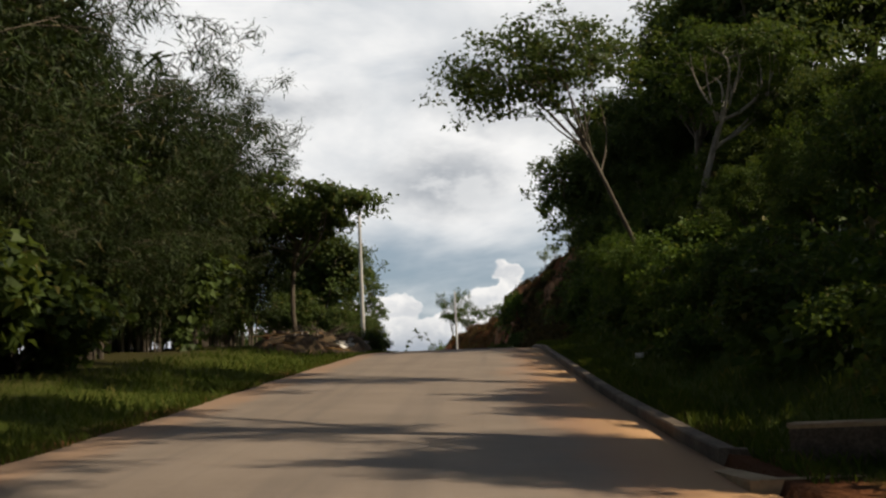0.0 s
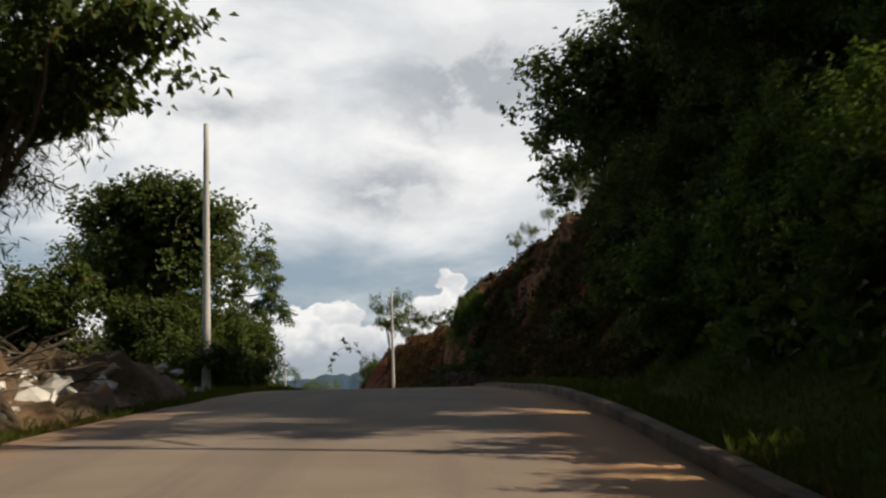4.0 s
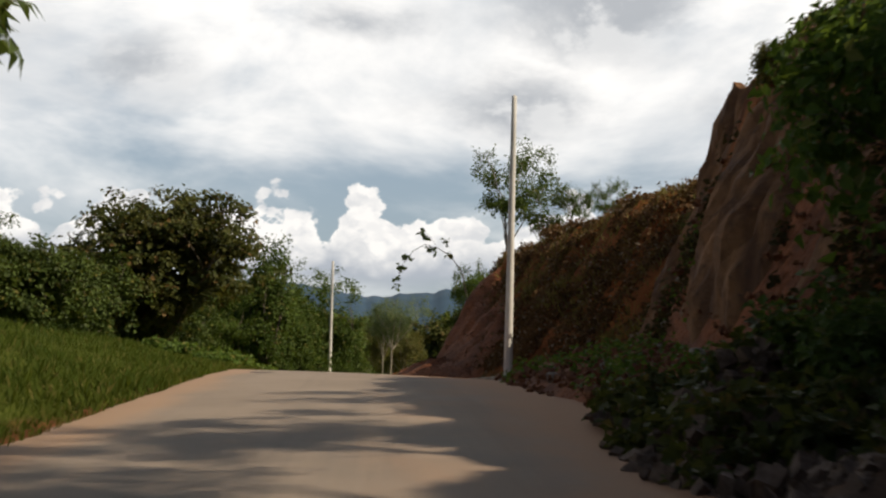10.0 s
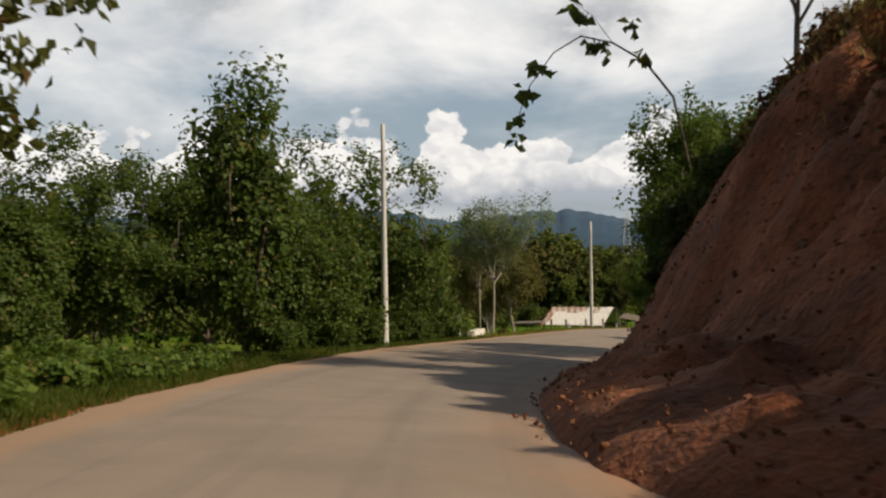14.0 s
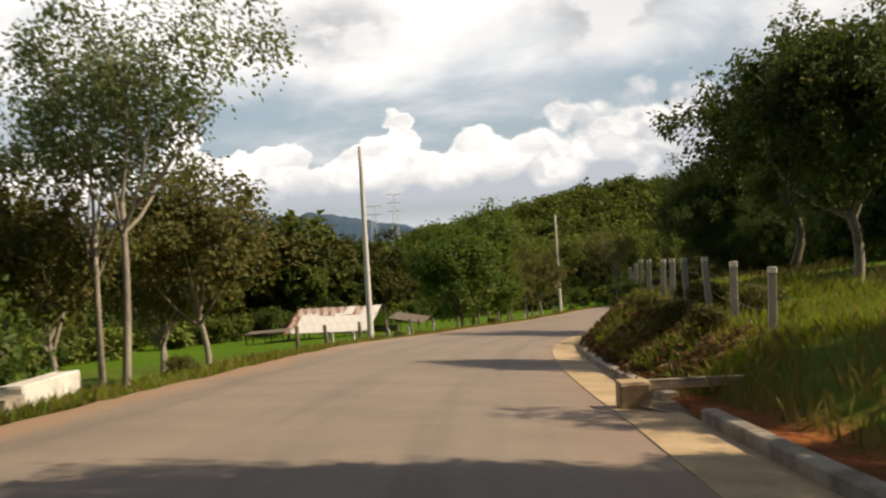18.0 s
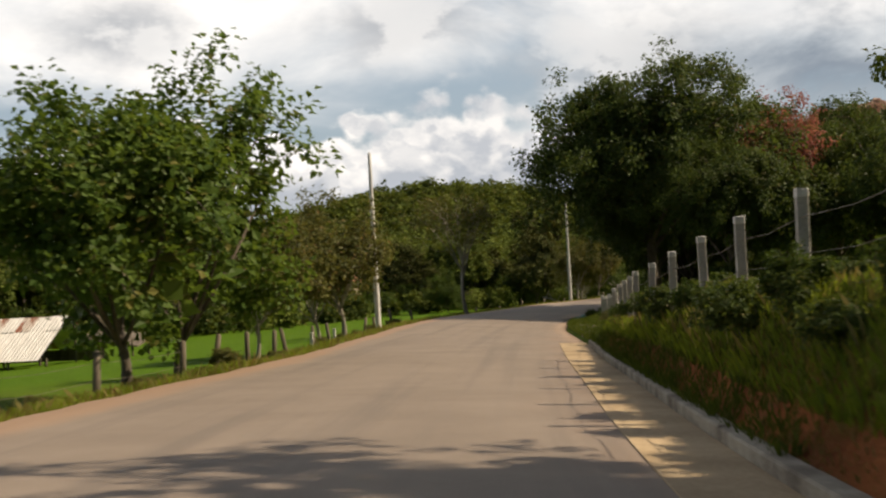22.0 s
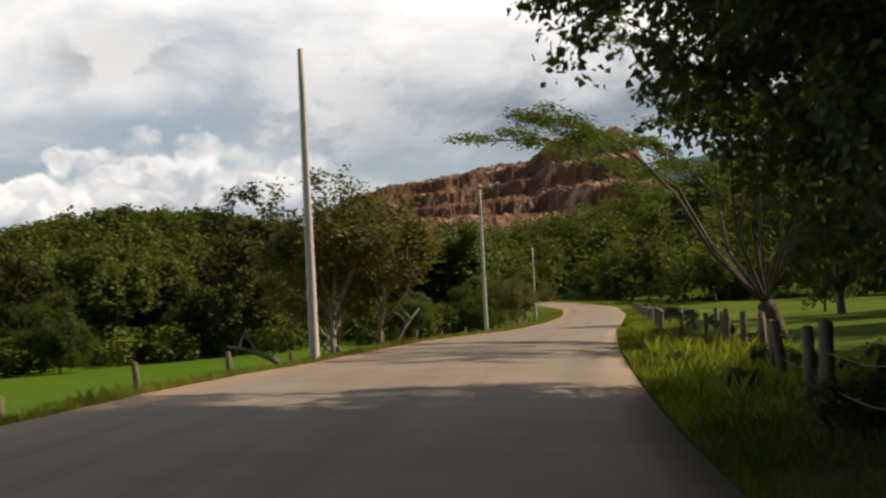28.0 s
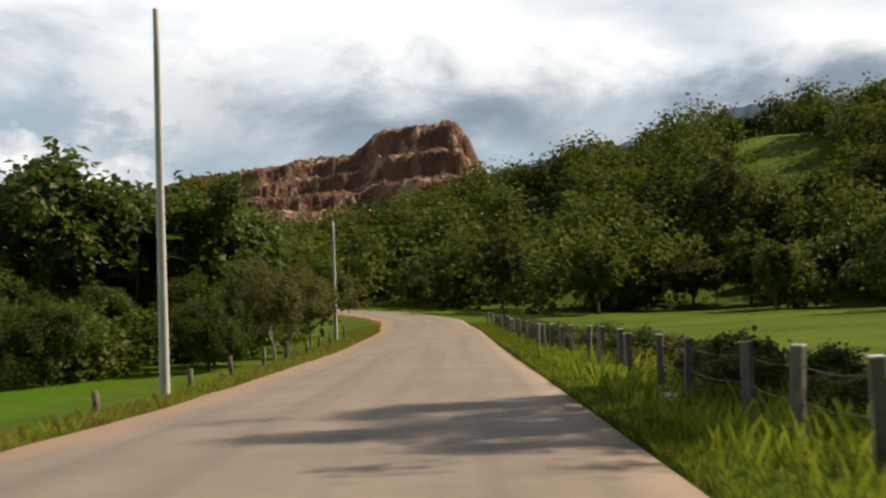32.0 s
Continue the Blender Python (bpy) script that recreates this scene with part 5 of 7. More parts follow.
acacia(327.4, 6.7, "spreading acacia-like tree with feathery light green leaves")
row(FAR_LIGHT, ((345, 17, 0.6), (352, 24, 0.7), (362, 16, 0.45)), "small dark tree standing in the pasture")
row(FAR_TREE, ((346, 46, 1.3), (356, 40, 1.2), (362, 52, 1.3), (372, 46, 1.2), (384, 56, 1.2)), "tall dark tree at the edge of the pasture")

# woods beyond the field
for i in range(88):
    y, d = rt_.uniform(285, 470), rt_.uniform(-150, -58)
    if i % 3 == 0:
        y, d = rt_.uniform(318, 440), rt_.uniform(-66, -50)
    plant(rt_.choice(FAR_TREE), y, d, rt_.uniform(0.55, 1.05), "dark green tree at the far side of the field", group="trees beyond the field")
for i in range(34):
    y, d = rt_.uniform(215, 300), rt_.uniform(-110, -48)
    plant(rt_.choice(FAR_TREE), y, d, rt_.uniform(0.5, 0.9), "dark green tree beyond the lower field", group="trees beyond the field")
for i in range(32):
    y, d = rt_.uniform(310, 450), rt_.uniform(-56, -44)
    plant(rt_.choice(FAR_LIGHT), y, d, rt_.uniform(0.25, 0.5), "low green bush along the field's edge", "bush", "bush", "bushes beyond the field")
for i in range(24):
    y, d = rt_.uniform(425, 470), rt_.uniform(-30, 45)
    if abs(d) > 9:
        plant(rt_.choice(FAR_LIGHT + FAR_TREE), y, d, rt_.uniform(0.35, 0.8), "green leafy tree where the road bends away", group="trees at the bend")
for i in range(26):
    y, d = rt_.uniform(392, 450), rt_.uniform(24, 90)
    plant(rt_.choice(FAR_LIGHT + FAR_TREE), y, d, rt_.uniform(0.55, 1.0), "green tree at the foot of the hill", group="trees below the hill")

# taller crowns that break the line of the woods beyond the field
for i, (a_, e_, r_) in enumerate(((-11.6, 2.3, 150), (-10.4, 2.0, 165), (-9.0, 2.3, 140), (-7.6, 1.5, 170), (-6.2, 1.6, 150), (-4.4, 2.5, 140), (-3.3, 2.8, 145), (-2.2, 2.4, 150), (-1.0, 1.5, 170), (-13.2, 2.1, 160), (-14.8, 2.4, 150), (0.6, 1.2, 165))):
    x, y = -2.8 + r_ * math.sin(radians(a_)), 205 + r_ * math.cos(radians(a_))
    k_ = i % 5
    tall = 2.8 + r_ * math.tan(radians(e_)) - float(ground(x, y))
    plant(FAR_TREE[k_], y, (x - float(line_x(y))) * float(cosine(y)), tall / (8.0 + 1.4 * k_), "tall dark tree standing over the woods", group="trees beyond the field")

for i, (a_, e_, r_) in enumerate(((16.6, 5.6, 88), (18.4, 5.9, 82), (20.2, 5.4, 90), (22.0, 5.3, 84), (23.6, 4.6, 92), (25.2, 4.6, 86), (26.8, 4.0, 94))):
    x, y = 58.2 + r_ * math.sin(radians(a_)), 344.3 + r_ * math.cos(radians(a_))
    k_ = i % 3
    tall = -2.85 + r_ * math.tan(radians(e_)) - float(ground(x, y))
    plant(FAR_LIGHT[k_], y, (x - float(line_x(y))) * float(cosine(y)), tall / 8.0, "leafy green tree behind the roadside trees", group="trees at the bend")


def far_woods(name, spots, seed, mat, label, leaves=230, size=1.1):
    """Crowns of a far wood, each of many loose leaf clumps, as one object."""
    rng = np.random.default_rng(seed)
    C, out = [], []
    for x, y, z, r in spots:
        lob = rng.normal(size=(11, 3))
        lob /= np.linalg.norm(lob, axis=1, keepdims=True)
        lob[:, 2] = lob[:, 2] * 0.8 + 0.15
        c = np.array((x, y, z + r * 0.72)) + lob * r * np.array((0.62, 0.62, 0.62))
        V, _ = leaf_cloud(rng, c, max(leaves // 11, 4), r * 0.34, size, 0.1, 0.55, 0.6, (x, y, z + r * 0.2))
        out.append(V)
    V = np.concatenate(out)
    return tagged(new(name, quads(name, V, np.arange(len(V)).reshape(-1, 4), mat)), label, "woods", kind="stuff")


rw = random.Random(5)
spots = []
while len(spots) < 560:
    a_, r_ = rw.uniform(-4, 64), rw.uniform(125, 262)
    if 50.4 < a_ < 54.0 and 182 < r_ < 240:
        continue
    x, y = 58 + r_ * math.sin(radians(a_)), 344 + r_ * math.cos(radians(a_))
    if abs((x - line_x(y)) * cosine(y)) < 14 and y < 472:
        continue
    spots.append((x, y, ground(x, y), rw.choice((rw.uniform(2.4, 3.6), rw.uniform(3.6, 5.2), rw.uniform(4.6, 6.6)))))
far_woods("hillside_woods", spots, 3, LEAF_FAR, "dense green forest covering the hillside", 540, 0.66)
spots = []
for i in range(420):
    x, y = rw.uniform(-160, 330), rw.uniform(600, 1020)
    spots.append((x, y, ground(x, y) - 1, rw.uniform(4.5, 8.0)))
for i in range(620):
    x, y = rw.uniform(40, 360), rw.uniform(830, 1010)
    spots.append((x, y, ground(x, y) - 2, rw.uniform(5.0, 9.0)))
far_woods("distant_woods", spots, 4, LEAF_FAR, "dark woods covering the distant land", 150, 2.0)
spots = []
for i in range(260):
    x, y = rw.uniform(-330, -90), rw.uniform(200, 640)
    spots.append((x, y, ground(x, y) - 1, rw.uniform(4.0, 7.0)))
far_woods("valley_woods", spots, 6, LEAF_FAR, "dark woods on the far side of the valley", 150, 1.8)

spots = []
for i in range(210):
    y = rw.uniform(262, 455)
    p = at(y, rw.uniform(-58, -44))
    spots.append((p.x, p.y, p.z - 0.3, rw.uniform(1.2, 2.3)))
for i in range(150):
    y = rw.uniform(225, 450)
    p = at(y, rw.uniform(-92, -60))
    spots.append((p.x, p.y, p.z - 0.5, rw.uniform(2.4, 4.4)))
far_woods("field_scrub", spots, 8, LEAF_FAR, "thick green scrub and low trees beyond the field", 330, 0.42)
row(SHRUB, [(y, float(right_edge(y)) + rw.uniform(2.4, 4.6), rw.uniform(0.14, 0.30)) for y in np.arange(322, 425, 4.6)], "small green shrub along the wooden fence", "shrub", "shrub", "shrubs along the fence")
row(SHRUB_DRY, [(y, float(left_edge(y)) - rw.uniform(1.6, 3.6), rw.uniform(0.14, 0.3)) for y in np.arange(200, 300, 4.3)], "low dry weed on the verge", "shrub", "shrub", "weeds on the verge")
row(SHRUB_DARK, [(y, float(right_edge(y)) + rw.uniform(0.75, 1.3), rw.uniform(0.16, 0.28)) for y in np.arange(237, 256, 1.8)], "dark bush hanging over the kerb", "bush", "bush", "bushes over the kerb")
row(FAR_TREE, ((395, -30, 0.9), (402, -41, 1.0), (410, -34, 1.0), (420, -26, 0.9), (430, -18, 0.85), (418, -46, 1.1), (385, -54, 0.8), (438, -30, 1.1), (376, -62, 0.8), (428, -40, 1.15)), "tall dark tree rising from the scrub", group="trees beyond the field")
spots = []
for i in range(130):
    y = rw.uniform(392, 432)
    p = at(y, rw.uniform(-44, -11.5))
    spots.append((p.x, p.y, p.z - 0.4, rw.uniform(1.3, 2.4)))
far_woods("roadside_scrub", spots, 12, LEAF_FAR, "dense rounded green scrub where the field ends", 420, 0.30)
row(SHRUB_DARK, [(y, float(right_edge(y)) + rw.uniform(0.9, 5.0), rw.uniform(0.12, 0.24)) for y in np.arange(286, 318, 0.9)], "low dark weed in the shade of the trees", "shrub", "shrub", "weeds under the trees")
row(SHRUB_DRY, [(y, rw.uniform(3.4, 5.2), rw.uniform(0.15, 0.3)) for y in np.arange(265, 284, 0.8)], "rusty brown dry weed beside the posts", "shrub", "shrub", "dry weeds by the posts")
row(SHRUB_DRY, [(y, float(right_edge(y)) + rw.uniform(2.2, 4.2), rw.uniform(0.2, 0.42)) for y in np.arange(352, 424, 1.5)], "dry brown scrub along the old fence", "shrub", "shrub", "scrub along the fence")
row(SHRUB_DARK, [(y, float(right_edge(y)) + rw.uniform(2.6, 4.6), rw.uniform(0.2, 0.4)) for y in np.arange(356, 424, 2.3)], "dark green scrub along the old fence", "shrub", "shrub", "scrub along the fence")
row(SHRUB_DRY, [(y, rw.uniform(3.1, 4.0), rw.uniform(0.14, 0.26)) for y in np.arange(321, 335, 0.9)], "brown dead weed in the tall grass", "shrub", "shrub", "dry weeds in the grass")
CREEPER = [tree_meshes(48 + i, 0.7, 1.1, 0.08, LEAF_LIGHT, 0.02, 5, 3, 8, 22, (0.3, 0.3, 0.08), 0.16, low=0.1) for i in range(2)]
row(CREEPER, [(y, float(left_edge(y)) - rw.uniform(1.2, 3.4), rw.uniform(0.6, 1.0)) for y in np.arange(141, 165, 1.7)], "low creeping weeds with light green broad leaves", "creeper", "weeds", "creeping weeds on the verge")
# ---- grass ----
def blades(name, seed, n, place, hmin, hmax, mat, label, width=0.03):
    """Loose bent grass blades as one object; place(rng, n) gives y and d."""
    rng = np.random.default_rng(seed)
    y, d = place(rng, n)
    x = line_x(y) + d / cosine(y)
    z = ground_yd(y, d) - 0.02
    h = rng.uniform(hmin, hmax, n) * (0.7 + 0.9 * np.clip(fbm(x, y, 0.5, 2, 3) + 0.45, 0, 1))
    w = rng.uniform(0, 2 * np.pi, n)
    lean = rng.uniform(0.1, 0.6, n) * h
    wd = width * (0.6 + rng.random(n))
    p = np.stack((x, y, z), -1)
    side = np.stack((np.cos(w), np.sin(w), 0 * w), -1) * wd[:, None]
    fwd = np.stack((-np.sin(w), np.cos(w), 0 * w), -1) * lean[:, None]
    up = np.stack((0 * h, 0 * h, h), -1)
    V = np.stack((p - side, p + side, p + fwd * 0.35 + up * 0.65 + side * 0.7, p + fwd + up), 1).reshape(-1, 3)
    return tagged(new(name, quads(name, V, np.arange(4 * n).reshape(-1, 4), mat)), label, "grass", kind="stuff")


def verge(side, y0, y1, a, b):
    def f(rng, n):
        y = rng.uniform(y0, y1, n)
        e = a + (b - a) * rng.random(n) ** 1.6
        return (y, left_edge(y) - e) if side < 0 else (y, right_edge(y) + e)
    return f


blades("field_verge_grass", 11, 80000, verge(-1, 196, 430, 0.3, 4.5), 0.06, 0.22, LUSH_BLADE, "bright green roadside grass beside the field", 0.006)
blades("verge_grass", 1, 70000, verge(-1, 4, 200, 0.2, 4.5), 0.05, 0.20, GRASS_BLADE, "green roadside grass along the verge", 0.006)
blades("mound_grass", 2, 46000, verge(-1, 96, 172, 0.5, 9.0), 0.06, 0.24, GRASS_BLADE, "green grass and weeds on the roadside mound", 0.007)
blades("bank_grass", 3, 60000, lambda rng, n: tuple(np.concatenate(p) for p in zip(verge(1, 10, 66, 0.26, 3.2)(rng, n // 2), verge(1, 238, 292, 0.10, 2.8)(rng, n - n // 2))), 0.05, 0.20, GRASS_BLADE, "green grass behind the kerb", 0.006)
blades("dry_grass", 4, 15000, verge(1, 174, 262, 0.6, 9.0), 0.08, 0.32, DRY_BLADE, "dry brownish grass on the cut bank", 0.007)
blades("tall_grass", 5, 70000, verge(1, 309, 425, 0.05, 3.4), 0.05, 0.19, LUSH_BLADE, "lush green grass beside the road", 0.0045)
blades("mixed_grass", 16, 140000, verge(1, 293, 425, 0.05, 3.8), 0.04, 0.17, GRASS_BLADE, "darker green grass among the lush grass", 0.005)
blades("seed_grass", 15, 5000, verge(1, 311, 372, 0.6, 3.6), 0.2, 0.42, LUSH_BLADE, "taller tufts of seeding grass by the fence", 0.004)
blades("mound_top_grass", 6, 18000, verge(1, 128, 172, 3.0, 12.0), 0.12, 0.4, DRY_BLADE, "dry straw-coloured grass over the soil mound", 0.011)
blades("kerb_dry_grass", 12, 20000, verge(1, 198, 264, 0.2, 1.7), 0.03, 0.10, DRY_BLADE, "short dry brown grass behind the kerb", 0.006)
blades("shade_grass", 13, 24000, verge(1, 60, 112, 0.25, 3.5), 0.05, 0.22, GRASS_BLADE, "sparse green grass and weeds below the shaded cut", 0.006)
blades("bank_top_grass", 14, 64000, verge(1, 198, 264, 0.5, 6.0), 0.05, 0.24, LUSH_BLADE, "green grass on the sunlit bank below the posts", 0.007)
blades("straw", 7, 12000, verge(-1, 196, 430, 0.2, 3.0), 0.08, 0.28, DRY_BLADE, "dry straw-coloured grass on the verge", 0.010)


def cover(name, seed, n, y0, y1, low, high, size, mat, label, gap=0.0, lift=0.25):
    """Low tangled growth over the cut: leaves in tufts between two shares of the slope's height."""
    rng = np.random.default_rng(seed)
    y, f = rng.uniform(y0, y1, n), rng.uniform(low, high, n)
    foot, top = right_edge(y) + np.interp(y, BANK_Y, BANK_FOOT), np.interp(y, BANK_Y, BANK_HIGH) / np.interp(y, BANK_Y, BANK_STEEP)
    d = foot + f * top
    keep = fbm(y, d * 1.4, 0.5, seed, 4) > gap
    y, d = y[keep], d[keep]
    c = np.stack((line_x(y) + d / cosine(y), y, ground_yd(y, d) + rng.uniform(0.0, lift, len(y))), -1)
    V, F = leaf_cloud(rng, c, 9, (0.24, 0.24, 0.14), size, 0.1, 0.4, 0.7)
    return tagged(new(name, quads(name, V, F, mat)), label, "scrub", kind="stuff")


cover("slope_scrub", 51, 15000, 57, 112, 0.02, 1.3, 0.20, LEAF_SCRUB, "dark dry scrub covering the shaded slope", -0.12)
cover("start_scrub", 56, 5000, 4, 58, 0.05, 1.5, 0.22, LEAF_MID, "tangled green undergrowth on the wooded slope", -0.1, 0.7)
cover("spur_scrub", 52, 5600, 110, 127, 0.1, 1.5, 0.16, LEAF_SCRUB, "dark weeds scattered over the bare spur", 0.05)
cover("mound_vines", 53, 12000, 127, 160, 0.08, 1.9, 0.14, LEAF_VINE, "brown dry vines matted over the soil mound", -0.16)
cover("bank_weeds", 55, 2600, 163, 182, 0.05, 1.3, 0.15, LEAF_SCRUB, "dark weeds over the lower bank", -0.05)
cover("mound_end_vines", 54, 3000, 158, 170, 0.72, 1.9, 0.14, LEAF_VINE, "brown dry vines on the brow of the mound", -0.1)

def litter_cover(name, seed, n, y0, y1, a, b, mat, label):
    rng = np.random.default_rng(seed)
    y = rng.uniform(y0, y1, n)
    d = right_edge(y) + rng.uniform(a, b, n)
    c = np.stack((line_x(y) + d / cosine(y), y, ground_yd(y, d) + 0.03), -1)
    V, F = leaf_cloud(rng, c, 7, (0.22, 0.22, 0.04), 0.13, 0.0, 0.36, 0.35)
    return tagged(new(name, quads(name, V, F, mat)), label, "leaf litter", kind="stuff")


litter_cover("leaf_litter", 61, 2000, 200, 228, 0.25, 2.3, LEAF_VINE, "dry brown leaves and cuttings on the bank")

# ---- small solid shapes ----
def block(sx, sy, sz, mat, seed=0, bev=0.02, rough=0.006, name="block"):
    """A worn bevelled block standing on z = 0."""
    bm = bmesh.new()
    bmesh.ops.create_cube(bm, size=1.0)
    for v in bm.verts:
        v.co = Vector((v.co.x * sx, v.co.y * sy, (v.co.z + 0.5) * sz))
    bmesh.ops.bevel(bm, geom=bm.edges[:], offset=bev, segments=2, affect="EDGES", profile=0.6)
    rr = random.Random(seed)
    for v in bm.verts:
        v.co += Vector((rr.uniform(-1, 1), rr.uniform(-1, 1), rr.uniform(-1, 1))) * rough
    me = bpy.data.meshes.new(name)
    bm.to_mesh(me)
    bm.free()
    me.materials.append(mat)
    return me


def rock_mesh(seed, mat, flat=0.7):
    rr = random.Random(seed)
    bm = bmesh.new()
    bmesh.ops.create_icosphere(bm, subdivisions=2, radius=0.5)
    o = Vector((rr.uniform(0, 50), rr.uniform(0, 50), rr.uniform(0, 50)))
    planes = [(Vector((rr.gauss(0, 1), rr.gauss(0, 1), rr.gauss(0, 1))).normalized(), rr.uniform(0.55, 0.85)) for _ in range(7)]
    for v in bm.verts:
        k = 1 + 0.55 * noise.noise(v.co * 2.2 + o) + 0.22 * noise.noise(v.co * 6 + o)
        for n_, cap in planes:
            k = min(k, cap / max(v.co.normalized().dot(n_), 0.05))
        v.co = Vector((v.co.x * k, v.co.y * k * 0.85, v.co.z * k * flat))
    me = bpy.data.meshes.new("stone")
    bm.to_mesh(me)
    bm.free()
    me.materials.append(mat)
    return me


ROCKS = [rock_mesh(i, STONE) for i in range(6)]
RUBBLE = plain("rubble_soil", (0.050, 0.026, 0.013), (0.15, 0.078, 0.040), 1.2, 0.95, 10.0, 0.9)
RUBBLE_STONE = plain("rubble_stone", (0.075, 0.045, 0.030), (0.19, 0.13, 0.095), 7.0, 0.92, 20.0, 0.7)
RUBBLE_ROCKS = [rock_mesh(40 + i, RUBBLE_STONE, 0.8) for i in range(3)]
CLOD_BITS = plain("clod_bits", (0.09, 0.032, 0.014), (0.26, 0.105, 0.045), 5.0, 0.95, 15.0, 0.6)
CLODS = [rock_mesh(20 + i, CLOD_BITS, 0.8) for i in range(5)]


HEAPS = []


def heap(name, y0, y1, d0, d1, h, seed, mat, label, category, stones=0, kinds=None, size=(0.12, 0.45), part_name="stone", wild=1.0):
    """Loose material piled on the ground, with lumps lying on it."""
    rr = random.Random(seed)
    ny, nd = max(12, int((y1 - y0) / 0.35)), max(10, int((d1 - d0) / 0.25))
    ys, ds = np.linspace(y0, y1, ny), np.linspace(d0, d1, nd)
    Yg, Dg = np.meshgrid(ys, ds, indexing="ij")
    u, v = (Yg - y0) / (y1 - y0) * 2 - 1, (Dg - d0) / (d1 - d0) * 2 - 1
    shape = np.clip(1 - u ** 4 - v ** 2 * 0.95, 0, 1) ** 0.7
    lump = 1 + wild * (0.9 * fbm(Yg, Dg, 0.8, seed, 4) + 0.5 * fbm(Yg, Dg, 3.0, seed + 9, 3))
    hh = h * shape * lump
    base = np.maximum(ground_yd(Yg, Dg), np.where(Dg < right_edge(Yg), road_z(Yg, Dg), -1e6)) if d0 > 0 else ground_yd(Yg, Dg)
    Z = base + np.where(shape > 0.02, hh, 0) - 0.10 + 0.10 * ease(shape * 6)
    X = line_x(Yg) + Dg / cosine(Yg)
    ob = empty(name, Matrix.Translation((float(X[ny // 2, nd // 2]), (y0 + y1) / 2, float(Z[ny // 2, nd // 2]))), label, category)
    o = np.array(ob.location)
    HEAPS.append(np.stack((X, Yg, Z), -1)[shape > 0.05])
    part("soil", quads("soil", np.stack((X, Yg, Z), -1).reshape(-1, 3) - o, sheet_faces(ny, nd)[:, ::-1], mat, None, None, True), ob)
    for i in range(stones):
        a, b = rr.randrange(1, ny - 1), rr.randrange(1, nd - 1)
        if shape[a, b] < 0.04:
            continue
        s = rr.uniform(*size) * rr.uniform(0.5, 1)
        st = part(part_name, rr.choice(kinds or ROCKS), ob)
        st.matrix_local = Matrix.LocRotScale((float(X[a, b]) - o[0], float(Yg[a, b]) - o[1], float(Z[a, b]) - o[2] + s * 0.12), Euler((rr.uniform(-.4, .4), rr.uniform(-.4, .4), rr.uniform(0, 6.3))), (s, s, s))
    return ob


# soil that has slid onto the road
heap("landslide_heap", 96, 113, 2.3, 6.4, 0.5, 3, RUBBLE, "dark rubble and stones slid down onto the road's edge", "soil heap", 300, ROCKS[:1] + RUBBLE_ROCKS * 2 + CLODS[:2], (0.08, 0.36), wild=1.6)
heap("landslide_heap", 111, 127, 2.8, 7.2, 0.55, 5, RED_SOIL, "red soil and boulders slid down beside the pole", "soil heap", 120, ROCKS[3:5] + CLODS, (0.08, 0.5), wild=0.7)
heap("landslide_heap", 145.5, 167, 1.1, 6.6, 0.95, 8, RED_SOIL, "steep red soil slide reaching over the kerb", "soil heap", 130, CLODS, (0.05, 0.2), wild=0.6)
heap("soil_heap", 185.5, 189.8, 3.4, 5.2, 0.18, 11, RED_SOIL, "small heap of red soil behind the kerb", "soil heap", 20, CLODS, (0.1, 0.3))


def rubble(name, seed, P, n, size, mat, label):
    """Small angular stones and clods scattered over a heap's surface, as one object."""
    rng = np.random.default_rng(seed)
    c = P[rng.integers(0, len(P), n)] + rng.normal(size=(n, 3)) * (0.15, 0.17, 0.02)
    cube = np.array([(x, y, z) for x in (-1, 1) for y in (-1, 1) for z in (-1, 1)], float)
    V = cube[None] * rng.uniform(0.45, 1.0, (n, 8, 3)) * (rng.uniform(*size, n) ** 1.0)[:, None, None] * rng.uniform(0.5, 1.0, (n, 1, 3))
    q = rng.normal(size=(n, 3, 3))
    q, _ = np.linalg.qr(q)
    V = np.einsum("nij,nkj->nki", q, V) + c[:, None]
    F = np.array(((0, 1, 3, 2), (4, 6, 7, 5), (0, 4, 5, 1), (2, 3, 7, 6), (0, 2, 6, 4), (1, 5, 7, 3)))
    F = (F[None] + 8 * np.arange(n)[:, None, None]).reshape(-1, 4)
    return tagged(new(name, quads(name, V.reshape(-1, 3), F, mat)), label, "rubble", kind="stuff")


def heap_weeds(name, seed, P, n, mat, label, size=0.14):
    rng = np.random.default_rng(seed)
    c = P[rng.integers(0, len(P), 4 * n)]
    c = c[fbm(c[:, 0] * 1.3, c[:, 1], 0.5, seed, 3) > 0.02][:n] + (0, 0, 0.12)
    V, F = leaf_cloud(rng, c, 9, (0.2, 0.2, 0.14), size, 0.2, 0.4, 0.6)
    return tagged(new(name, quads(name, V, F, mat)), label, "weeds", kind="stuff")


rubble("loose_rubble", 71, HEAPS[0], 5200, (0.03, 0.14), RUBBLE_STONE, "loose dark stones and clods over the slide")
rubble("loose_clods", 72, HEAPS[1], 2600, (0.02, 0.10), CLOD_BITS, "loose red clods over the slide")
rubble("soil_crumbs", 73, HEAPS[2], 1600, (0.012, 0.045), CLOD_BITS, "crumbs of red soil on the slide")
heap_weeds("rubble_weeds", 74, HEAPS[0], 1500, LEAF_OLIVE, "low olive weeds growing through the rubble")
heap_weeds("slide_weeds", 75, HEAPS[1], 360, LEAF_LIGHT, "sparse light green weeds on the red slide", 0.11)

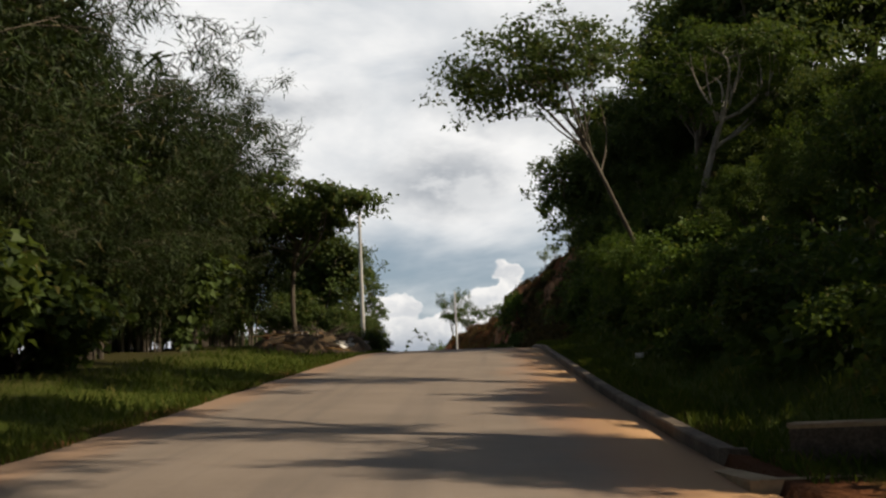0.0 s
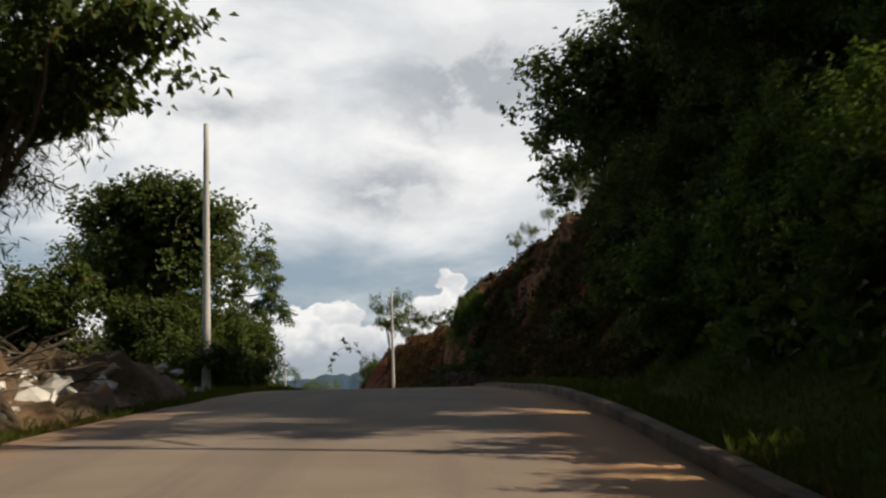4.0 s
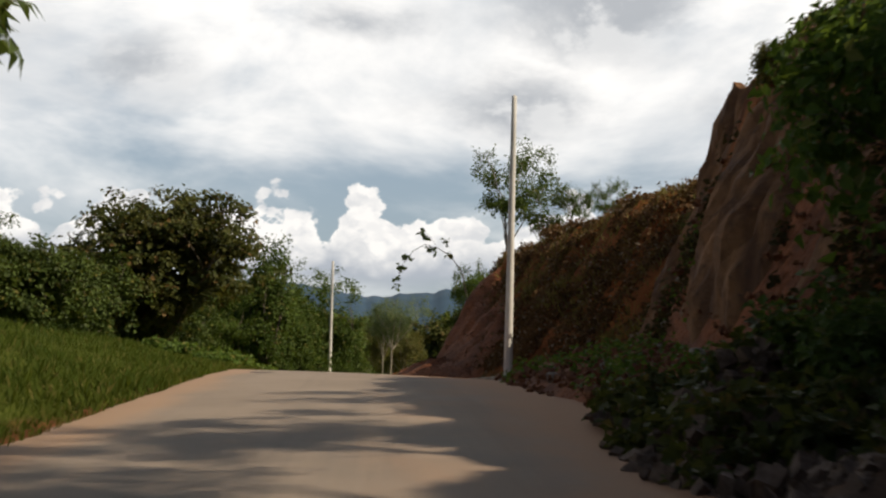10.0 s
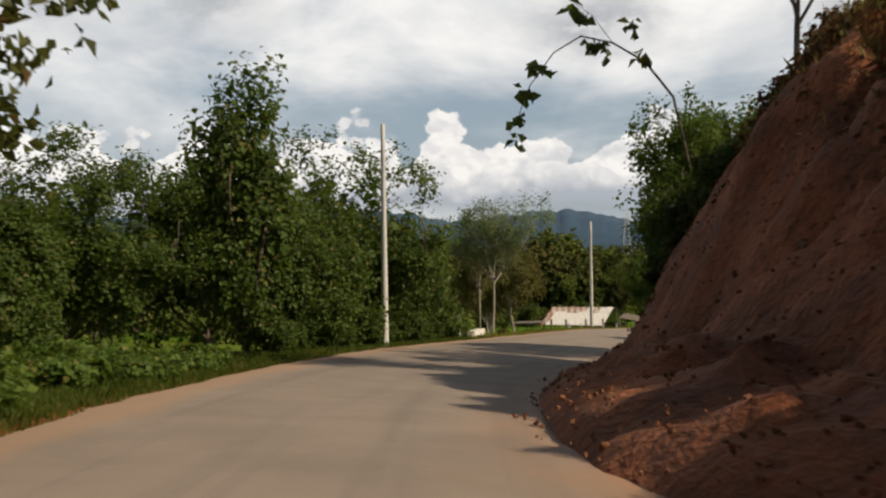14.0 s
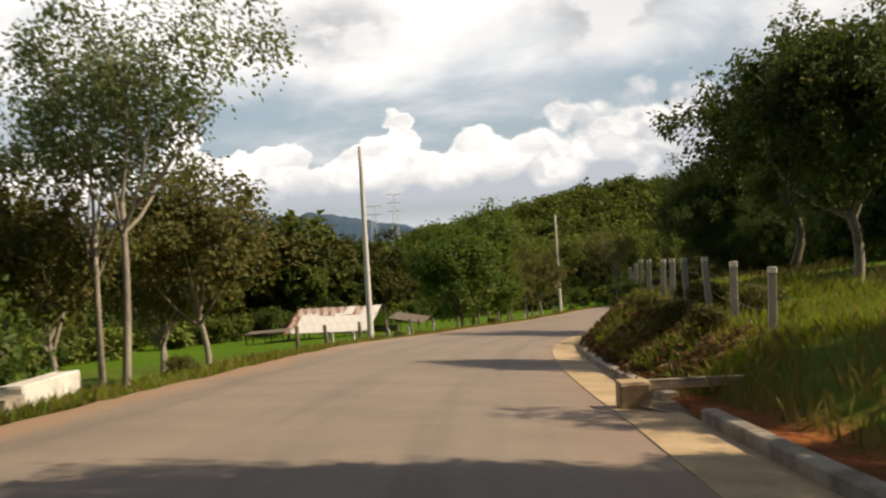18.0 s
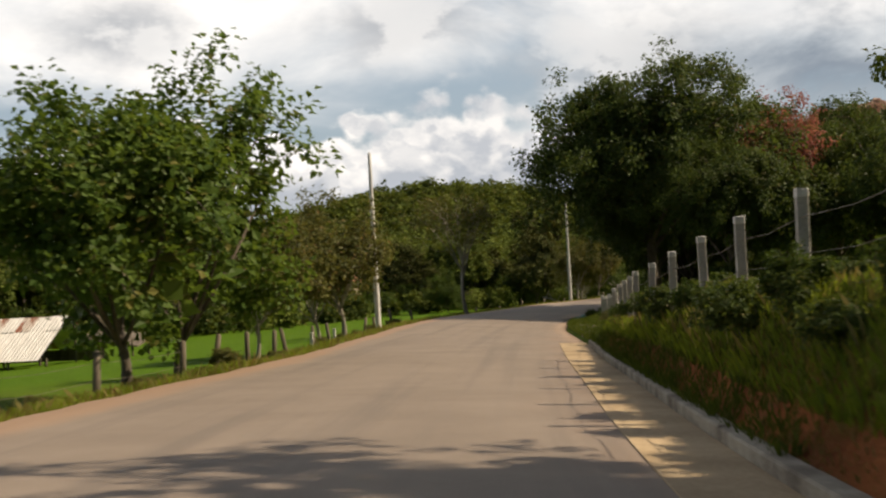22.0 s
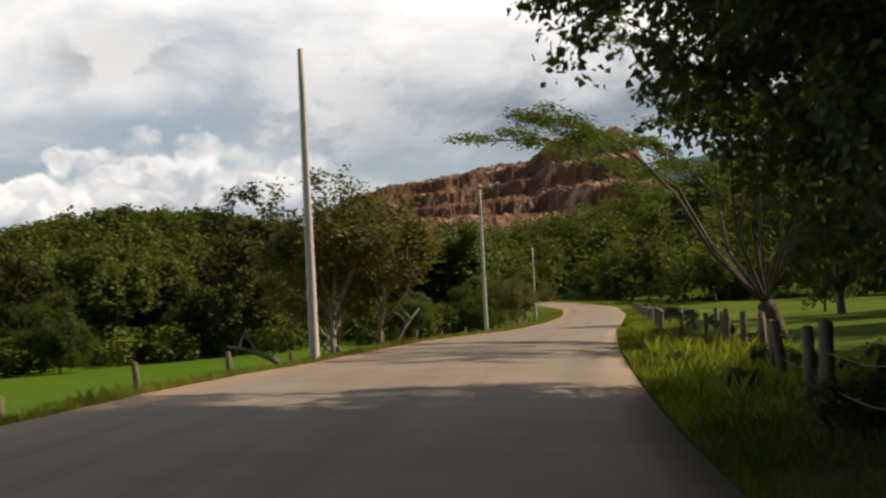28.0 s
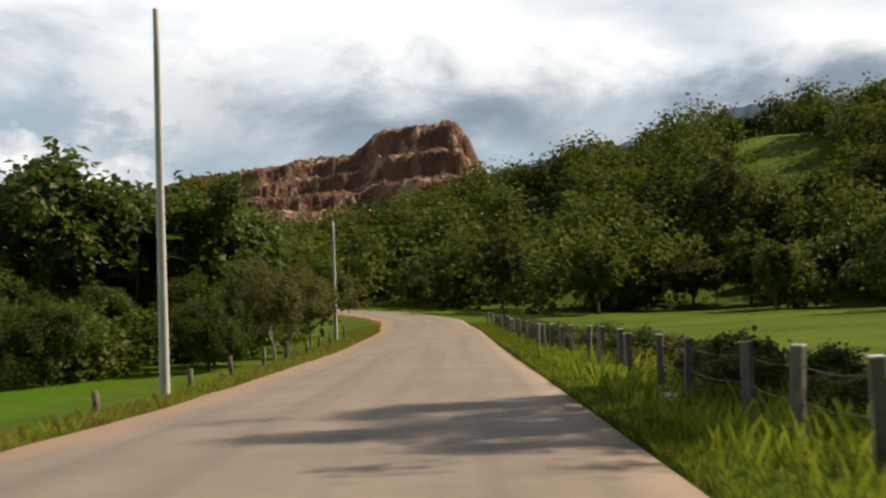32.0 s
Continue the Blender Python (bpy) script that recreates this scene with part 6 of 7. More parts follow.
# pile of cut branches, boards and rubbish on the verge
BOARD_Y = plain("yellow_board", (0.32, 0.18, 0.06), (0.50, 0.32, 0.13), 3.0, 0.8, 20.0, 0.3, streak=(0.3, 3, 3))
PALE_SHEET = plain("pale_sheeting", (0.48, 0.47, 0.44), (0.72, 0.71, 0.68), 2.0, 0.6, 12.0, 0.3)
BROWN_LITTER = plain("brown_litter", (0.05, 0.04, 0.02), (0.17, 0.10, 0.05), 1.5, 0.95, 9.0, 0.9)
pile = heap("rubbish_pile", 44.5, 62.5, -9.2, -5.3, 0.6, 21, BROWN_LITTER, "heap of cut branches, broken boards and pale rubbish on the verge", "rubbish pile", 60, ROCKS + CLODS, (0.12, 0.4), "rubble", 1.9)
rp = random.Random(8)
SCRAP = block(0.5, 0.35, 0.06, PALE_SHEET, 4, 0.015, 0.05, "scrap")
BRANCH = Wood()
BRANCH.tube([(0, 0, 0), (0.7, 0.1, 0.08), (1.4, -0.05, 0.1), (2.1, 0.12, 0.02)], (0.035, 0.03, 0.02, 0.01), 5)
BRANCH.tube([(0.9, 0.05, 0.09), (1.3, 0.35, 0.3), (1.6, 0.6, 0.4)], (0.02, 0.014, 0.008), 4)
BRANCH = BRANCH.mesh("branch", BARK)
PLANK = block(2.6, 0.2, 0.045, BOARD_Y, 6, 0.01, 0.008, "plank")


def on_pile(kind, mesh, y, d, dz, rot, s=1.0):
    ob = part(kind, mesh, pile)
    ob.matrix_local = Matrix.LocRotScale(at(y, d, dz) - Vector(pile.location), Euler([radians(a) for a in rot]), (s, s, s))


for i in range(60):
    on_pile("scrap", SCRAP, rp.uniform(48, 61.5), rp.uniform(-8.2, -6.0), rp.uniform(0.15, 0.6), (rp.uniform(-35, 35), rp.uniform(-35, 35), rp.uniform(0, 360)), rp.uniform(0.4, 1.3))
for i in range(80):
    on_pile("branch", BRANCH, rp.uniform(46, 59), rp.uniform(-8.6, -6.2), rp.uniform(0.2, 0.75), (rp.uniform(-20, 20), rp.uniform(-20, 10), rp.uniform(0, 360)), rp.uniform(0.5, 1.0))
on_pile("plank", PLANK, 46.2, -6.4, 0.3, (4, 8, 20))
on_pile("plank", PLANK, 45.3, -7.6, 0.75, (2, -3, 8), 0.8)

# ---- drains ----
def drain(name, y, d, size, label, mat=CONCRETE, dz=0.0, turn=0.0, seed=1):
    z = float(max(ground_yd(y, d), road_z(y, d)))
    p = at(y, d)
    ob = empty(name, Matrix.Translation((p.x, p.y, z - 0.04 + dz)) @ Matrix.Rotation(radians(heading(y) + turn), 4, "Z"), label, "drain")
    part("head_block", block(*size, mat, seed, 0.03, 0.012), ob)
    return ob


dr = drain("culvert_head", 11.2, 4.08, (2.1, 0.42, 0.62), "dirty concrete culvert headwall beside the kerb, light and shade in its colours", DIRTY_SHADE_CONCRETE, seed=2, dz=-0.37, turn=-28)
# pale slab on the wall puts its sunlit top into colour
part("lit_coping", block(2.12, 0.46, 0.05, GUTTER, 5, 0.02, 0.012), dr, "pale slab for the sunlit top of the headwall").matrix_local = Matrix.Translation((0, 0, 0.605))
for (ya, da), (yb, db) in (((12.75, 2.72), (12.35, 2.98)), ((12.36, 2.97), (12.0, 3.4))):
    a_, b_ = at(ya, da), at(yb, db)
    v_ = b_ - a_
    part("kerb_stone", block(0.2, v_.length + 0.03, 0.34, DIRTY_SHADE_CONCRETE, int(ya * 10), 0.02, 0.006), kerb).matrix_world = Matrix.Translation(((a_.x + b_.x) / 2, (a_.y + b_.y) / 2, float(road_z(yb, 2.5)) - 0.17)) @ Matrix.Rotation(math.atan2(-v_.x, v_.y), 4, "Z")
apron = new("apron_slab", block(1.0, 2.6, 0.16, GUTTER, 9, 0.015, 0.008))
apron.matrix_world = Matrix.Translation((at(11.7, 2.9).x, 11.7, float(road_z(11.7, 2.6)) - 0.13)) @ Matrix.Rotation(radians(heading(11.7)), 4, "Z")
tagged(apron, "sandy concrete apron slab running out beside the kerb", "slab")
dr = drain("culvert_head", 197.6, 2.1, (0.42, 0.6, 0.42), "small sandy concrete culvert head beside the gutter", GUTTER, seed=3)
part("beam", block(2.4, 0.14, 0.14, CONCRETE, 6, 0.015, 0.006), dr).matrix_local = Matrix.Translation((1.45, 0.55, 0.22))
# flat dark slab stands in for the shade inside the open pit
part("pit_shade", block(1.5, 1.6, 0.05, BARK, 7, 0.01, 0.004), dr).matrix_local = Matrix.Translation((1.0, -0.4, 0.03))
part("loose_bar", block(0.9, 0.06, 0.05, CONCRETE, 8, 0.008, 0.002), dr).matrix_local = pose(0.35, -0.75, 0.05, 0, 8, -40)
dr = drain("culvert_head", 200.9, -6.75, (0.4, 2.3, 0.34), "long pale concrete culvert head on the verge", PALE_SHEET, seed=4)
part("wing", block(0.25, 0.7, 0.22, CONCRETE, 9, 0.02, 0.01), dr).matrix_local = Matrix.Translation((0.1, -1.5, 0.0))
drain("marker_stub", 199.6, -7.3, (0.1, 0.1, 0.4), "small white concrete marker stub in the grass", PALE_SHEET)

# sacks on the soil heap
SACK_W = plain("woven_sack", (0.55, 0.54, 0.52), (0.78, 0.77, 0.75), 3.0, 0.7, 40.0, 0.4)
for y, d, s, t in ((187.8, 4.5, 0.6, 20), (186.9, 5.1, 0.55, 70), (184.6, 5.0, 0.6, 130), (183.9, 5.5, 0.55, 10)):
    p = at(y, d)
    me = rock_mesh(int(y * 10), SACK_W, 0.6)
    ob = new("sack", me)
    ob.matrix_world = Matrix.Translation(p + Vector((0, 0, 0.42 * s))) @ Matrix.Rotation(radians(t), 4, "Z") @ Matrix.Diagonal((s * 1.25, s * 0.85, s, 1))
    me.polygons.foreach_set("use_smooth", np.ones(len(me.polygons), bool))
    tagged(ob, "filled grey-white woven sack lying on the bank", "sack", "sacks on the bank")

# ---- stones along the edge ----
rs_ = random.Random(31)
for i in range(70):
    y = rs_.uniform(267, 286)
    d = float(right_edge(y)) + rs_.uniform(0.15, 0.75)
    s = rs_.uniform(0.08, 0.24)
    st = new("stone", ROCKS[i % 6])
    st.matrix_world = Matrix.Translation(at(y, d, s * 0.12)) @ Matrix.Rotation(rs_.uniform(0, 6.3), 4, "Z") @ Matrix.Diagonal((s, s, s, 1))
    tagged(st, "pale rough stone lying along the road's edge", "stone", "stones along the edge")

# ---- fences ----
def post_line(y):
    return np.interp(y, (180, 200, 208, 226, 232, 250, 256, 264, 272, 300), (5.0, 4.77, 4.75, 4.35, 3.98, 3.15, 3.1, 3.3, 3.6, 3.7))


def post_top(y):
    """Height of a post's top over the road."""
    return np.interp(y, (195, 201, 207, 226, 232, 250, 256, 264, 272, 300), (1.8, 2.03, 2.48, 3.05, 2.95, 2.24, 2.05, 1.86, 1.58, 1.45))


POST = block(0.13, 0.13, 1.75, CONCRETE_POST, 3, 0.012, 0.004, "post")
POST_CAP = block(0.135, 0.135, 0.10, PALE_SHEET, 4, 0.012, 0.003, "cap")
rpst = random.Random(17)
tops = []
for yy in np.interp(np.arange(33), (0, 6, 9, 13, 16, 21, 24, 32), (201.0, 218.8, 228.75, 241.35, 249.5, 264.0, 272.3, 296.0)):
    yy = float(yy)
    d = float(post_line(yy)) + rpst.uniform(-0.08, 0.08)
    p = at(yy, d)
    p.z = float(road_z(yy, d)) + float(post_top(yy)) - 1.82
    tilt = Matrix.Rotation(radians(rpst.uniform(-2.5, 2.5)), 4, "X") @ Matrix.Rotation(radians(rpst.uniform(-2.5, 2.5)), 4, "Y")
    ob = empty("fence_post", Matrix.Translation(p) @ Matrix.Rotation(radians(heading(yy)), 4, "Z") @ tilt, "square grey concrete fence post with a pale top", "fence post", "concrete fence posts")
    part("post", POST, ob)
    part("cap", POST_CAP, ob).matrix_local = Matrix.Translation((0, 0, 1.72))
    tops.append(p)


def wires(name, points, heights, label, r=0.006):
    ob = empty(name, Matrix.Translation(points[0]), label, "wire")
    for h in heights:
        w = Wood()
        pts = []
        for a, b in zip(points[:-1], points[1:]):
            pts += [a - points[0] + Vector((0, 0, h)), (a + b) / 2 - points[0] + Vector((0, 0, h - 0.05))]
        pts.append(points[-1] - points[0] + Vector((0, 0, h)))
        w.tube(pts, [r] * len(pts), 4)
        part("strand", w.mesh("strand", WIRE), ob)


wires("fence_wire", [Vector(t) for t in tops], (0.75, 1.1, 1.5), "rusty barbed wire strung between the concrete posts")
WPOST = [Wood() for _ in range(3)]
for i, w in enumerate(WPOST):
    w.tube([(0, 0, -0.3), (0.02 * i, 0.01, 0.5), (0.03, 0.02 * i, 1.25)], (0.085, 0.08, 0.075), 7)
WPOST = [w.mesh("post", OLD_WOOD) for w in WPOST]


def wood_fence(y0, y1, d, step, lean, hs, label, group, meshes=WPOST, wire=True, cap=None):
    pts, y = [], y0
    while y < y1:
        dd = d(y) + rpst.uniform(-0.15, 0.15)
        p = at(y, dd)
        s = rpst.uniform(*hs)
        ob = empty("fence_post", Matrix.Translation(p) @ pose(0, 0, 0, rpst.uniform(-lean, lean), rpst.uniform(-lean, lean), rpst.uniform(0, 360)) @ Matrix.Diagonal((1, 1, s, 1)), label, "fence post", group)
        part("post", rpst.choice(meshes), ob)
        if cap:
            part("cap", cap, ob).matrix_local = Matrix.Translation((0, 0, 1.285))
        pts.append(p)
        y += step * rpst.uniform(0.75, 1.25)
    if wire:
        wires("fence_wire", pts, (0.45, 0.8), "thin wire between weathered fence posts", 0.005)


wood_fence(305.6, 330, lambda y: float(np.interp(y, (304, 308, 310, 319, 330), (2.85, 3.15, 3.4, 4.6, 4.5))), 2.1, 4, (0.74, 0.88), "weathered dark wooden fence post in the grass", "wooden fence posts")
GREY_WORN = plain("worn_grey_post", (0.10, 0.095, 0.08), (0.24, 0.22, 0.19), 3.0, 0.9, 26.0, 0.5, streak=(1, 1, 0.3))
GPOST = [block(0.13, 0.13, 1.3, GREY_WORN, 60 + i, 0.015, 0.006, "post") for i in range(3)]
wood_fence(332, 424, lambda y: float(right_edge(y)) + 2.75 - 1.0 * float(ease((y - 331) / 7)), 2.4, 3, (0.72, 0.82), "square grey concrete fence post with a white top", "grey fence posts", meshes=GPOST, cap=block(0.135, 0.135, 0.03, PALE_SHEET, 66, 0.008, 0.003, "cap"))
wood_fence(262, 306, lambda y: float(left_edge(y)) - 2.6, 4.2, 12, (0.7, 0.95), "crooked dark wooden stake beside the field", "wooden stakes", wire=False)
wood_fence(226, 262, lambda y: float(left_edge(y)) - 2.4, 4.6, 5, (0.75, 0.95), "dark wooden fence post on the verge", "wooden fence posts", wire=True)
wood_fence(316, 420, lambda y: float(left_edge(y)) - 2.9, 5.5, 6, (0.5, 0.8), "dark wooden fence post beside the field", "wooden fence posts", wire=False)
STUB = block(0.11, 0.11, 0.75, PALE_SHEET, 12, 0.012, 0.004, "stub")
for y in (229.5, 233.0, 239.5, 243.0, 247.5, 274.0, 279.5):
    ob = new("marker_post", STUB)
    ob.matrix_world = Matrix.Translation(at(y, float(left_edge(y)) - 1.9, -0.1)) @ Matrix.Rotation(radians(heading(y)), 4, "Z")
    tagged(ob, "short white concrete marker post in the grass", "marker post", "white marker posts")

# ---- shed with a rusted tin roof ----
def tin_material(name, c1, c2, rust):
    m, N, b, out = material(name)
    p = N.coord()
    base = N.mix(N.ramp(N.noise(p, 1.2, 5), 0.35, 0.65), rgb(*c1), rgb(*c2))
    f = N.ramp(N.noise(N.vmath("MULTIPLY", p, (1.4, 0.5, 1)), 1.0, 6, 0.65), 0.62 - rust, 0.74 - rust)
    N.put(b.inputs["Base Color"], N.mix(f, base, N.mix(N.noise(p, 7.0, 3), rgb(0.16, 0.045, 0.02), rgb(0.34, 0.13, 0.06))))
    b.inputs["Roughness"].default_value, b.inputs["Metallic"].default_value = 0.55, 0.15
    return m


TIN, TIN_RUST = tin_material("tin_white", (0.66, 0.65, 0.62), (0.80, 0.79, 0.76), -0.05), tin_material("tin_rusty", (0.50, 0.46, 0.42), (0.62, 0.56, 0.50), 0.19)


def tin_sheet(w, l, mat):
    n = 17
    V = [(w * (i / (n - 1) - 0.5), y, 0.022 * math.cos(i * math.pi / 2) + z) for z in (0.0, -0.006) for y in (0.0, l) for i in range(n)]
    F = [(i, i + 1, n + i + 1, n + i) for i in range(n - 1)] + [(2 * n + n + i, 2 * n + n + i + 1, 2 * n + i + 1, 2 * n + i) for i in range(n - 1)]
    return quads("roof_sheet", V, F, mat)


def shed():
    x, y = -5.6, 306.5
    z = ground(x, y)
    ob = empty("shed", Matrix.Translation((x, y, z)) @ Matrix.Rotation(radians(-20), 4, "Z"), "low open shed with a white and rust-red corrugated tin roof", "shed")
    L, depth, ridge_z, eave = 9.6, 4.6, 3.0, 0.75
    run = math.hypot(depth, ridge_z - eave)
    sl = math.atan2(ridge_z - eave, depth)
    long_, short = run * 0.74, run * 0.34
    sh = [tin_sheet(0.94, long_, TIN), tin_sheet(0.94, short, TIN_RUST), tin_sheet(0.94, long_, TIN_RUST), tin_sheet(0.94, short, TIN)]
    rr = random.Random(4)
    cols = int(L / 0.9)
    for i in range(cols):
        for r in range(2):
            for s in (-1, 1):
                px = -L / 2 + 0.46 + i * 0.9
                if r:
                    me = sh[3] if rr.random() < 0.3 else sh[1]
                else:
                    me = sh[2] if (i == 0 or rr.random() < 0.06) else sh[0]
                q = part("roof_sheet", me, ob)
                lift = 0.02 * r + 0.005 * (i % 2)
                q.matrix_local = Matrix.Translation((px, s * depth, eave + lift)) @ Matrix.Rotation(0 if s < 0 else math.pi, 4, "Z") @ Matrix.Rotation(sl + radians(rr.uniform(-0.5, 0.5)), 4, "X") @ Matrix.Translation((0, r * (run - short), 0))
    # rusty end roof falling away from the gable
    end_run = math.hypot(2.6, 1.9)
    for i in range(9):
        py = -depth + 0.5 + i * 1.0
        top = ridge_z - abs(py) / depth * (ridge_z - eave)
        q = part("roof_sheet", tin_sheet(1.04, math.hypot(2.6, max(top - 0.45, 0.2)), TIN_RUST if i % 3 else TIN), ob)
        q.matrix_local = Matrix.Translation((-L / 2 - 2.5, py, 0.45)) @ Matrix.Rotation(-math.pi / 2, 4, "Z") @ Matrix.Rotation(math.atan2(max(top - 0.45, 0.1), 2.6), 4, "X")
    for px in np.linspace(-L / 2 + 0.3, L / 2 - 0.3, 5):
        for py, h in ((-depth + 0.4, eave + 0.1), (depth - 0.4, eave + 0.1), (0, ridge_z - 0.1)):
            part("post", block(0.12, 0.12, h, OLD_WOOD, 3), ob).matrix_local = Matrix.Translation((px, py, 0))
    part("ridge_beam", block(L, 0.12, 0.12, OLD_WOOD, 5), ob).matrix_local = Matrix.Translation((0, 0, ridge_z - 0.16))
    part("wall", block(L - 0.6, 0.08, 0.7, OLD_WOOD, 6), ob).matrix_local = Matrix.Translation((0, depth - 0.5, 0))
    annex = part("lean_to", block(3.6, 3.2, 0.08, OLD_WOOD, 9), ob, "dark sagging lean-to roof")
    annex_at = pose(L / 2 + 2.0, 1.0, 1.5, 8, 10, 0)
    annex.matrix_local = annex_at
    for a_, b_ in ((0.5, -0.5), (3.4, -0.5), (3.4, 2.4), (0.5, 2.4)):
        part("post", block(0.1, 0.1, 1.5, OLD_WOOD, 11), annex).matrix_local = annex_at.inverted() @ Matrix.Translation((L / 2 + a_, b_, 0))


shed()

def shelter():
    x, y = -13.2, 302.5
    ob = empty("open_shelter", Matrix.Translation((x, y, ground(x, y))) @ Matrix.Rotation(radians(-12), 4, "Z"), "low open shelter with a flat dark board roof on thin posts", "shelter")
    part("roof", block(4.2, 2.8, 0.07, OLD_WOOD, 21, 0.015, 0.02), ob).matrix_local = pose(0, 0, 1.12, 3, -2, 0)
    for px in (-1.9, 0.0, 1.9):
        for py in (-1.2, 1.2):
            part("post", block(0.11, 0.11, 1.12, OLD_WOOD, 22, 0.012, 0.01), ob).matrix_local = Matrix.Translation((px, py, 0))
    part("rail", block(4.0, 0.06, 0.08, OLD_WOOD, 23, 0.01, 0.008), ob).matrix_local = Matrix.Translation((0, -1.28, 0.55))


shelter()

# ---- far houses and pylons ----
TILE_ROOF = plain("tile_roof", (0.30, 0.12, 0.07), (0.48, 0.24, 0.15), 0.6, 0.9, 4.0, 0.4)
PLASTER = plain("plaster", (0.45, 0.38, 0.30), (0.62, 0.54, 0.44), 0.5, 0.9, 3.0, 0.2)
DARK_PANE = plain("dark_pane", (0.02, 0.02, 0.025), (0.04, 0.04, 0.05), 1.0, 0.2, 5.0, 0.05)


def house(x, y, turn, s, label):
    z = ground(x, y)
    ob = empty("house", Matrix.Translation((x, y, z)) @ Matrix.Rotation(radians(turn), 4, "Z") @ Matrix.Scale(s, 4), label, "house")
    part("wall", block(10, 7, 3.2, PLASTER, 2, 0.03, 0.0), ob)
    bm = bmesh.new()
    vs = [bm.verts.new(c) for c in ((-5.6, -4.1, 3.0), (5.6, -4.1, 3.0), (5.6, 4.1, 3.0), (-5.6, 4.1, 3.0), (-5.6, 0, 5.2), (5.6, 0, 5.2), (-5.6, -4.1, 3.2), (5.6, -4.1, 3.2), (5.6, 4.1, 3.2), (-5.6, 4.1, 3.2))]
    for f in ((0, 3, 2, 1), (0, 1, 7, 6), (2, 3, 9, 8), (6, 7, 5, 4), (8, 9, 4, 5), (1, 2, 8, 5, 7), (3, 0, 6, 4, 9)):
        bm.faces.new([vs[i] for i in f])
    part("roof", bm, ob, mat=TILE_ROOF)
    for px in (-3.2, 0.0, 3.2):
        part("window" if px else "door", block(1.2, 0.1, 1.3 if px else 2.1, DARK_PANE, 3), ob).matrix_local = Matrix.Translation((px, -3.52, 1.0 if px else 0.0))


house(48, 470, 20, 0.9, "small far house with an orange tiled roof")
house(66, 505, -10, 0.9, "far house with a pinkish tiled roof among trees")
house(-30, 520, 30, 1.0, "low far house with a pale tiled roof")


def pylon(x, y, h):
    z = ground(x, y)
    ob = empty("pylon", Matrix.Translation((x, y, z)), "grey steel lattice power pylon on the far hill", "pylon", "pylons on the hill")
    for sx in (-1, 1):
        for sy in (-1, 1):
            w = Wood()
            w.tube([(sx * 3, sy * 3, -0.5), (sx * 0.7, sy * 0.7, h)], (0.16, 0.12), 4)
            part("leg", w.mesh("leg", CONCRETE_POLE), ob)
    for i in range(7):
        za, zb = h * i / 7, h * (i + 1) / 7
        wa, wb = 3 - 2.3 * i / 7, 3 - 2.3 * (i + 1) / 7
        for sy in (-1, 1):
            for k in (-1, 1):
                w = Wood()
                w.tube([(-k * wa, sy * wa, za), (k * wb, sy * wb, zb)], (0.08, 0.08), 3)
                part("brace", w.mesh("brace", CONCRETE_POLE), ob)
    for zz in (h * 0.72, h * 0.86, h):
        part("arm", block(9, 0.4, 0.4, CONCRETE_POLE, 2), ob).matrix_local = Matrix.Translation((0, 0, zz - 0.4))


pylon(14, 860, 34)
pylon(30, 950, 38)

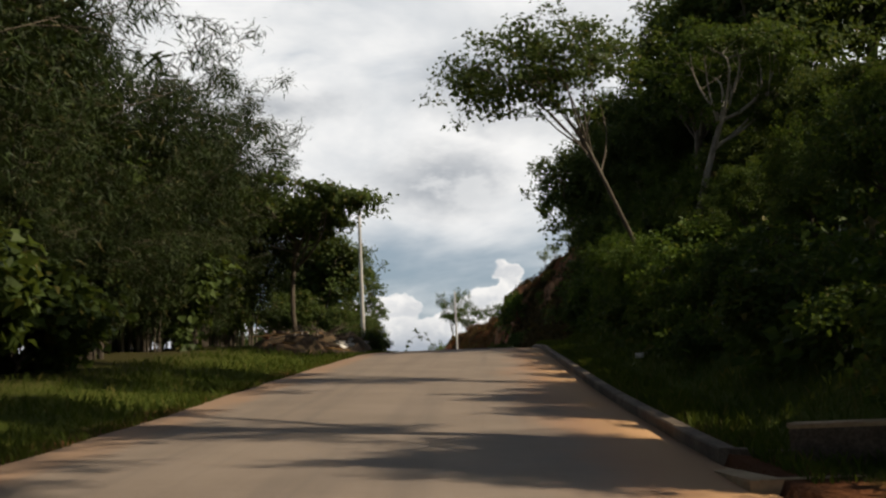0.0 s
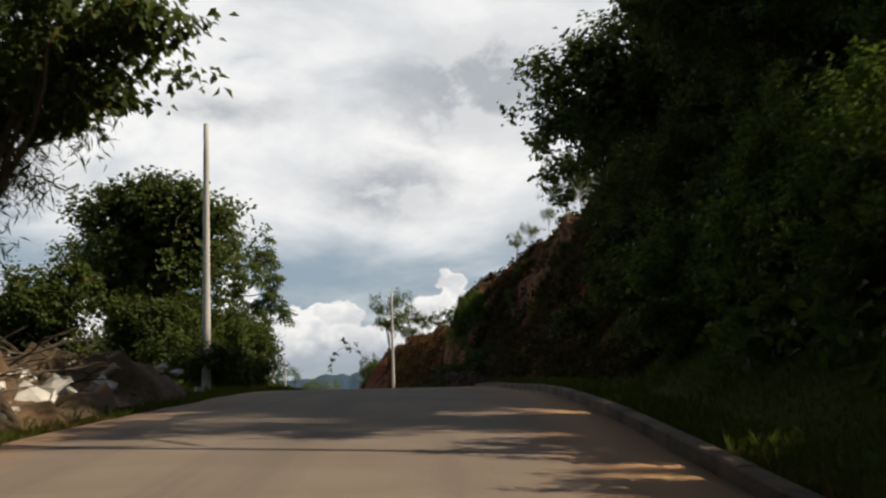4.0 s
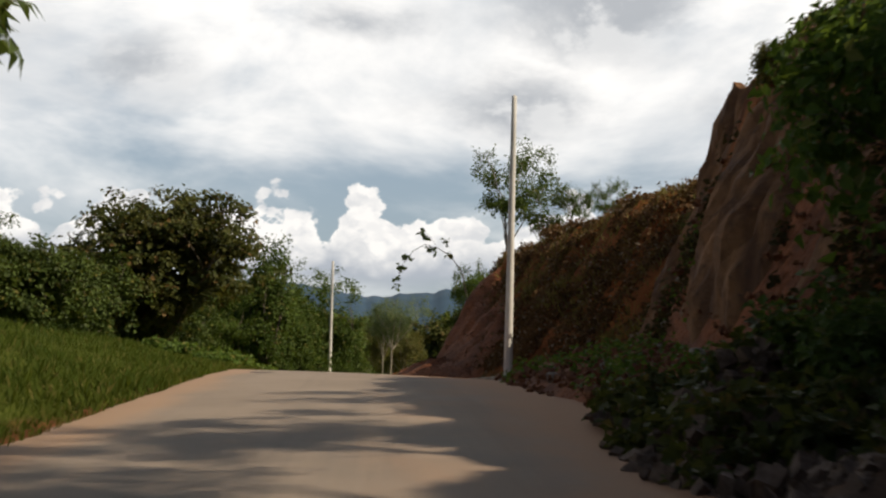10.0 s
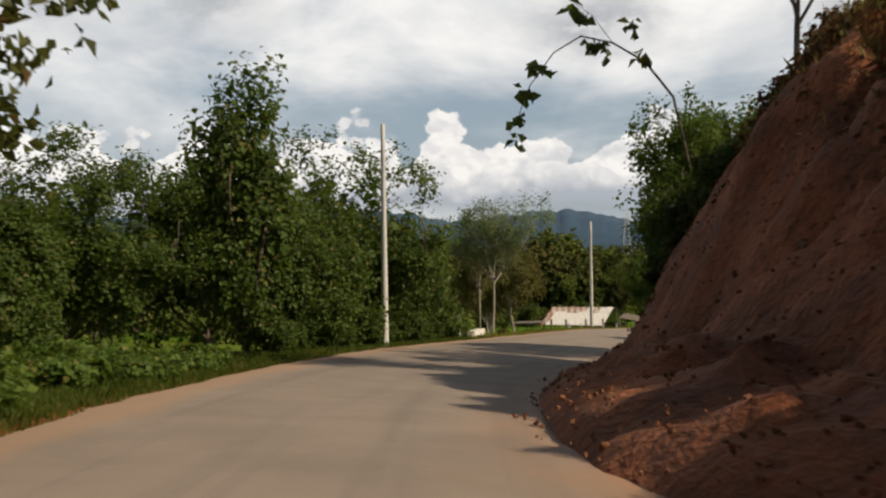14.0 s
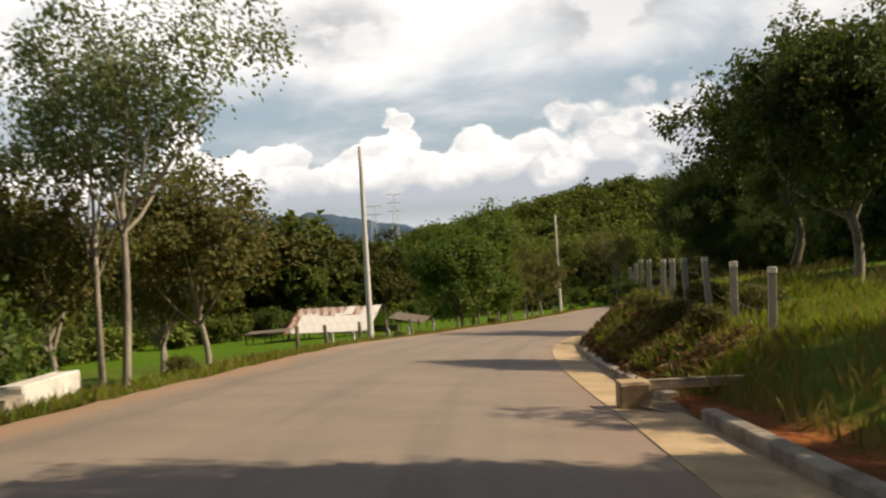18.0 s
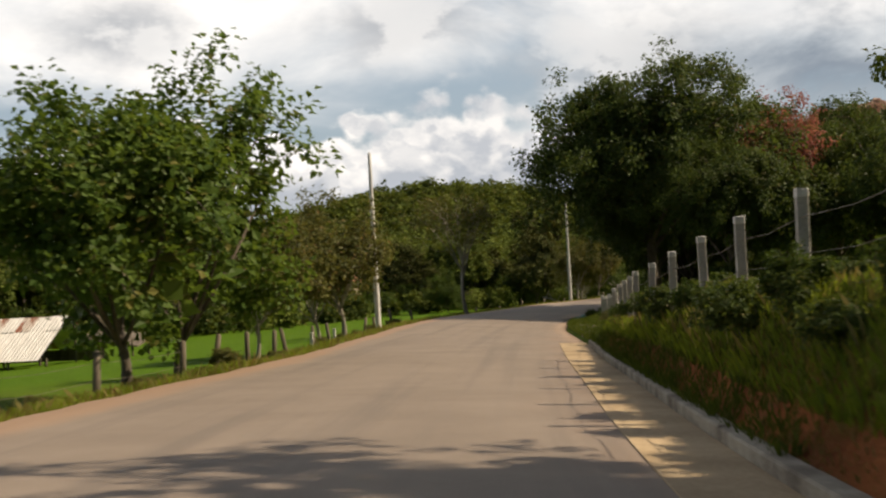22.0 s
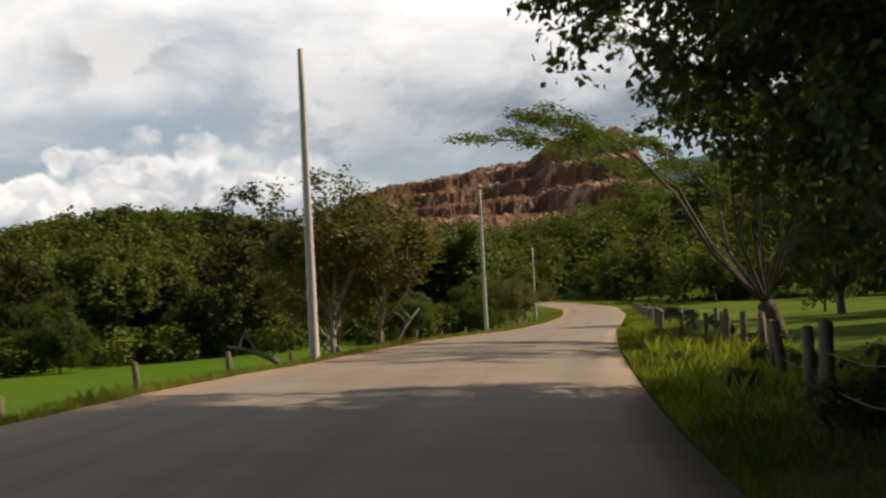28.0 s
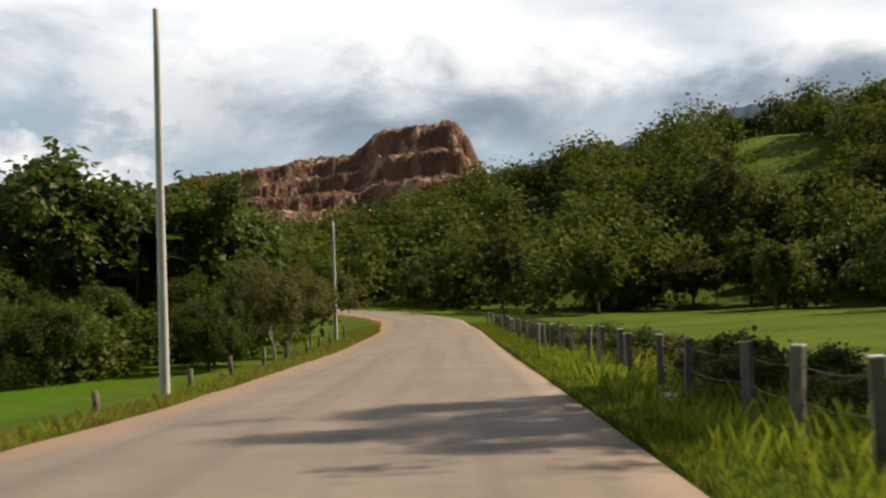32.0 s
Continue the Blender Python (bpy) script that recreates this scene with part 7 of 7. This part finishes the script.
# ---- palmate tree with a hanging vine ----
def palmate_tree(y, d, h):
    rng = np.random.default_rng(77)
    wood, quadsV = Wood(), []

    def fan(p, s):
        n = 9
        ax = Vector((rng.normal() * 0.35, rng.normal() * 0.35, 1)).normalized()
        a = ax.orthogonal().normalized()
        b = ax.cross(a)
        for k in range(n):
            w = 2 * math.pi * k / n + rng.uniform(-0.1, 0.1)
            o = a * math.cos(w) + b * math.sin(w)
            t = o.cross(ax)
            l = s * rng.uniform(0.75, 1.05)
            quadsV.extend([p, p + o * l * 0.6 + t * l * 0.17 + ax * l * 0.02, p + o * l - ax * l * 0.38, p + o * l * 0.6 - t * l * 0.17 + ax * l * 0.02])
    wood.tube([(0, 0, -0.3), (0.1, 0, h * 0.3), (0.0, 0.1, h * 0.6), (0.1, 0, h * 0.97)], (0.13, 0.11, 0.09, 0.05), 8)
    for i in range(22):
        z0 = h * rng.uniform(0.36, 0.92)
        w = i * 2.4 + rng.uniform(-0.4, 0.4)
        r = rng.uniform(2.0, 4.4) * (1.25 - 0.48 * z0 / h)
        q = Vector((math.cos(w) * r, math.sin(w) * r, z0 + rng.uniform(0.1, 0.9)))
        pts = [Vector((0.05, 0.05, z0)), Vector((q.x * 0.45, q.y * 0.45, z0 - 0.08)), Vector((q.x * 0.8, q.y * 0.8, z0 + 0.12)), q]
        wood.tube(pts, (0.045, 0.04, 0.03, 0.018), 5)
        for k in range(16):
            base = pts[2].lerp(q, rng.uniform(-0.2, 1.1))
            tip = base + Vector(rng.normal(size=3)) * 0.42
            wood.tube([base, (base + tip) / 2 + Vector((0, 0, 0.06)), tip], (0.01, 0.008, 0.006), 3)
            fan(tip, rng.uniform(0.4, 0.66))
    for k in range(16):
        fan(Vector((0.1, 0, h)) + Vector(rng.normal(size=3)) * 0.5, 0.5)
    p = at(y, d)
    ob = empty("palmate_tree", Matrix.Translation(p), "slender tree with dark hand-shaped leaves and open limbs", "tree")
    part("trunk", wood.mesh("trunk", BARK_PALE), ob)
    part("crown", quads("crown", [tuple(v) for v in quadsV], np.arange(len(quadsV)).reshape(-1, 4), LEAF_DARK), ob)
    v = Wood()
    v.tube([(1.9, -0.2, h * 0.5), (2.2, -0.2, h * 0.42), (2.55, -0.2, h * 0.37), (2.9, -0.2, h * 0.4), (2.85, -0.2, h * 0.45)], [0.014] * 5, 4)
    v.tube([(2.45, -0.2, h * 0.375), (2.75, -0.2, h * 0.32), (3.1, -0.2, h * 0.29), (3.4, -0.2, h * 0.3), (3.35, -0.2, h * 0.33)], [0.012] * 5, 4)
    part("vine", v.mesh("vine", BARK), ob, "thin curling hanging vine")


palmate_tree(111.0, -8.9, 9.6)


# ---- twig arching out over the mound's end ----
def arching_twig():
    rng = np.random.default_rng(9)
    base = Vector((-1.6, 169.3, 8.6))
    pts = [Vector(p) for p in ((-1.5, 169.4, 8.4), (-1.9, 169.3, 10.2), (-2.6, 169.2, 11.1), (-3.4, 169.2, 11.6), (-4.2, 169.2, 11.8), (-4.9, 169.2, 11.4), (-5.5, 169.2, 10.6), (-5.9, 169.2, 9.6))]
    ob = empty("arching_twig", Matrix.Translation(base), "thin arching twig with a few dark leaves above the mound", "twig")
    w = Wood()
    w.tube([p - base for p in pts], np.linspace(0.04, 0.01, len(pts)), 5)
    w.tube([pts[3] - base, Vector((-3.9, 169.2, 12.3)) - base, Vector((-4.4, 169.2, 12.7)) - base], (0.015, 0.012, 0.008), 4)
    part("stem", w.mesh("stem", BARK), ob)
    cs = [np.array(c) - np.array(base) for c in ((-4.4, 169.2, 12.6), (-4.2, 169.2, 12.3), (-3.6, 169.2, 11.5), (-3.9, 169.2, 11.6), (-2.7, 169.2, 11.2), (-5.3, 169.2, 11.0), (-5.6, 169.2, 10.4), (-5.9, 169.2, 9.7), (-5.8, 169.2, 9.2), (-2.9, 169.2, 12.0))]
    V, F = leaf_cloud(rng, cs, 9, 0.16, 0.32, 0.6, 0.4)
    part("leaves", quads("leaves", V, F, LEAF_DARK), ob)


arching_twig()

# ---- litter ----
LITTER = block(0.22, 0.15, 0.08, PALE_SHEET, 15, 0.02, 0.03, "litter")
for y, d in ((30.5, 4.2), (63.0, 3.6), (357.0, 3.2), (358.4, 3.4), (303.0, -8.2), (106.5, -6.6), (64.4, -6.2)):
    ob = new("litter", LITTER)
    ob.matrix_world = Matrix.Translation(at(y, d, 0.02)) @ Matrix.Rotation(y, 4, "Z") @ Matrix.Scale(1.2, 4)
    tagged(ob, "crumpled white scrap of litter in the grass", "litter", "scraps of litter")


# ---- plastic sacks and dead trunks ----
GREY_SACK = plain("grey_sacking", (0.10, 0.13, 0.11), (0.34, 0.37, 0.34), 2.5, 0.6, 16.0, 0.6)


def sack_mesh(seed, mat):
    """A filled sack lying on its side, slumped and creased, its two ends drawn in."""
    o, V = seed * 7.3, []
    nu, nv = 15, 18
    for i in range(nu):
        u = -1 + 2 * i / (nu - 1)
        k = max(1 - abs(u) ** 3.2, 0.0) ** 0.5 * 0.94 + 0.06
        for j in range(nv):
            w = 2 * math.pi * j / nv
            r = k * (1 + 0.32 * noise.noise(Vector((u * 3 + o, math.cos(w) * 1.6, math.sin(w) * 1.6))) + 0.22 * noise.noise(Vector((u * 8 + o, math.cos(w) * 5, math.sin(w) * 5))))
            V.append((u * 0.46, math.cos(w) * 0.25 * r, max(math.sin(w) * 0.17 * r, -0.12)))
    F = [(i * nv + j, (i + 1) * nv + j, (i + 1) * nv + (j + 1) % nv, i * nv + (j + 1) % nv) for i in range(nu - 1) for j in range(nv)]
    return quads("sack", V, F, mat, None, None, True)


TEAL_SACK = plain("teal_sacking", (0.03, 0.16, 0.12), (0.10, 0.34, 0.27), 5.0, 0.65, 30.0, 0.6)
BAGS = [sack_mesh(i, (GREY_SACK, TEAL_SACK, GREY_SACK)[i % 3]) for i in range(6)]
rb_ = random.Random(12)
for i in range(15):
    y, d = 290.6 + 0.5 * i, 2.05 - 0.012 * i + rb_.uniform(-0.06, 0.1)
    if i > 12:
        y, d = 295.6 + 1.1 * (i - 13), 3.35 + 0.25 * (i - 13)
    ob = new("sack", BAGS[i % 6])
    ob.matrix_world = Matrix.Translation(at(y, d, 0.08)) @ Matrix.Rotation(radians(heading(y) + 90 + rb_.uniform(-16, 16)), 4, "Z") @ Matrix.Rotation(radians(rb_.uniform(-10, 10)), 4, "X") @ Matrix.Scale(rb_.uniform(0.55, 0.78), 4)
    tagged(ob, "slumped teal plastic sack at the road's edge" if i % 3 == 1 else "slumped grey-green plastic sack at the road's edge", "sack", "sacks along the edge")


white_bag = new("plastic_bag", sack_mesh(9, PALE_SHEET))
white_bag.matrix_world = Matrix.Translation(at(339.5, 2.5, 0.16)) @ Matrix.Rotation(radians(60), 4, "Z") @ Matrix.Rotation(radians(25), 4, "X") @ Matrix.Scale(0.55, 4)
tagged(white_bag, "crumpled white plastic bag lying in the grass", "plastic bag")


def dead_trunk(y, d, tip, r, label="pale dead trunk leaning over in the grass"):
    p = at(y, d, -0.1)
    rng = np.random.default_rng(int(y))
    ob = empty("dead_trunk", Matrix.Translation(p), label, "dead tree")
    w = Wood()
    pts = bend((0, 0, 0), tip, rng, 0.08, 6)
    w.tube(pts, np.linspace(r, r * 0.4, 6), 7)
    part("stem", w.mesh("stem", BARK_PALE), ob)
    for k in range(3):
        b = Wood()
        s0 = pts[2 + k]
        b.tube(bend(s0, s0 + Vector((rng.normal() * 0.5, rng.normal() * 0.5, 0.5 + 0.5 * rng.random())), rng, 0.15, 4), np.linspace(r * 0.4, 0.012, 4), 5)
        part("snag", b.mesh("snag", BARK_PALE), ob)


dead_trunk(336.5, -8.6, (-2.2, 0.6, 1.1), 0.13)
dead_trunk(343.0, -8.8, (-1.6, 1.2, 1.9), 0.08)
dead_trunk(349.5, -8.4, (1.5, 0.3, 2.1), 0.09, "crooked pale dead stem beside the field")
dead_trunk(346.0, -9.4, (-1.3, 0.5, 1.8), 0.08, "crooked pale dead stem beside the field")


# ---- rock showing through the cut ----
def rock_material():
    m, N, b, out = material("cut_rock")
    p = N.coord()
    f = N.noise(N.vmath("MULTIPLY", p, (1, 1, 0.5)), 0.9, 7, 0.65, 0.5)
    c = N.mix(N.ramp(f, 0.34, 0.66), rgb(0.095, 0.042, 0.020), rgb(0.28, 0.135, 0.058))
    N.put(b.inputs["Base Color"], N.mix(N.ramp(N.noise(p, 3.5, 5, 0.65), 0.52, 0.7, 0.0, 0.7), c, rgb(0.07, 0.04, 0.025)))
    b.inputs["Roughness"].default_value = 0.92
    bump(N, b, N.noise(p, 6.0, 6, 0.65), 0.9, 0.08)
    return m


def rock_face(y0, y1, d0, d1, seed, bulge, label):
    """A broken rock face bulging from the slope, its blocks split by joints."""
    ny, nd = int((y1 - y0) / 0.16), int((d1 - d0) / 0.12)
    Yg, Dg = np.meshgrid(np.linspace(y0, y1, ny), np.linspace(d0, d1, nd), indexing="ij")
    u, v = (Yg - y0) / (y1 - y0) * 2 - 1, (Dg - d0) / (d1 - d0) * 2 - 1
    edge = ease(np.clip(1.25 - np.abs(u) - 0.35 * fbm(Yg, Dg, 0.9, seed, 3), 0, 1) * 2.2) * ease(np.clip(1.1 - np.abs(v), 0, 1) * 2.5)
    steps = fbm(Yg, Dg * 1.6, 0.55, seed + 2, 3)
    steps = np.floor(steps * 7) / 7 + 0.25 * steps
    out = edge * (bulge + 1.1 * steps + 0.35 * fbm(Yg, Dg, 2.6, seed + 4, 4, 0.6)) - 0.25 * (1 - edge)
    Do = Dg - 0.62 * out
    Z = ground_yd(Yg, Dg) + 0.45 * out
    X = line_x(Yg) + Do / cosine(Yg)
    o = np.array((float(X[ny // 2, nd // 2]), float(Yg[ny // 2, nd // 2]), float(Z[ny // 2, nd // 2])))
    ob = new("rock_face", quads("rock_face", np.stack((X, Yg, Z), -1).reshape(-1, 3) - o, sheet_faces(ny, nd)[:, ::-1], CUT_ROCK))
    ob.location = o
    tagged(ob, label, "rock face", "rock faces in the cut")


CUT_ROCK = rock_material()
rock_face(112.5, 125.5, 5.9, 8.7, 31, 0.2, "orange-brown broken rock face showing in the soil cut")
rock_face(96.0, 106.0, 7.5, 12.5, 37, 0.35, "dark weathered rock face high in the soil cut")
